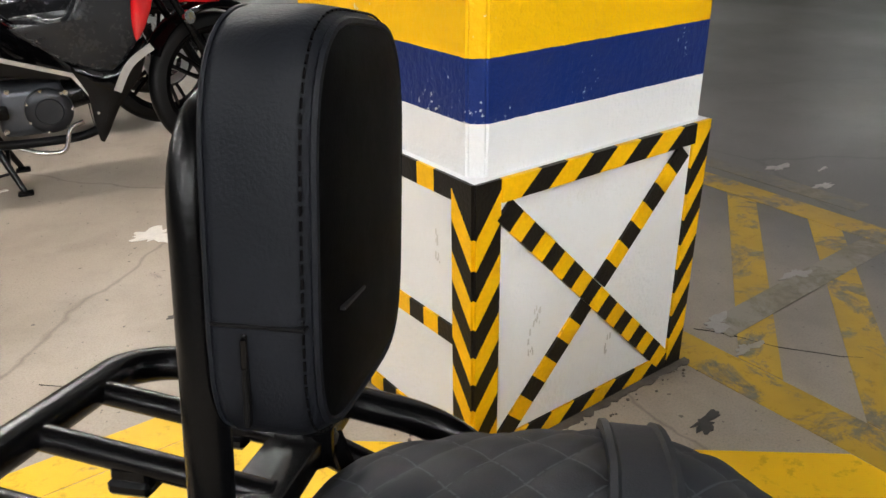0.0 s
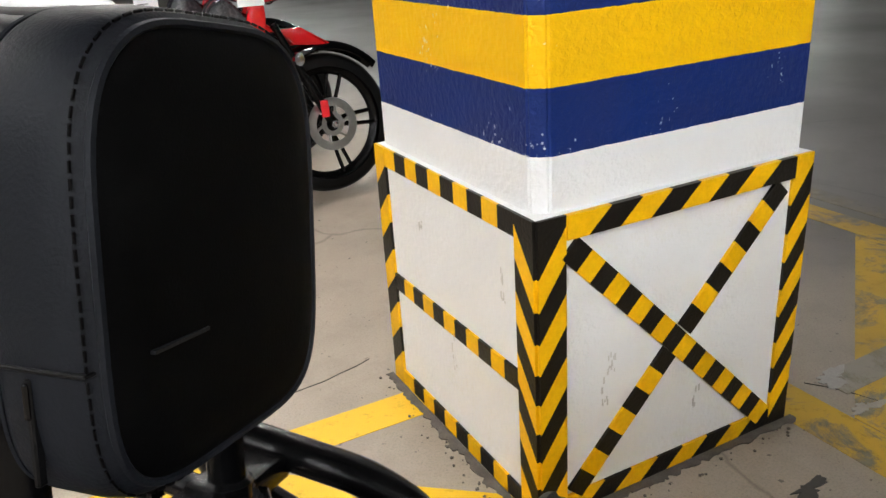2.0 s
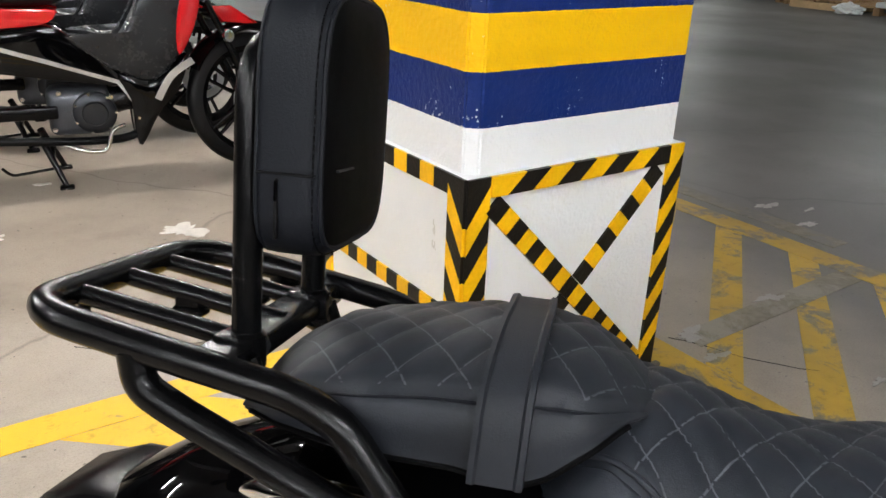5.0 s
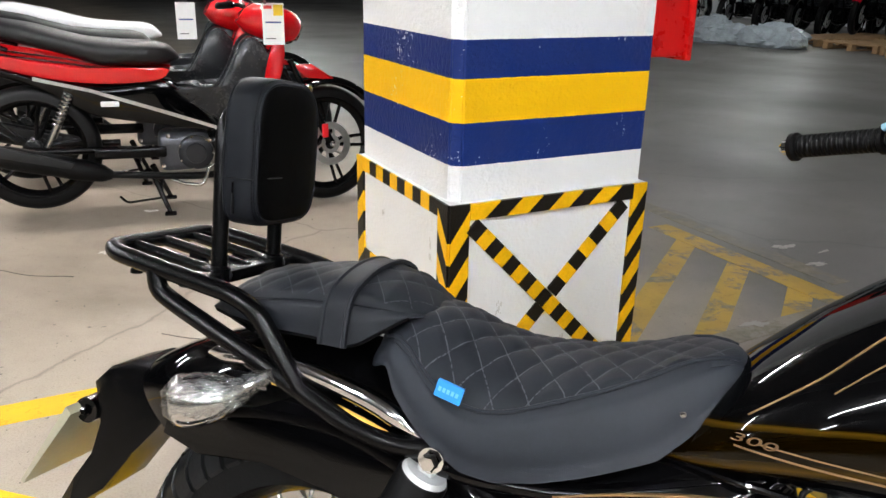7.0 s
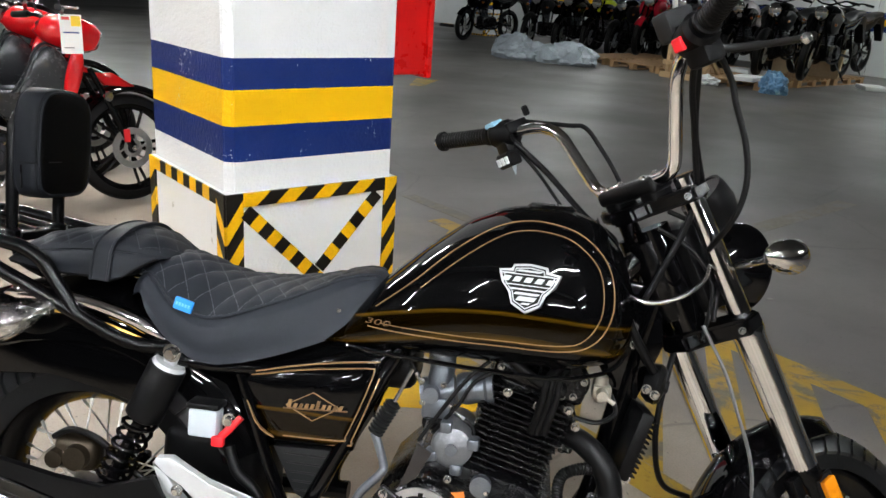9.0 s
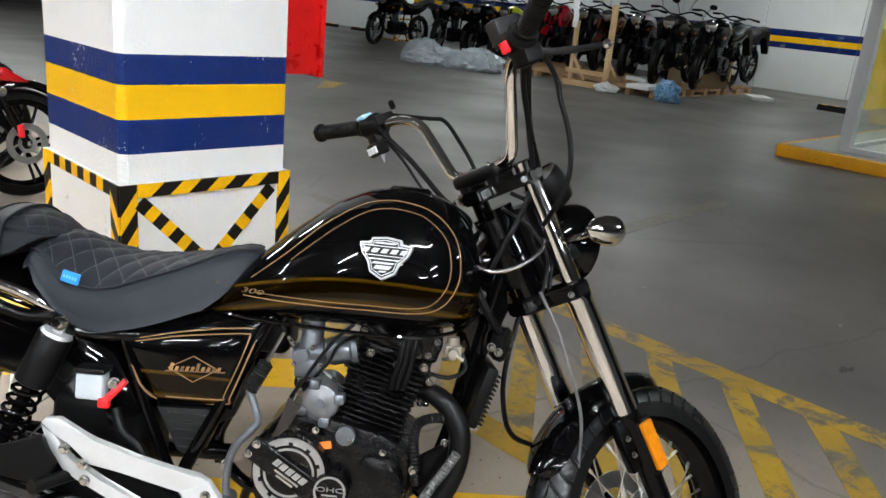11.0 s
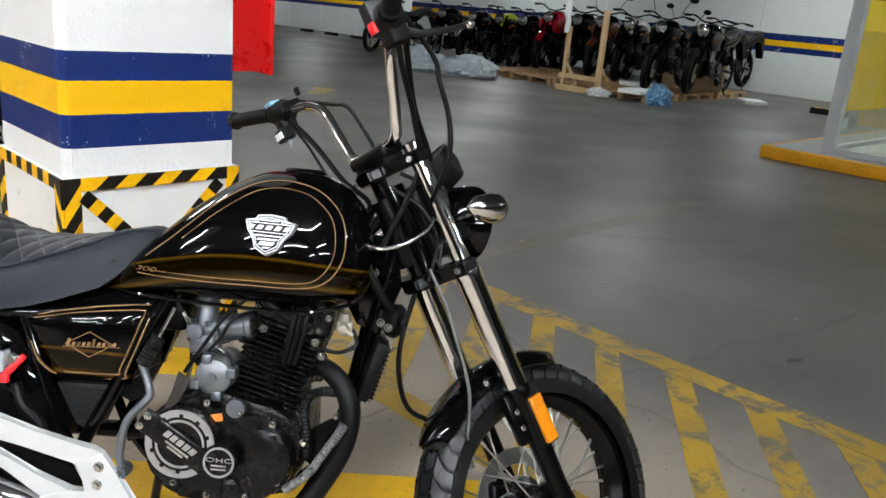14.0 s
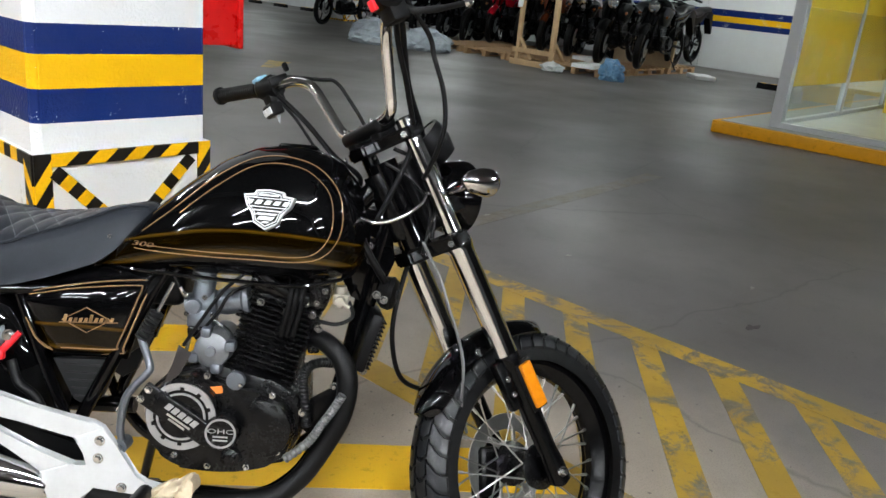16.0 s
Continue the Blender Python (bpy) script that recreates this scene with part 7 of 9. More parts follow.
    tube(bm, pts, [0.0075 + 0.002 * (i % 2) for i in range(len(pts))], 12)
    P("corrugated_hose", bm, SLEEVE, "grey corrugated sleeve")
    # oil cooler on the downtube
    bm = bmesh.new()
    cm = Matrix.Translation((1.03, -0.03, 0.54)) @ pose(0, 0, 0, 0, 16, 8)
    box(bm, (-0.012, -0.06, -0.062), (0.012, 0.06, 0.062), 0.006, 2, cm)
    oc = P("oil_cooler", bm, K_MATT)
    slat = None
    for k in range(12):
        if slat is None:
            bm = bmesh.new()
            box(bm, (0.0, -0.058, -0.0012), (0.018, 0.058, 0.0012))
            ob = P("cooler_fin", bm, K_SATIN, "", oc)
            slat = ob.data
        else:
            ob = new("cooler_fin", slat)
            ob.parent = oc
        ob.matrix_local = cm @ pose(0.002, 0, -0.05 + k * 0.009)
    bolts(bike, ((1.06, -0.075, 0.63), (1.045, -0.08, 0.64), (1.03, -0.075, 0.48), (0.985, -0.06, 0.41), (0.97, -0.06, 0.37), (1.02, -0.022, 0.73), (1.025, -0.022, 0.70), (0.975, -0.1, 0.45), (0.92, -0.125, 0.40)), STEEL, 0.008, 0.008, (0.1, -1, 0))
    bm = bmesh.new()
    plate(bm, [(0.93, 0.42), (0.99, 0.46), (1.0, 0.40), (0.96, 0.33), (0.915, 0.36)], -0.105, -0.09, 0.003)
    P("engine_mount", bm, K_SATIN)
    # petcock
    bm = bmesh.new()
    lathe(bm, [(0.0, 0.0), (0.0, 0.012), (0.02, 0.014), (0.03, 0.01), (0.045, 0.008), (0.045, 0.0)], 14, aim((0.972, -0.06, 0.648), (0, 0, -1)))
    box(bm, (0.958, -0.08, 0.612), (0.99, -0.055, 0.634), 0.004, 2)
    lathe(bm, [(0.0, 0.0), (0.0, 0.011), (0.018, 0.009), (0.018, 0)], 12, aim((0.974, -0.08, 0.622), (0, -1, 0)))
    tube(bm, [(0.974, -0.094, 0.624), (0.994, -0.096, 0.612)], 0.004, 8)
    P("fuel_tap", bm, plain("tap_alloy", (0.34, 0.31, 0.26), 0.4, metal=0.6, vary=0.2, scale=40))
    # pedal linkage
    bm = bmesh.new()
    tube(bm, curve_pts([(0.586, -0.165, 0.326), (0.58, -0.167, 0.36), (0.59, -0.168, 0.422), (0.624, -0.166, 0.466), (0.629, -0.163, 0.484), (0.609, -0.158, 0.534)], 6), 0.0075, 12)
    kk = P("kick_lever", bm, CAST, "bare steel kick lever")
    bm = bmesh.new()
    a, b = Vector((0.609, -0.157, 0.532)), Vector((0.637, -0.155, 0.588))
    d = (b - a)
    pr = [(0.0, 0.008)]
    for k in range(9):
        pr += [(0.002 + k * d.length / 9.2, 0.0135), (0.004 + k * d.length / 9.2, 0.0145), (0.0058 + k * d.length / 9.2, 0.0118)]
    pr += [(d.length, 0.008)]
    lathe(bm, pr, 18, aim(a, d))
    P("rubber_sleeve", bm, K_GREYBLACK, "ribbed grey rubber sleeve", kk)
    bm = bmesh.new()
    tube(bm, [(0.637, -0.155, 0.588), (0.662, -0.15, 0.645)], 0.0036, 10)
    P("lever_tip", bm, STEEL, "", kk)
    bm = bmesh.new()
    lathe(bm, [(-0.02, 0.0), (-0.02, 0.014), (0.016, 0.014), (0.016, 0)], 16, aim((0.583, -0.16, 0.322), (0, -1, 0)))
    bolt(bm, (0.583, -0.176, 0.322), (0, -1, 0), 0.008, 0.008)
    P("lever_boss", bm, CAST, "", kk)
    bm = bmesh.new()
    coil(bm, (0.635, -0.125, 0.41), (0.685, -0.12, 0.50), 0.008, 0.002, 14, 10)
    P("return_spring", bm, K_SATIN)
    # alloy hanger with footrest
    bm = bmesh.new()
    for rim, y in (([(0.243, 0.44), (0.25, 0.452), (0.275, 0.455), (0.34, 0.42), (0.423, 0.391), (0.534, 0.374), (0.556, 0.363), (0.545, 0.335), (0.51, 0.334), (0.482, 0.348), (0.398, 0.364), (0.335, 0.374), (0.298, 0.408), (0.268, 0.43)], -0.188),
                   ([(0.262, 0.432), (0.243, 0.438), (0.262, 0.395), (0.286, 0.36), (0.31, 0.345), (0.37, 0.314), (0.44, 0.266), (0.47, 0.262), (0.505, 0.286), (0.425, 0.309), (0.36, 0.345), (0.3, 0.375), (0.29, 0.395)], -0.1865),
                   ([(0.5, 0.34), (0.556, 0.363), (0.584, 0.326), (0.617, 0.27), (0.64, 0.256), (0.70, 0.251), (0.704, 0.234), (0.62, 0.236), (0.54, 0.248), (0.52, 0.217), (0.456, 0.212), (0.45, 0.243), (0.44, 0.268), (0.505, 0.29), (0.532, 0.282), (0.524, 0.312)], -0.1895)):
        plate(bm, rim, y, y + 0.018, 0.004)
    hg = P("footrest_hanger", bm, ALLOY, "silver alloy footrest hanger")
    bm = bmesh.new()
    plate(bm, [(0.682, 0.528), (0.707, 0.514), (0.685, 0.469), (0.655, 0.445), (0.672, 0.49)], -0.168, -0.163, 0.001)
    P("spring_bracket", bm, plain("brown_steel", (0.03, 0.026, 0.025), 0.35, metal=0.4, vary=0.2, scale=30))
    bolts(hg, ((0.29, -0.188, 0.40), (0.325, -0.188, 0.375), (0.33, -0.188, 0.345), (0.551, -0.188, 0.338), (0.549, -0.188, 0.303), (0.572, -0.14, 0.382), (0.595, -0.188, 0.248)), STEEL, 0.0095, 0.009)
    bm = bmesh.new()
    tube(bm, [(0.64, -0.19, 0.243), (0.645, -0.27, 0.25)], [0.015, 0.017], 14)
    P("footrest", bm, K_GRIP)
    bm = bmesh.new()
    rings = []
    for k in range(15):
        f = k / 14
        rings.append([(0.645 + 0.085 * f + 0.006 * math.sin(a * 2 + k), -0.185 + (0.018 + 0.012 * f) * math.cos(a) * (1 + 0.3 * math.sin(3 * a + k * 0.7)), 0.24 + 0.018 * f + (0.009 + 0.016 * f) * math.sin(a) * (1 + 0.35 * math.sin(2 * a + k))) for a in (2 * math.pi * q / 18 for q in range(18))])
    loft(bm, rings)
    P("paper_wrap", bm, plain("cream_paper", (0.55, 0.45, 0.31), 0.8, vary=0.12, scale=25, bump=0.3, bump_scale=120), "loose cream paper wrap", None, 25)
    bm = bmesh.new()
    tube(bm, [(0.30, -0.165, 0.345), (0.265, -0.25, 0.35)], [0.012, 0.013], 12)
    P("passenger_footrest", bm, K_GRIP)
    # rear brake caliper, reservoir and plugs
    bm = bmesh.new()
    box(bm, (0.02, -0.118, 0.372), (0.10, -0.072, 0.432), 0.014, 3, pose(0, 0, 0, 0, 0, 0))
    lathe(bm, [(0.0, 0.0), (0.0, 0.024), (0.014, 0.022), (0.016, 0)], 18, aim((0.07, -0.118, 0.402), (0, -1, 0)))
    lathe(bm, [(0.0, 0.0), (0.0, 0.018), (0.014, 0.016), (0.016, 0)], 18, aim((0.03, -0.116, 0.395), (0, -1, 0)))
    P("rear_caliper", bm, BRONZE, "bronze-coloured rear brake caliper")
    bm = bmesh.new()
    tube(bm, curve_pts([(0.02, -0.11, 0.43), (0.06, -0.12, 0.452), (0.11, -0.12, 0.44), (0.15, -0.11, 0.40), (0.22, -0.105, 0.35)], 6), 0.006, 10)
    P("brake_hose", bm, K_GRIP)
    bm = bmesh.new()
    box(bm, (0.284, -0.15, 0.48), (0.336, -0.115, 0.53), 0.006, 2)
    rs = P("brake_fluid_reservoir", bm, MILKY, "milky white brake fluid reservoir")
    bm = bmesh.new()
    box(bm, (0.281, -0.153, 0.53), (0.339, -0.112, 0.541), 0.004, 2)
    P("reservoir_cap", bm, K_MATT, "", rs)
    bm = bmesh.new()
    bolt(bm, (0.355, -0.14, 0.514), (0, -1, 0), 0.009, 0.01)
    P("reservoir_bolt", bm, STEEL, "", rs)
    bm = bmesh.new()
    tube(bm, curve_pts([(0.375, -0.14, 0.522), (0.362, -0.145, 0.505), (0.345, -0.147, 0.487)], 4), [0.006] * 5 + [0.007] * 4, 10)
    box(bm, (0.328, -0.153, 0.468), (0.35, -0.139, 0.487), 0.004, 2)
    P("red_plug", bm, RED_PLASTIC, "red wire connector")
    bm = bmesh.new()
    tube(bm, curve_pts([(0.35, -0.12, 0.46), (0.37, -0.13, 0.42), (0.40, -0.135, 0.40), (0.418, -0.135, 0.37), (0.42, -0.13, 0.33)], 6), 0.0095, 12)
    P("brake_pipe", bm, K_GRIP)
    bm = bmesh.new()
    box(bm, (0.20, -0.075, 0.30), (0.40, 0.07, 0.47), 0.03, 3)
    P("inner_mudguard", bm, K_MATT)
    bm = bmesh.new()
    plate(bm, [(0.10, 0.31), (0.19, 0.38), (0.245, 0.40), (0.30, 0.36), (0.52, 0.30), (0.52, 0.27), (0.3, 0.28)], -0.135, -0.12, 0.004)
    P("chain_guard", bm, K_MATT)
    bm = bmesh.new()
    box(bm, (0.43, -0.085, 0.47), (0.562, 0.085, 0.63), 0.01)
    P("airbox", bm, K_MATT)
    # side stand
    bm = bmesh.new()
    tube(bm, [(0.56, 0.12, 0.24), (0.50, 0.25, 0.075)], 0.011, 12)
    box(bm, (0.47, 0.238, 0.052), (0.535, 0.272, 0.066), 0.004, 1)
    P("side_stand", bm, K_SATIN)
    # cables
    tw = lambda q: TURNED @ Vector(q)
    tf = lambda q: FORK @ Vector(q)
    for nm, pts, r in (
        ("clutch_cable", [tw((0.0, 0.25, 0.235)), (0.876, 0.15, 1.07), (0.908, 0.15, 1.069), (0.939, 0.15, 1.037), (0.987, 0.14, 0.967), (1.03, 0.06, 0.86), (1.03, 0.02, 0.80)], 0.0045),
        ("wiring_loom", [tw((-0.03, 0.25, 0.2)), tw((-0.02, 0.2, 0.12)), tw((-0.02, 0.14, 0.02)), (0.985, 0.09, 0.86), (0.96, 0.05, 0.8)], 0.006),
        ("wiring_loom", [tw((-0.035, 0.255, 0.2)), tw((-0.03, 0.215, 0.13)), tw((-0.035, 0.16, 0.02)), (0.975, 0.1, 0.85)], 0.0035),
        ("throttle_cable", [tw((0.0, -0.25, 0.24)), tw((0.035, -0.2, 0.2)), tw((0.05, -0.12, 0.09)), tw((0.075, -0.06, -0.02)), tw((0.06, -0.02, -0.1))], 0.006),
        ("brake_hose", [tw((0.02, -0.235, 0.262)), (1.102, -0.12, 1.157), (1.119, -0.12, 1.111), (1.142, -0.12, 1.049), (1.15, -0.12, 0.988), (1.14, -0.11, 0.935), (1.12, -0.06, 0.88)], 0.005),
        ("throttle_cable", [tw((0.0, -0.245, 0.22)), tw((0.02, -0.18, 0.16)), tw((0.04, -0.12, 0.07)), tw((0.03, -0.07, -0.03)), (1.03, -0.04, 0.78)], 0.0055),
        ("speedometer_cable", [(1.13, -0.045, 0.75), (1.171, -0.06, 0.68), (1.195, -0.075, 0.62), (1.222, -0.08, 0.553), (1.234, -0.08, 0.499), (1.238, -0.08, 0.42), (1.255, -0.06, 0.36)], 0.0032),
        ("grey_cable", [(0.985, -0.06, 0.795), (1.03, -0.085, 0.785), (1.08, -0.085, 0.80), (1.12, -0.06, 0.83), (1.13, -0.02, 0.86)], 0.004),
        ("brake_line", [tf((0.02, 0.03, -0.22)), (1.085, 0.0, 0.60), (1.085, 0.0, 0.52), (1.11, 0.03, 0.44), (1.17, 0.08, 0.40), (1.28, 0.11, 0.37)], 0.0055),
        ("carburettor_cable", [(0.86, -0.04, 0.66), (0.77, -0.105, 0.63), (0.74, -0.115, 0.585), (0.70, -0.115, 0.53)], 0.0035),
        ("wiring_loom", [(0.99, -0.05, 0.80), (1.01, -0.055, 0.74), (1.04, -0.05, 0.69), (1.06, -0.04, 0.66)], 0.008),
    ):
        bm = bmesh.new()
        tube(bm, curve_pts(pts, 8), r, 10)
        P(nm, bm, STEEL if nm == "grey_cable" else (SLEEVE if nm == "speedometer_cable" else K_GRIP))
    return bike


cruiser()


# ---- red underbone motorcycles ----
R_PAINT = plain("red_lacquer", (0.55, 0.006, 0.01), 0.15, vary=0.06, scale=4, coat=1.0)
R_GREY = plain("leg_shield_grey", (0.011, 0.012, 0.014), 0.27, vary=0.15, scale=8, bump=0.06, bump_scale=500, spec=0.4)
SILVER_STRIPE = plain("silver_decal", (0.42, 0.41, 0.39), 0.3, metal=0.5)
PAPER = plain("white_card", (0.78, 0.78, 0.76), 0.7, vary=0.04)
YELLOW_CARD = plain("yellow_card", (0.8, 0.55, 0.02), 0.6)
NAVY_PRINT = plain("navy_print", (0.03, 0.05, 0.2), 0.6)
RED_PRINT = plain("red_print", (0.6, 0.04, 0.04), 0.6)
SOFT_SEAT = plain("black_vinyl_seat", (0.006, 0.006, 0.007), 0.45, vary=0.15, scale=12, bump=0.15, bump_scale=500, spec=0.3)


def half_shell(outline, y_in, y_out, bulge=0.0, m=None):
    """A cowl panel: an outline in xz, set out to the side, its rim rounded."""
    bm = bmesh.new()
    n = len(outline)
    cx, cz = sum(p[0] for p in outline) / n, sum(p[1] for p in outline) / n
    pts = curve_pts([(x, 0, z) for x, z in outline], 3, closed=True)
    rings = []
    for f, y in ((1.0, y_in), (1.0, y_out * 0.85 + y_in * 0.15), (0.985, y_out), (0.9, y_out + bulge * 0.5), (0.55, y_out + bulge), (0.1, y_out + bulge * 1.1)):
        rings.append([(cx + (q.x - cx) * f, y, cz + (q.z - cz) * f) for q in pts])
    loft(bm, rings)
    return bm


def underbone(m, label, paint, steer=14.0, tags=True, seat_mat=None):
    bike = base_of("underbone_motorcycle", m, label, "motorcycle", "parked underbone motorcycles")
    P = lambda name, bm, mat, lab="", parent=None, smooth=40.0: part(name, bm, mat, parent or bike, lab, smooth)
    spoked_wheel(bike, pose(-0.17, 0, 0.325), 0.295, 0.222, 0.085, 0, 1, 0.0, K_SATIN, False, "rear_wheel", 5)
    ST = Matrix.Translation((0.98, 0, 0.80)) @ pose(0, 0, 0, 0, -25, 0) @ pose(0, 0, 0, 0, 0, steer)
    inv = ST.inverted()
    wc = pose(0.0, 0, 0)
    fw = Matrix.Translation((1.205, 0.0, 0.295))
    unturned = Matrix.Translation((0.98, 0, 0.80)) @ pose(0, 0, 0, 0, -25, 0)
    FW = ST @ unturned.inverted() @ fw
    spoked_wheel(bike, FW, 0.292, 0.225, 0.075, 0, -1, 0.11, K_SATIN, False, "front_wheel", 5)
    tr = lambda bm: (bmesh.ops.transform(bm, matrix=ST @ unturned.inverted(), verts=bm.verts), bm)[1]
    for s in (-1, 1):
        bm = bmesh.new()
        rod(bm, (1.01, s * 0.075, 0.72), (1.12, s * 0.075, 0.48), 0.015, 14)
        leg = P("fork_leg", tr(bm), K_SATIN)
        bm = bmesh.new()
        rod(bm, (1.11, s * 0.075, 0.5), (1.205, s * 0.075, 0.295), 0.021, 14)
        P("fork_slider", tr(bm), K_SATIN, "", leg)
        bm = bmesh.new()
        bolt(bm, (1.205, s * 0.095, 0.295), (0, s, 0), 0.011, 0.01)
        P("axle_nut", tr(bm), STEEL, "", leg)
    bm = bmesh.new()
    box(bm, (1.15, -0.102, 0.33), (1.185, -0.088, 0.40), 0.006, 2, pose(0, 0, 0))
    P("brake_caliper", tr(bm), RED_PLASTIC, "red brake caliper")
    # front mudguard
    bm = bmesh.new()
    rings = []
    for i in range(19):
        a = radians(40 + 110 * i / 18)
        r0 = 0.325 + 0.03 * (1 - i / 18)
        w = 0.062 * (0.35 + 0.65 * min(1, i / 6))
        out = []
        for j in range(9):
            q = -1 + j / 4
            out.append((1.205 + (r0 - 0.035 * q * q) * math.cos(a), q * w, 0.295 + (r0 - 0.035 * q * q) * math.sin(a)))
        for j in range(8, -1, -1):
            q = -1 + j / 4
            out.append((1.205 + (r0 - 0.006 - 0.035 * q * q) * math.cos(a), q * w * 0.94, 0.295 + (r0 - 0.006 - 0.035 * q * q) * math.sin(a)))
        rings.append(out)
    loft(bm, rings)
    fend = P("front_mudguard", tr(bm), K_GLOSS)
    bm = bmesh.new()
    plate(bm, [(1.04, 0.70), (1.14, 0.70), (1.26, 0.625), (1.245, 0.615), (1.1, 0.63)], -0.04, 0.04, 0.012)
    P("mudguard_beak", tr(bm), paint, "", fend)
    bm = bmesh.new()
    lathe(bm, [(0.0, 0.0), (0.0, 0.028), (0.012, 0.026), (0.016, 0)], 18, aim((1.09, -0.08, 0.575), (0.3, -1, 0)))
    P("side_reflector", tr(bm), STEEL, "round silvery reflector", fend)
    # steering cowl with headlamp, bars
    bm = bmesh.new()
    rings = []
    for f, x in ((0.35, 0.80), (0.8, 0.84), (1.0, 0.92), (1.0, 1.0), (0.85, 1.06), (0.5, 1.09)):
        rings.append([(x + 0.02 * math.sin(t), 0.12 * f * math.cos(t), 0.905 + (0.085 * f) * math.sin(t) - 0.25 * (x - 0.92)) for t in (2 * math.pi * k / 24 for k in range(24))])
    loft(bm, rings)
    cow = P("headlamp_cowl", tr(bm), paint, "red headlamp cowl")
    bm = bmesh.new()
    lathe(bm, [(0.0, 0.0), (0.0, 0.06), (0.014, 0.055), (0.022, 0.03), (0.024, 0)], 24, aim((1.075, 0, 0.868), (1, 0, -0.2)))
    P("headlamp_lens", tr(bm), glass_of("lamp_glass_clear"), "", cow)
    bm = bmesh.new()
    tube(bm, round_bends([(0.8, -0.33, 1.0), (0.86, -0.2, 1.0), (0.9, -0.08, 0.96), (0.9, 0.08, 0.96), (0.86, 0.2, 1.0), (0.8, 0.33, 1.0)], 0.05), 0.011, 12)
    hb = P("handlebar", tr(bm), K_SATIN)
    for s in (-1, 1):
        bm = bmesh.new()
        rod(bm, (0.845, s * 0.235, 1.0), (0.798, s * 0.335, 1.0), 0.017, 14)
        P("grip", tr(bm), K_GRIP, "", hb)
        bm = bmesh.new()
        tube(bm, [(0.875, s * 0.2, 1.01), (0.91, s * 0.24, 1.005), (0.88, s * 0.36, 1.0)], 0.006, 8)
        P("lever", tr(bm), STEEL, "", hb)
        bm = bmesh.new()
        tube(bm, curve_pts([(0.86, s * 0.17, 1.01), (0.86, s * 0.2, 1.1), (0.85, s * 0.25, 1.17)], 4), 0.005, 8)
        bmesh.ops.create_uvsphere(bm, u_segments=16, v_segments=10, radius=1.0, matrix=Matrix.Translation((0.84, s * 0.28, 1.2)) @ Matrix.Diagonal((0.016, 0.06, 0.045, 1)))
        P("mirror", tr(bm), K_MATT, "", hb)
    # leg shields: dark inner, red outer blade, pointed black chin
    for s in (-1, 1):
        bm = half_shell([(0.48, 0.60), (0.58, 0.515), (0.66, 0.46), (0.80, 0.42), (0.93, 0.56), (0.95, 0.72), (0.86, 0.84), (0.79, 0.81), (0.74, 0.70), (0.66, 0.585), (0.56, 0.60)], s * 0.05, s * 0.12, s * 0.02)
        P("leg_shield", bm, R_GREY, "dark grey leg shield")
        bm = half_shell([(0.90, 0.52), (0.955, 0.60), (0.99, 0.70), (1.0, 0.80), (0.965, 0.845), (0.92, 0.74), (0.895, 0.62)], s * 0.06, s * 0.135, s * 0.012)
        P("front_blade", bm, paint)
        bm = half_shell([(0.66, 0.45), (0.80, 0.42), (0.93, 0.52), (0.90, 0.40), (0.80, 0.28), (0.72, 0.15), (0.70, 0.22), (0.695, 0.34)], s * 0.05, s * 0.125, s * 0.01)
        P("lower_cowl", bm, K_GLOSS)
        bm = bmesh.new()
        ribbon(bm, curve_pts([(0.95, s * 0.146, 0.50), (0.86, s * 0.144, 0.44), (0.80, s * 0.143, 0.345)], 5), 0.028, Vector((0, s, 0)), 0.002)
        P("silver_decal", bm, SILVER_STRIPE)
        # under-seat side cowls
        bm = half_shell([(-0.42, 0.80), (-0.2, 0.76), (0.0, 0.73), (0.2, 0.70), (0.44, 0.705), (0.46, 0.68), (0.40, 0.645), (0.16, 0.635), (-0.08, 0.665), (-0.3, 0.73), (-0.44, 0.775)], s * 0.04, s * 0.115, s * 0.012)
        P("tail_cowl", bm, paint, "red tail cowl")
        bm = half_shell([(-0.30, 0.715), (-0.08, 0.655), (0.16, 0.62), (0.42, 0.64), (0.52, 0.58), (0.66, 0.45), (0.67, 0.40), (0.45, 0.43), (0.2, 0.47), (0.1, 0.5), (-0.1, 0.62)], s * 0.03, s * 0.105, s * 0.008)
        P("side_cowl", bm, K_GLOSS)
        bm = bmesh.new()
        ribbon(bm, [(-0.12, s * 0.122, 0.665), (0.11, s * 0.123, 0.608), (0.4, s * 0.122, 0.51), (0.655, s * 0.122, 0.42), (0.73, s * 0.124, 0.30)], 0.016, Vector((0, s, 0)), 0.003)
        P("silver_trim", bm, SILVER_STRIPE)
        bm = bmesh.new()
        a, b = Vector((0.02, s * 0.115, 0.59)), Vector((-0.1, s * 0.115, 0.35))
        rod(bm, a, b, 0.012, 12)
        coil(bm, a, a + (b - a) * 0.55, 0.021, 0.0045, 8, 12)
        P("shock_absorber", bm, STEEL)
        bm = bmesh.new()
        rod(bm, (0.2, s * 0.085, 0.32), (-0.17, s * 0.085, 0.325), 0.017, 12)
        P("swing_arm", bm, K_SATIN)
    bm = bmesh.new()
    box(bm, (0.15, -0.1185, 0.53), (0.23, -0.1135, 0.555), 0.003)
    P("pale_sticker", bm, PAPER)
    # seat
    T = smooth_at([(-0.42, 0.93), (-0.3, 0.93), (-0.12, 0.90), (0.0, 0.865), (0.1, 0.84), (0.25, 0.825), (0.4, 0.82), (0.47, 0.80), (0.51, 0.75)], passes=6)
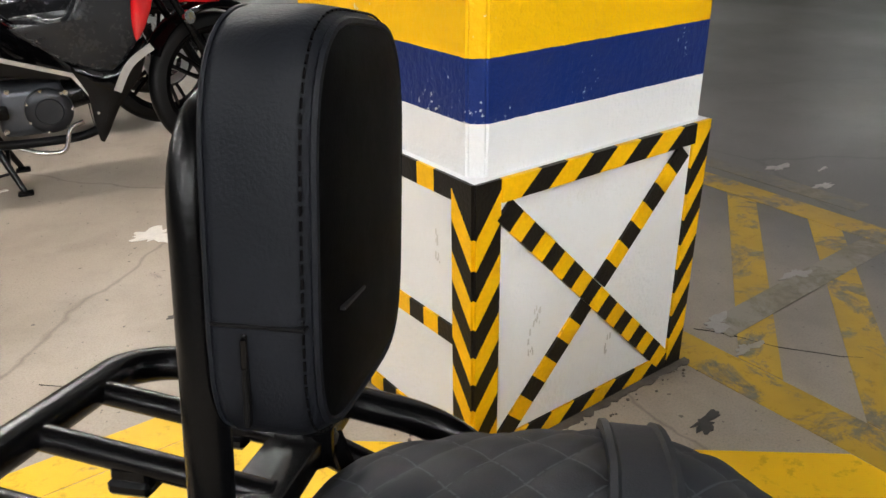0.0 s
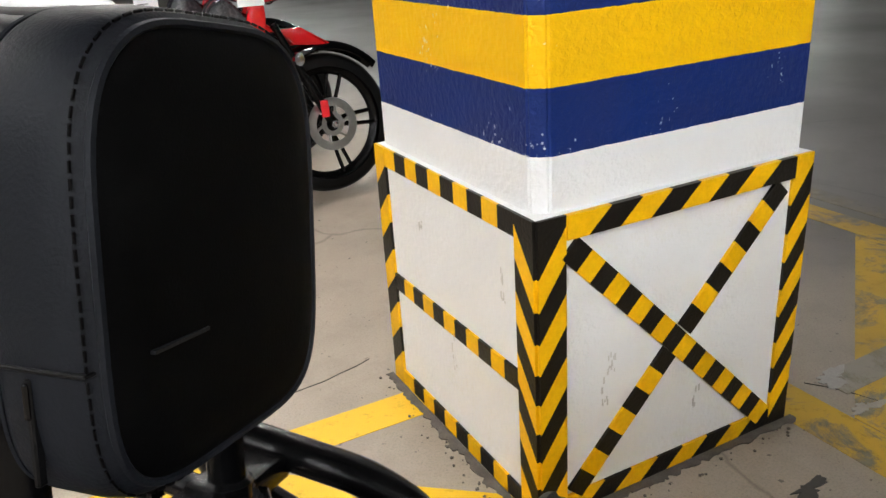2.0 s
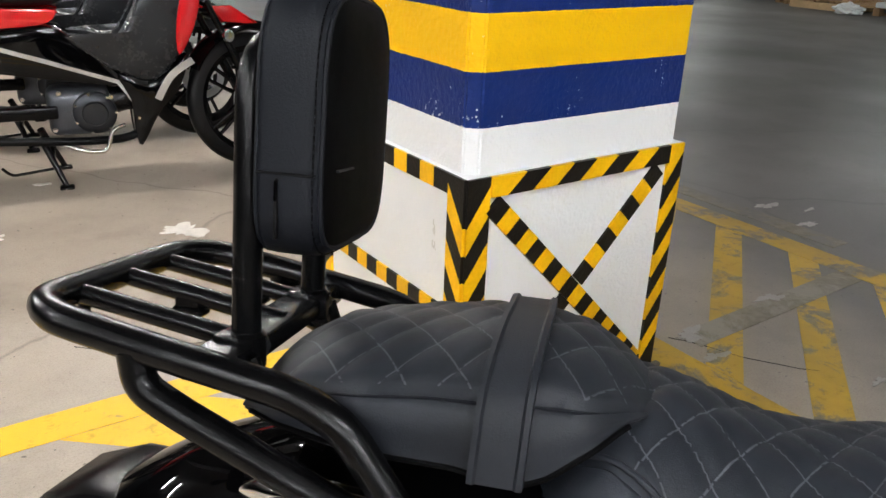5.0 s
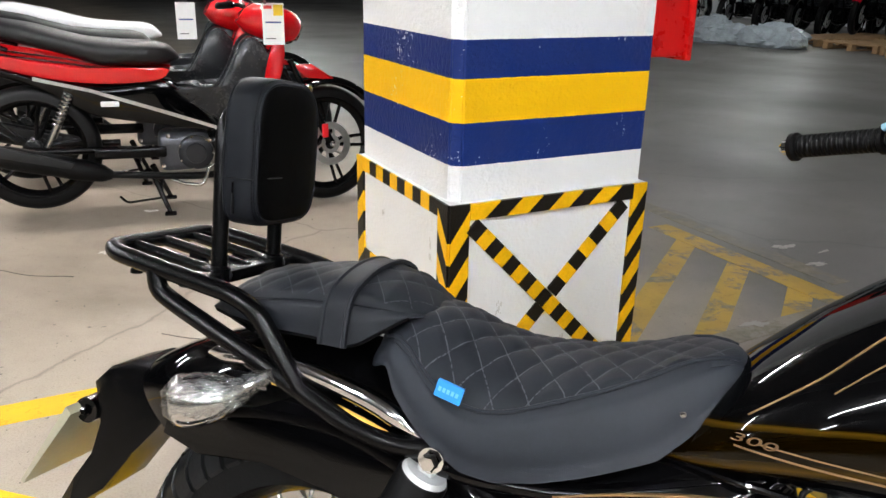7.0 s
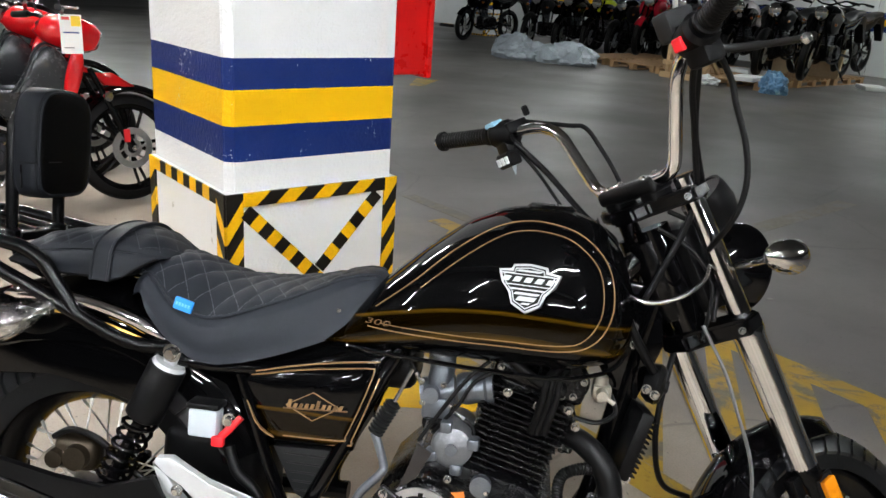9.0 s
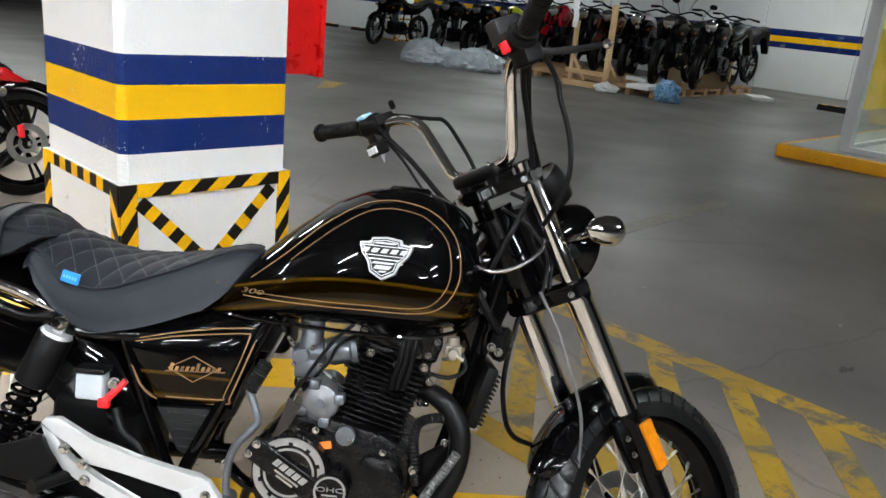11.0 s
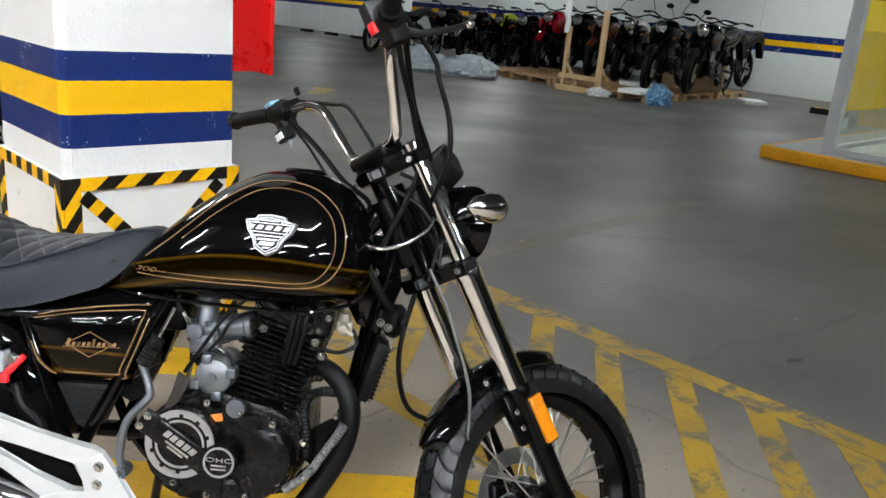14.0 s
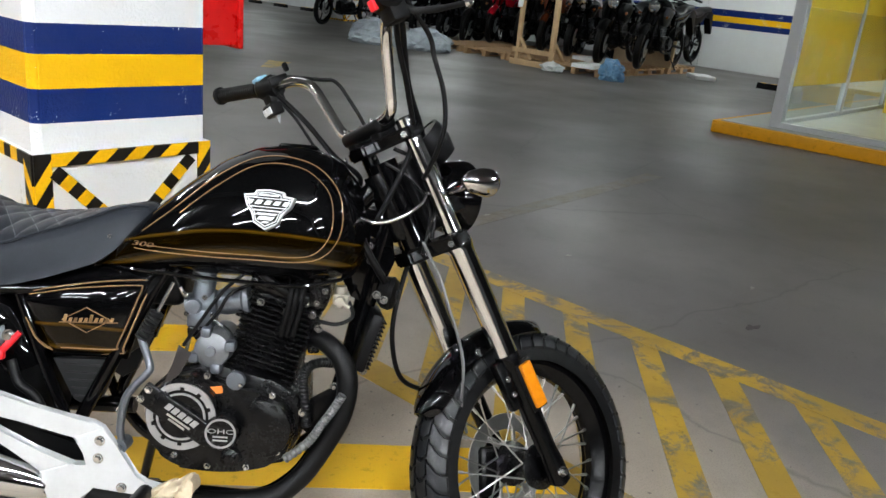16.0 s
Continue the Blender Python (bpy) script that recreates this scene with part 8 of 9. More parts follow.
    W = smooth_at([(-0.42, 0.06), (-0.36, 0.1), (-0.1, 0.115), (0.2, 0.13), (0.38, 0.115), (0.47, 0.08), (0.51, 0.03)], passes=5)
    B0 = smooth_at([(-0.42, 0.87), (-0.2, 0.82), (0.03, 0.76), (0.16, 0.71), (0.44, 0.71), (0.51, 0.735)], passes=5)
    bm = bmesh.new()
    rings = []
    for i in range(41):
        x = -0.42 + 0.93 * i / 40
        rings.append([(x, W(x) * math.copysign(abs(math.cos(t)) ** 0.7, math.cos(t)), (T(x) + B0(x)) / 2 + (T(x) - B0(x)) / 2 * math.copysign(abs(math.sin(t)) ** 0.6, math.sin(t))) for t in (2 * math.pi * k / 28 for k in range(28))])
    loft(bm, rings)
    P("seat", bm, seat_mat or SOFT_SEAT, "long black vinyl seat", None, 60)
    bm = bmesh.new()
    tube(bm, round_bends([(-0.2, -0.13, 0.79), (-0.45, -0.12, 0.88), (-0.52, 0, 0.9), (-0.45, 0.12, 0.88), (-0.2, 0.13, 0.79)], 0.08), 0.011, 12)
    P("grab_rail", bm, K_SATIN)
    # spine, engine, pipe, stand
    bm = bmesh.new()
    tube(bm, curve_pts([(0.92, 0, 0.78), (0.78, 0, 0.55), (0.6, 0, 0.47), (0.3, 0, 0.5), (-0.3, 0, 0.7)], 5), 0.03, 12)
    P("spine_tube", bm, K_SATIN)
    bm = bmesh.new()
    box(bm, (0.38, -0.09, 0.2), (0.62, 0.09, 0.39), 0.035, 3)
    eng = P("engine", bm, plain("grey_cast_case", (0.07, 0.074, 0.083), 0.36, metal=0.6, vary=0.2, scale=20, bump=0.1, bump_scale=300), "grey cast engine")
    bm = bmesh.new()
    lathe(bm, [(0, 0.0), (0, 0.085), (0.02, 0.083), (0.032, 0.07), (0.034, 0.05), (0.04, 0.046), (0.042, 0)], 32, aim((0.555, -0.09, 0.295), (0, -1, 0)))
    P("engine_cover", bm, plain("dark_cast", (0.03, 0.032, 0.037), 0.3, metal=0.7, vary=0.15, scale=20, bump=0.1, bump_scale=300), "", eng)
    bolts(eng, [(0.555 + 0.078 * math.cos(2 * math.pi * k / 7), -0.112, 0.295 + 0.078 * math.sin(2 * math.pi * k / 7)) for k in range(7)], STEEL, 0.006, 0.007)
    bolts(eng, [(x, -0.125, z) for x, z in ((0.43, 0.385), (0.4, 0.24), (0.62, 0.36), (0.72, 0.27))], STEEL, 0.009, 0.008)
    bm = bmesh.new()
    rod(bm, (0.62, 0, 0.32), (0.74, 0, 0.345), 0.055, 20)
    P("cylinder", bm, K_ENGINE, "", eng)
    bm = bmesh.new()
    pts = curve_pts([(0.72, -0.03, 0.30), (0.74, -0.09, 0.23), (0.66, -0.12, 0.19), (0.48, -0.135, 0.19), (0.3, -0.145, 0.205), (0.12, -0.15, 0.22)], 6)
    tube(bm, pts, 0.017, 12)
    ex = P("exhaust_pipe", bm, K_MATT)
    bm = bmesh.new()
    lathe(bm, [(0, 0.0), (0, 0.02), (0.04, 0.04), (0.12, 0.05), (0.44, 0.054), (0.5, 0.045), (0.51, 0.02), (0.51, 0)], 24, aim((0.17, -0.155, 0.215), (-0.97, -0.03, 0.24)))
    P("silencer", bm, K_MATT, "", ex)
    bm = bmesh.new()
    plate(bm, [(0.02, 0.295), (0.0, 0.265), (-0.3, 0.335), (-0.33, 0.365), (-0.28, 0.38)], -0.222, -0.2, 0.004)
    P("heat_shield", bm, K_GREYBLACK, "", ex)
    bm = bmesh.new()
    box(bm, (0.1, -0.14, 0.285), (0.42, -0.1, 0.335), 0.01, 2)
    P("footrest_bracket", bm, K_SATIN)
    bm = bmesh.new()
    tube(bm, round_bends([(0.36, -0.11, 0.20), (0.5, -0.17, 0.155), (0.58, -0.18, 0.15), (0.61, -0.17, 0.24), (0.66, -0.15, 0.25)], 0.03), 0.0085, 10)
    P("brake_pedal", bm, STEEL)
    bm = bmesh.new()
    for s in (-1, 1):
        tube(bm, [(0.34, s * 0.07, 0.2), (0.41, s * 0.15, 0.016)], [0.015, 0.011], 12)
        box(bm, (0.385, s * 0.15 - 0.02, 0.0), (0.44, s * 0.15 + 0.02, 0.014), 0.004)
    rod(bm, (0.375, -0.11, 0.1), (0.375, 0.11, 0.1), 0.009, 10)
    tube(bm, round_bends([(0.37, -0.1, 0.075), (0.22, -0.14, 0.07), (0.19, -0.145, 0.105)], 0.02), 0.006, 8)
    P("centre_stand", bm, K_SATIN)
    # rear mudguard and lamp
    bm = bmesh.new()
    plate(bm, [(-0.40, 0.76), (-0.52, 0.62), (-0.6, 0.42), (-0.57, 0.41), (-0.46, 0.6), (-0.3, 0.7)], -0.05, 0.05, 0.008)
    P("rear_mudguard", bm, K_MATT)
    bm = bmesh.new()
    box(bm, (-0.56, -0.07, 0.76), (-0.44, 0.07, 0.83), 0.02, 3)
    P("tail_lamp", bm, RED_LENS, "red tail lamp")
    if tags:
        for x, y, z, w, h, sticker in tags:
            bm = bmesh.new()
            box(bm, (x - w / 2, y - 0.001, z - h / 2), (x + w / 2, y + 0.001, z + h / 2))
            tg = P("price_tag", bm, PAPER, "white hanging price tag")
            rows = [(-0.36, 0.36, 0.02, 0.06, NAVY_PRINT), (-0.36, 0.1, -0.36, -0.34, BLACK_PRINT), (-0.36, 0.3, -0.1, -0.085, PALE), (-0.36, 0.3, -0.2, -0.185, PALE)]
            if sticker:
                rows += [(0.02, 0.46, 0.2, 0.46, YELLOW_CARD), (-0.42, -0.05, 0.36, 0.44, RED_PRINT)]
            for x0, x1, z0, z1, mt in rows:
                bm = bmesh.new()
                box(bm, (x + x0 * w, y - 0.0022, z + z0 * h), (x + x1 * w, y - 0.0012, z + z1 * h))
                P("print_bar", bm, mt, "", tg)
    return bike


RED_AT = pose(-2.13, 2.64, 0, 0, 0, 30.5)
underbone(RED_AT, "red and black underbone motorcycle on its centre stand with price tag", R_PAINT, 16.0, [(0.95, -0.16, 0.905, 0.1, 0.19, True)])
underbone(RED_AT @ pose(-0.13, 0.62, 0), "red underbone motorcycle parked behind another with price tag", R_PAINT, 16.0, [(0.69, -0.12, 0.875, 0.1, 0.19, False)])
underbone(RED_AT @ pose(-0.1, 1.24, 0), "dark underbone motorcycle with pale grey wrapped seat", K_GLOSS, 16.0, [], plain("pale_seat_wrap", (0.55, 0.57, 0.58), 0.4, vary=0.1, scale=12))


# ---- far row of motorcycles ----
def street_bike(m, label, paint, steer=0.0, mirrors=True, accent=None):
    """A plain street motorcycle as seen from some distance."""
    bike = base_of("street_motorcycle", m, label, "motorcycle", "row of stored motorcycles")
    P = lambda name, bm, mat, lab="", parent=None: part(name, bm, mat, parent or bike, lab, 40)
    spoked_wheel(bike, pose(0.0, 0, 0.30), 0.30, 0.225, 0.11, 0, 1, 0.1, K_SATIN, False, "rear_wheel", 5)
    un = Matrix.Translation((1.05, 0, 0.82)) @ pose(0, 0, 0, 0, -26, 0)
    ST = un @ pose(0, 0, 0, 0, 0, steer) @ un.inverted()
    spoked_wheel(bike, ST @ pose(1.32, 0, 0.30), 0.30, 0.225, 0.1, 0, 1, 0.13, K_SATIN, False, "front_wheel", 5)
    tr = lambda bm: (bmesh.ops.transform(bm, matrix=ST, verts=bm.verts), bm)[1]
    for s in (-1, 1):
        bm = bmesh.new()
        rod(bm, (1.02, s * 0.09, 0.92), (1.17, s * 0.09, 0.62), 0.018, 10)
        rod(bm, (1.16, s * 0.09, 0.64), (1.32, s * 0.09, 0.30), 0.024, 10)
        P("fork_leg", tr(bm), K_SATIN)
    bm = bmesh.new()
    tube(bm, round_bends([(0.86, -0.38, 1.02), (0.92, -0.22, 1.04), (1.0, -0.06, 0.97), (1.0, 0.06, 0.97), (0.92, 0.22, 1.04), (0.86, 0.38, 1.02)], 0.04), 0.012, 10)
    hb = P("handlebar", tr(bm), K_SATIN)
    for s in (-1, 1):
        bm = bmesh.new()
        rod(bm, (0.895, s * 0.28, 1.03), (0.855, s * 0.39, 1.018), 0.018, 10)
        P("grip", tr(bm), K_GRIP, "", hb)
        if mirrors:
            bm = bmesh.new()
            tube(bm, curve_pts([(0.94, s * 0.2, 1.05), (0.95, s * 0.24, 1.16), (0.93, s * 0.3, 1.25)], 4), 0.006, 8)
            bmesh.ops.create_uvsphere(bm, u_segments=14, v_segments=8, radius=1.0, matrix=Matrix.Translation((0.925, s * 0.33, 1.275)) @ Matrix.Diagonal((0.018, 0.07, 0.042, 1)))
            P("mirror", tr(bm), K_MATT, "", hb)
    bm = bmesh.new()
    lathe(bm, [(-0.09, 0.0), (-0.08, 0.05), (-0.03, 0.085), (0.02, 0.095), (0.03, 0.09), (0.035, 0)], 20, aim((1.14, 0, 0.86), (1, 0, -0.1)))
    hl = P("headlamp", tr(bm), K_GLOSS)
    bm = bmesh.new()
    lathe(bm, [(0.036, 0.0), (0.036, 0.085), (0.05, 0.05), (0.055, 0)], 20, aim((1.14, 0, 0.86), (1, 0, -0.1)))
    P("lens", tr(bm), CHROME, "", hl)
    bm = bmesh.new()
    rings = []
    for i in range(13):
        a = radians(35 + 120 * i / 12)
        ring = [(1.32 + (0.335 - 0.04 * q * q) * math.cos(a), q * 0.065, 0.3 + (0.335 - 0.04 * q * q) * math.sin(a)) for q in (-1, -0.5, 0, 0.5, 1)]
        ring += [(1.32 + (0.328 - 0.04 * q * q) * math.cos(a), q * 0.06, 0.3 + (0.328 - 0.04 * q * q) * math.sin(a)) for q in (1, 0.5, 0, -0.5, -1)]
        rings.append(ring)
    loft(bm, rings)
    P("front_mudguard", tr(bm), accent or paint)
    top = smooth_at([(0.42, 0.78), (0.5, 0.86), (0.65, 0.94), (0.8, 0.965), (0.95, 0.93), (1.02, 0.84)], passes=10)
    wd = smooth_at([(0.42, 0.09), (0.55, 0.13), (0.8, 0.165), (0.95, 0.14), (1.02, 0.05)], passes=10)
    bm = bmesh.new()
    rings = []
    for i in range(21):
        x = 0.42 + 0.6 * i / 20
        zc, h = (top(x) + 0.72) / 2, (top(x) - 0.72) / 2
        rings.append([(x, wd(x) * math.copysign(abs(math.cos(t)) ** 0.85, math.cos(t)), zc + h * math.sin(t)) for t in (2 * math.pi * k / 24 for k in range(24))])
    loft(bm, rings)
    P("fuel_tank", bm, paint)
    for s in (-1, 1):
        bm = half_shell([(0.72, 0.80), (0.98, 0.86), (1.12, 0.76), (1.06, 0.62), (0.92, 0.60), (0.8, 0.68)], s * 0.1, s * 0.17, s * 0.015)
        P("tank_shroud", bm, accent or paint)
        bm = half_shell([(-0.25, 0.86), (0.2, 0.76), (0.42, 0.72), (0.4, 0.6), (0.15, 0.62), (-0.1, 0.74)], s * 0.04, s * 0.1, s * 0.01)
        P("side_panel", bm, paint)
        bm = bmesh.new()
        a, b = Vector((0.15, s * 0.11, 0.66)), Vector((0.04, s * 0.11, 0.34))
        rod(bm, a, b, 0.012, 10)
        coil(bm, a, a + (b - a) * 0.7, 0.026, 0.006, 7, 10)
        P("shock_absorber", bm, K_SATIN)
        bm = bmesh.new()
        rod(bm, (0.42, s * 0.09, 0.34), (0.0, s * 0.09, 0.30), 0.02, 10)
        P("swing_arm", bm, K_SATIN)
        bm = bmesh.new()
        tube(bm, curve_pts([(1.02, s * 0.04, 0.8), (0.98, s * 0.1, 0.5), (0.88, s * 0.12, 0.26), (0.5, s * 0.12, 0.24), (0.4, s * 0.11, 0.4), (0.36, s * 0.1, 0.7)], 5), 0.016, 10)
        P("frame_tube", bm, K_SATIN)
        bm = bmesh.new()
        rod(bm, (1.06, s * 0.1, 0.74), (1.06, s * 0.2, 0.74), 0.007, 8)
        lathe(bm, [(-0.035, 0), (-0.03, 0.014), (0.0, 0.022), (0.03, 0.018), (0.035, 0)], 12, aim((1.06, s * 0.21, 0.74), (1, 0, 0)))
        P("turn_signal", tr(bm), AMBER_DARK)
    bm = bmesh.new()
    rings = []
    st = smooth_at([(-0.35, 0.93), (-0.1, 0.9), (0.1, 0.83), (0.3, 0.8), (0.46, 0.83)], passes=8)
    for i in range(17):
        x = -0.35 + 0.82 * i / 16
        w = 0.13 if x > 0.05 else 0.1
        rings.append([(x, w * math.copysign(abs(math.cos(t)) ** 0.7, math.cos(t)), st(x) - 0.04 + 0.04 * math.copysign(abs(math.sin(t)) ** 0.7, math.sin(t))) for t in (2 * math.pi * k / 18 for k in range(18))])
    loft(bm, rings)
    P("seat", bm, SOFT_SEAT)
    bm = bmesh.new()
    box(bm, (0.5, -0.12, 0.25), (0.88, 0.12, 0.46), 0.04, 3)
    lathe(bm, [(0, 0), (0, 0.09), (0.03, 0.08), (0.035, 0)], 20, aim((0.6, -0.12, 0.36), (0, -1, 0)))
    lathe(bm, [(0, 0), (0, 0.09), (0.03, 0.08), (0.035, 0)], 20, aim((0.6, 0.12, 0.36), (0, 1, 0)))
    eng = P("engine", bm, K_ENGINE)
    for k in range(9):
        bm = bmesh.new()
        box(bm, (0.66, -0.085, 0.46 + k * 0.022), (0.84, 0.085, 0.466 + k * 0.022), 0.002, 1)
        P("cooling_fin", bm, CAST, "", eng)
    bm = bmesh.new()
    box(bm, (0.7, -0.06, 0.44), (0.8, 0.06, 0.68), 0.01)
    P("cylinder", bm, K_ENGINE, "", eng)
    bm = bmesh.new()
    tube(bm, curve_pts([(0.84, -0.03, 0.6), (0.95, -0.08, 0.55), (0.95, -0.12, 0.32), (0.7, -0.14, 0.2), (0.4, -0.15, 0.22)], 5), 0.019, 10)
    lathe(bm, [(0, 0), (0, 0.03), (0.06, 0.05), (0.5, 0.055), (0.52, 0.03), (0.52, 0)], 18, aim((0.4, -0.16, 0.23), (-0.95, -0.05, 0.3)))
    P("exhaust", bm, CHROME)
    bm = bmesh.new()
    plate(bm, [(-0.2, 0.85), (-0.48, 0.86), (-0.55, 0.8), (-0.62, 0.5), (-0.58, 0.48), (-0.42, 0.74), (-0.2, 0.78)], -0.06, 0.06, 0.01)
    P("tail", bm, K_MATT)
    bm = bmesh.new()
    box(bm, (-0.56, -0.06, 0.79), (-0.5, 0.06, 0.84), 0.015, 2)
    P("tail_lamp", bm, RED_LENS, "red tail lamp")
    bm = bmesh.new()
    tube(bm, [(0.55, 0.12, 0.24), (0.5, 0.26, 0.0)], 0.012, 8)
    P("side_stand", bm, K_SATIN)
    return bike


C_RED = plain("crimson_lacquer", (0.4, 0.006, 0.02), 0.18, coat=1.0)
C_LIME = plain("lime_lacquer", (0.45, 0.5, 0.01), 0.25, coat=0.8)
C_WHITE = plain("white_lacquer", (0.4, 0.36, 0.38), 0.22, coat=0.8)
C_ORANGE = plain("orange_lacquer", (0.1, 0.025, 0.01), 0.25, coat=0.8)
FAR = [
    (12.05, 4.45, 0.13, 14, K_GLOSS, "black street motorcycle under clear film on a pallet", K_MATT, False),
    (11.85, 5.15, 0.13, 16, K_GLOSS, "black street motorcycle with wrapped handlebars on a pallet", K_MATT, True),
    (12.45, 6.2, 0.13, 20, C_WHITE, "white and black street motorcycle on a pallet", K_GLOSS, False),
    (12.6, 6.95, 0.13, 20, K_GLOSS, "black street motorcycle with orange trim on a pallet", C_ORANGE, True),
    (12.75, 7.65, 0.13, 22, K_GLOSS, "black street motorcycle on a wooden pallet", K_MATT, False),
    (12.8, 8.45, 0.13, 26, C_RED, "crimson street motorcycle on a wooden pallet", C_RED, False),
    (12.8, 9.15, 0.0, 22, K_GLOSS, "black street motorcycle in the row", K_MATT, False),
    (12.8, 9.85, 0.0, 22, C_LIME, "lime yellow street motorcycle in the row", K_GLOSS, False),
    (12.7, 10.6, 0.0, 22, K_GLOSS, "black street motorcycle in the row", K_GLOSS, False),
    (12.5, 11.4, 0.0, 24, K_GLOSS, "dark street motorcycle in the row", K_MATT, False),
    (12.0, 13.1, 0.0, 10, K_GLOSS, "black street motorcycle at the end of the row", K_GLOSS, False),
    (14.2, 5.2, 0.13, 5, K_MATT, "motorcycle half wrapped in cardboard and film on a pallet", K_MATT, False),
    (14.3, 6.2, 0.0, 8, K_GLOSS, "black street motorcycle in the second row", K_MATT, True),
    (14.35, 7.2, 0.0, 12, K_GLOSS, "black street motorcycle in the second row", K_MATT, False),
    (14.4, 8.2, 0.0, 15, K_GLOSS, "black street motorcycle in the second row", C_RED, False),
    (14.4, 9.2, 0.0, 10, K_MATT, "dark street motorcycle in the second row", K_GLOSS, False),
    (14.4, 10.1, 0.0, 14, K_GLOSS, "black street motorcycle in the second row", K_MATT, False),
    (14.3, 11.0, 0.0, 14, K_GLOSS, "black street motorcycle in the second row", K_MATT, False),
]
for u, v, z, st, paint, label, accent, mir in FAR:
    # the front wheel stands at u, v; the row faces the driveway
    street_bike(GRID @ pose(u, v, z, 0, 0, 180 + st * 0.4) @ Matrix.Diagonal((1.18, 1.2, 1.27, 1)) @ pose(-1.32, 0, 0), label, paint, 12.0, mir, accent)

# ---- pallets, crates and rubbish ----
WOOD = plain("pallet_pine", (0.36, 0.22, 0.11), 0.7, vary=0.25, scale=9, bump=0.4, bump_scale=60)
WOOD_PALE = plain("pale_pine", (0.5, 0.34, 0.18), 0.7, vary=0.2, scale=9, bump=0.4, bump_scale=60)
BAG = plain("white_polythene", (0.72, 0.74, 0.75), 0.3, vary=0.08, scale=12, bump=0.5, bump_scale=30)
WRAP = plain("clear_polythene", (0.3, 0.335, 0.37), 0.22, vary=0.3, scale=9, bump=0.6, bump_scale=22)
BLUE_BAG = plain("blue_polythene", (0.12, 0.25, 0.42), 0.3, vary=0.2, scale=12, bump=0.5, bump_scale=30)
FOAM = plain("white_foam", (0.75, 0.76, 0.76), 0.7)


def pallet(m, L=1.2, W=1.0):
    p = base_of("wooden_pallet", m, "rough pine shipping pallet on the floor", "pallet", "pallets under the motorcycles")
    for i in range(7):
        bm = bmesh.new()
        x = -L / 2 + 0.05 + i * (L - 0.1) / 6
        box(bm, (x - 0.045, -W / 2, 0.105), (x + 0.045, W / 2, 0.125), 0.003)
        part("deck_board", bm, WOOD, p)
    for y in (-W / 2 + 0.05, 0, W / 2 - 0.05):
        bm = bmesh.new()
        box(bm, (-L / 2, y - 0.045, 0.085), (L / 2, y + 0.045, 0.105), 0.003)
        part("stringer", bm, WOOD, p)
        for x in (-L / 2 + 0.07, 0, L / 2 - 0.07):
            bm = bmesh.new()
            box(bm, (x - 0.07, y - 0.045, 0.02), (x + 0.07, y + 0.045, 0.085), 0.004)
            part("block", bm, WOOD, p)
        bm = bmesh.new()
        box(bm, (-L / 2, y - 0.045, 0.0), (L / 2, y + 0.045, 0.02), 0.003)
        part("skid", bm, WOOD, p)
    return p


first = pallet(GRID @ pose(11.35, 5.0, 0, 0, 0, 4))
for u, v, a in ((12.7, 5.05, 2), (11.6, 6.1, -3), (12.85, 6.1, 3), (11.7, 7.25, 2), (13.0, 7.25, 0), (11.85, 8.4, -4), (13.1, 8.4, 2), (14.1, 5.1, 1)):
    copy_thing(first, GRID @ pose(u, v, 0, 0, 0, a))

# crate frame with two posts
cr = base_of("crate_frame", GRID @ pose(10.75, 5.8, 0), "open pine crate frame with two standing posts", "crate")
for nm, lo, hi in (("post", (-0.04, -0.41, 0.0), (0.04, -0.33, 1.42)), ("post", (-0.035, 0.33, 0.0), (0.035, 0.4, 1.1)), ("base_beam", (-0.045, -0.5, 0.0), (-0.002, 0.5, 0.1)), ("base_beam", (-0.06, -0.45, 0.22), (-0.04, 0.45, 0.3)), ("base_beam", (0.0, -0.46, 0.0), (0.8, -0.38, 0.1)), ("base_beam", (0.0, 0.38, 0.0), (0.8, 0.46, 0.1))):
    bm = bmesh.new()
    box(bm, lo, hi, 0.004)
    part(nm, bm, WOOD_PALE, cr)
for y0, z0, y1, z1 in ((0.36, 0.5, 0.05, 0.12), (-0.36, 0.5, -0.36, 0.12)):
    bm = bmesh.new()
    tube(bm, [(0.0, y0, z0), (0.0 if y1 != y0 else 0.4, y1, z1)], 0.035, 4)
    part("brace", bm, WOOD_PALE, cr, smooth=0)


def crumpled(name, m, size, mat, label, category, seed, lumps=1, sub=4):
    bm = bmesh.new()
    rng = random.Random(seed)
    for k in range(lumps):
        c = Vector((rng.uniform(-0.42, 0.42) * size[0], rng.uniform(-0.42, 0.42) * size[1], 0)) if lumps > 1 else Vector((0, 0, 0))
        f = rng.uniform(0.3, 0.5) if lumps > 1 else 1.0
        s = (size[0] * f * 0.5, size[1] * f * 0.5, size[2] * (rng.uniform(0.5, 1.0) if lumps > 1 else 1.0))
        r = bmesh.ops.create_icosphere(bm, subdivisions=sub, radius=1.0)
        for v in r["verts"]:
            q = v.co.copy()
            d = noise.noise(q * 2.1 + Vector((seed + k, 0, 0))) * 0.35 + noise.noise(q * 5.0 + Vector((0, seed, k))) * 0.22
            q *= 1 + d
            v.co = Vector((q.x * s[0], q.y * s[1], max(0.0, q.z * s[2] * 0.6 + s[2] * 0.35))) + c
    return thing(name, bm, mat, label, category, m, smooth=25)


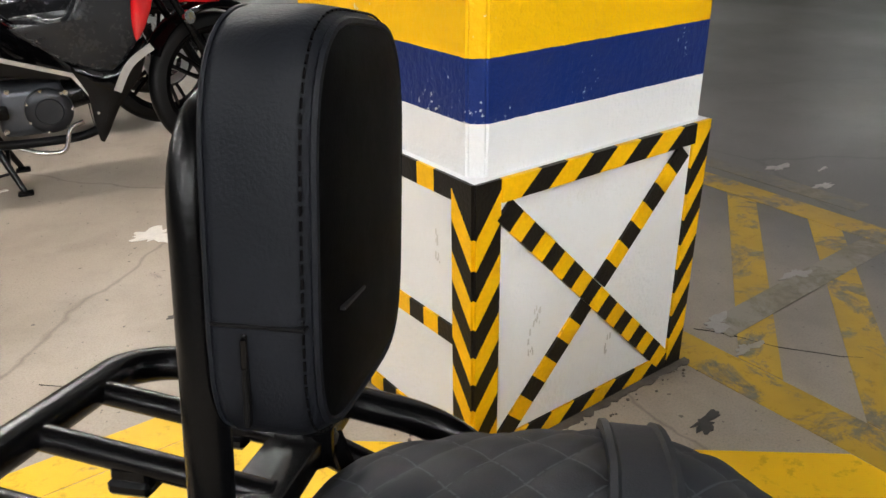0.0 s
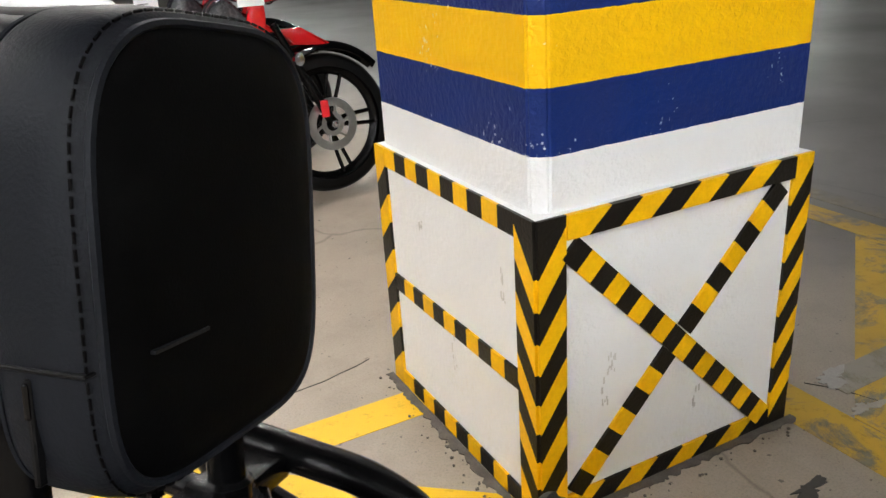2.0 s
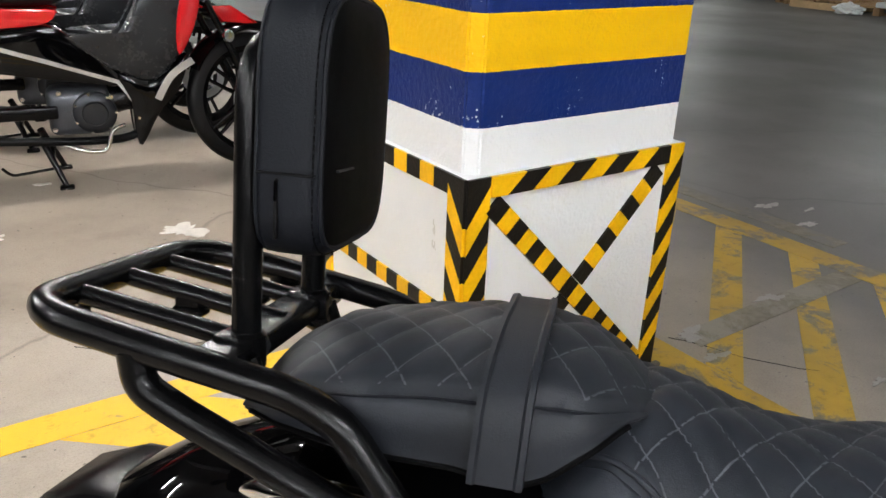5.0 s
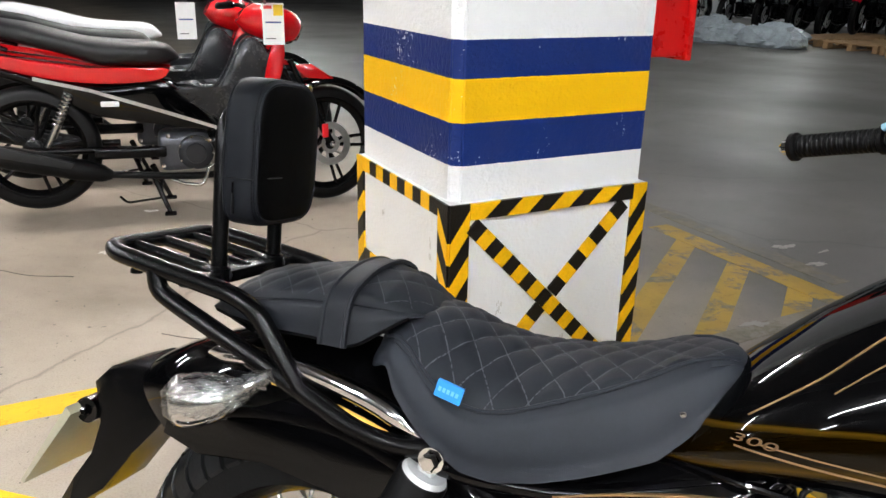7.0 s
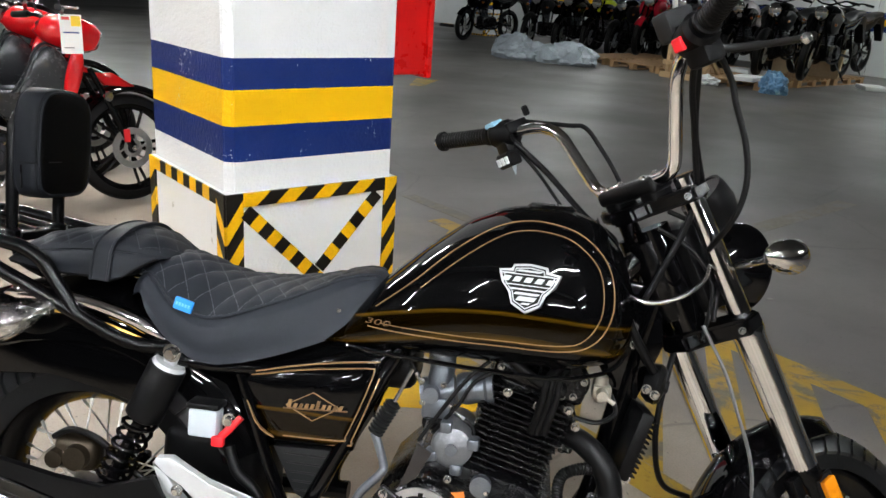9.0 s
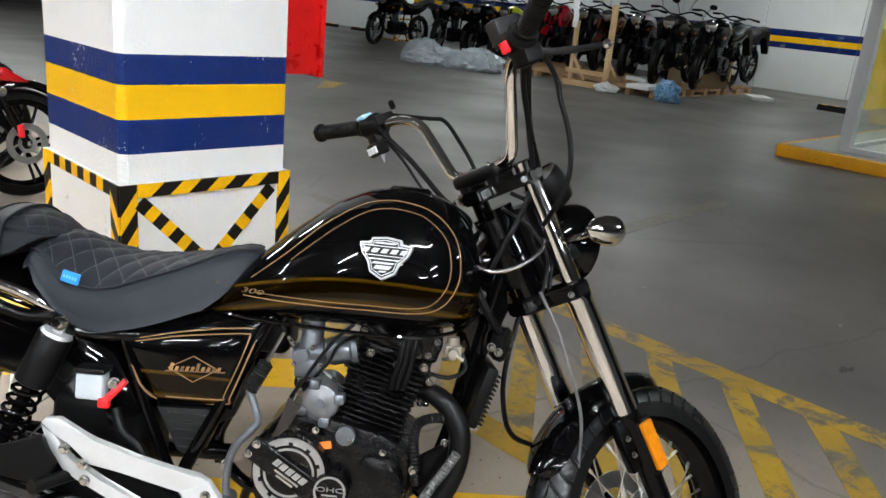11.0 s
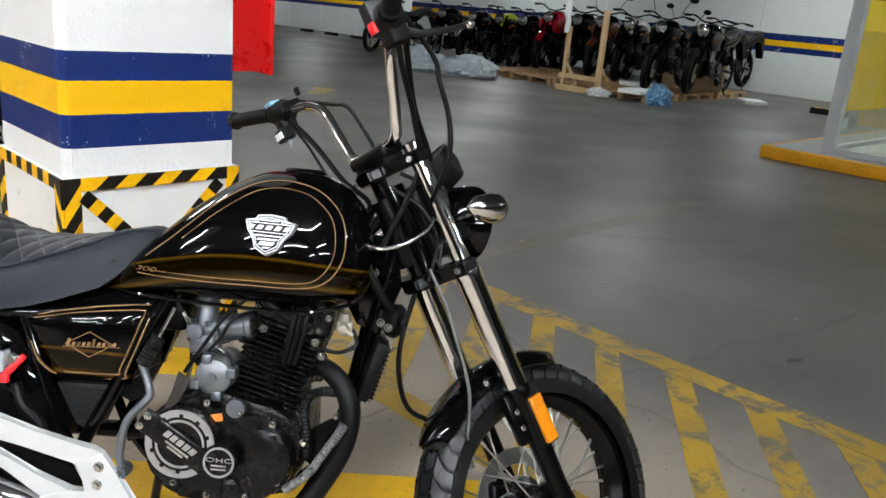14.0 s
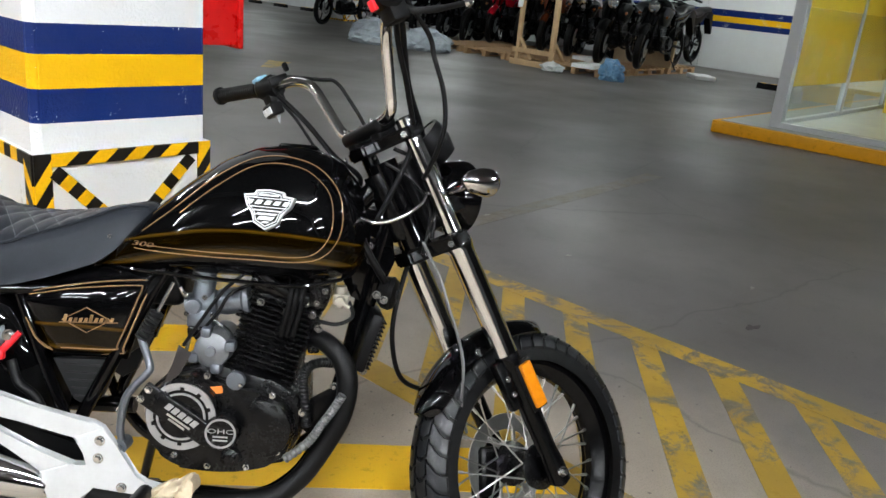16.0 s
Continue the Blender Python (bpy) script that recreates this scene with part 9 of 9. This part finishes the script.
crumpled("plastic_wrap_heap", GRID @ pose(10.2, 8.7, 0, 0, 0, 15), (0.8, 1.9, 0.46), WRAP, "heap of crumpled clear and white plastic wrap", "plastic waste", 3, 22, 3)["kind"] = "stuff"
crumpled("blue_bag", GRID @ pose(10.65, 4.15, 0), (0.36, 0.4, 0.34), BLUE_BAG, "tied translucent blue rubbish bag on the floor", "bag", 5)
crumpled("white_bag", GRID @ pose(10.55, 5.25, 0), (0.3, 0.4, 0.16), BAG, "crumpled white plastic bag beside the crate", "bag", 8)
bm = bmesh.new()
rings = []
for i in range(13):
    z = 1.7 - i * 0.058
    rings.append([(0.03 * math.cos(t) * (1 + 0.6 * math.sin(i * 0.9 + t * 2)), (0.075 - 0.035 * (i / 12)) * math.sin(t) * (1 + 0.25 * math.sin(i * 1.3 + t * 3)) + 0.02 * math.sin(i * 0.5), z) for t in (2 * math.pi * k / 18 for k in range(18))])
loft(bm, rings)
thing("hanging_plastic", bm, BAG, "white plastic sheet hanging on the crate post", "plastic sheet", GRID @ pose(10.68, 6.18, -0.02))
bm = bmesh.new()
box(bm, (-0.3, -0.2, 0.0), (0.3, 0.2, 0.07), 0.01)
board = thing("foam_board", bm, FOAM, "white foam packing board on the floor", "packing foam", GRID @ pose(13.7, 4.0, 0, 0, 0, 40), group="packing foam")
copy_thing(board, GRID @ pose(10.9, 4.75, 0.127, 0, 0, 10))
copy_thing(board, GRID @ pose(12.2, 5.55, 0.127, 0, 0, 70))
bm = bmesh.new()
box(bm, (-0.02, -0.28, 0), (0.02, 0.28, 0.5), 0.004)
thing("cardboard_sheet", bm, CARDBOARD, "brown cardboard sheet standing against a motorcycle", "cardboard", GRID @ pose(13.35, 4.75, 0.13, 0, 8, 0))
bm = bmesh.new()
box(bm, (-0.2, -0.17, 0), (0.2, 0.17, 0.6), 0.01)
thing("cardboard_box", bm, CARDBOARD, "tall brown cardboard box between the motorcycles", "cardboard box", GRID @ pose(13.6, 5.6, 0.0))
# wheel stops
ws = base_of("wheel_stop", GRID @ pose(13.7, 2.6, 0), "black rubber wheel stop with yellow bars", "wheel stop", "wheel stops")
bm = bmesh.new()
plate(bm, [(-0.075, 0.0), (0.075, 0.0), (0.05, 0.1), (-0.05, 0.1)], -0.3, 0.3, 0.008)
part("rubber_body", bm, K_RUBBER, ws)
for y in (-0.2, 0.0, 0.2):
    bm = bmesh.new()
    box(bm, (-0.052, y - 0.05, 0.099), (0.052, y + 0.05, 0.103))
    part("yellow_bar", bm, M_TAPE_Y, ws)
for v in (18.2, 19.6, 21.0):
    copy_thing(ws, GRID @ pose(15.6, v, 0))

# ---- glazed booth on its kerb ----
M_KERB = floor_paint("kerb_yellow", (0.78, 0.35, 0.004), 0.24, 0.3)
FRAME = plain("grey_aluminium", (0.5, 0.52, 0.54), 0.4, metal=0.3, vary=0.05)
TILE = plain("pale_tile", (0.62, 0.64, 0.6), 0.25, vary=0.05, scale=2)
BOOTH_YELLOW = plain("yellow_partition", (0.75, 0.52, 0.03), 0.5, vary=0.1, scale=2)
PANE = glass_of("booth_glass", (0.92, 0.97, 0.95))
FILM_YELLOW = plain("yellow_window_film", (0.72, 0.5, 0.02), 0.2, vary=0.12, scale=2.5, coat=0.5)
FILM_YELLOW.node_tree.nodes["Principled BSDF"].inputs["Alpha"].default_value = 0.72
bm = bmesh.new()
box(bm, (7.4, -6.5, 0.0), (16.4, 0.95, 0.13), 0.012, 2)
thing("booth_kerb", bm, M_KERB, "raised concrete kerb painted worn orange-yellow", "kerb", GRID, "structure")
bm = bmesh.new()
box(bm, (7.47, -6.4, 0.12), (16.3, 0.88, 0.134))
thing("booth_apron", bm, plain("apron_concrete", (0.3, 0.31, 0.29), 0.5, vary=0.15, scale=3), "grey concrete apron behind the yellow kerb", "pavement", GRID, "structure", smooth=0)
bm = bmesh.new()
box(bm, (7.78, -6.4, 0.134), (14.0, 0.4, 0.144))
thing("booth_floor", bm, TILE, "pale tiled floor inside the glazed booth", "floor", GRID, "structure", smooth=0)
booth = base_of("glazed_booth", GRID @ pose(7.7, 0.45, 0.13), "glazed booth with grey aluminium frame", "booth")
for nm, lo, hi in (("corner_post", (0, -0.12, 0), (0.12, 0, 2.55)), ("sill", (0.12, -0.07, 0), (6.2, 0, 0.06)), ("sill", (0.0, -6.6, 0), (0.07, -0.12, 0.06)), ("mullion", (2.2, -0.07, 0.06), (2.29, 0, 2.55)), ("mullion", (4.2, -0.07, 0.06), (4.29, 0, 2.55)), ("mullion", (0, -2.4, 0.06), (0.07, -2.31, 2.55)), ("head_rail", (0.12, -0.07, 2.5), (6.2, 0, 2.6)), ("head_rail", (0.0, -6.6, 2.5), (0.07, -0.12, 2.6))):
    bm = bmesh.new()
    box(bm, lo, hi, 0.004)
    part(nm, bm, FRAME, booth)
for lo, hi in (((0.12, -0.04, 0.06), (2.2, -0.03, 2.5)), ((2.29, -0.04, 0.06), (4.2, -0.03, 2.5)), ((4.29, -0.04, 0.06), (6.2, -0.03, 2.5)), ((0.03, -2.31, 0.06), (0.04, -0.12, 2.5)), ((0.03, -6.6, 0.06), (0.04, -2.4, 2.5))):
    bm = bmesh.new()
    box(bm, lo, hi)
    g = part("pane", bm, PANE, booth, "clear glass pane", smooth=0)
    g.visible_shadow = False
    if lo[0] > 0.1 and lo[0] < 4.0:
        bm = bmesh.new()
        box(bm, (lo[0], -0.052, 0.42), (hi[0], -0.05, 2.5))
        part("window_film", bm, FILM_YELLOW, booth, "translucent yellow window film", smooth=0)
        bm = bmesh.new()
        box(bm, (lo[0], -0.056, 1.25), (hi[0], -0.054, 1.55))
        part("film_band", bm, BOOTH_YELLOW, booth, "", smooth=0)
bm = bmesh.new()
box(bm, (1.9, -0.028, 1.35), (2.12, -0.026, 1.62), 0)
part("paper_notice", bm, PAPER, booth, "white paper notice stuck on the glass")
bm = bmesh.new()
box(bm, (13.9, -6.4, 0.14), (14.0, 0.38, 2.7))
thing("yellow_partition", bm, BOOTH_YELLOW, "yellow partition at the back of the booth", "partition", GRID, "structure")
bm = bmesh.new()
box(bm, (11.2, -1.2, 0.14), (11.28, 0.2, 2.2), 0.01)
thing("yellow_panel", bm, BOOTH_YELLOW, "yellow display panel standing in the booth", "panel", GRID)
bm = bmesh.new()
box(bm, (10.3, -0.6, 0.14), (10.6, -0.3, 2.7), 0.01)
thing("white_pillar", bm, PAPER, "white pillar inside the booth", "pillar", GRID, "structure")
bm = bmesh.new()
box(bm, (10.28, -0.62, 0.14), (10.62, -0.28, 0.32), 0.005)
thing("pillar_skirting", bm, FRAME, "grey skirting round the white pillar", "skirting", GRID, "structure")
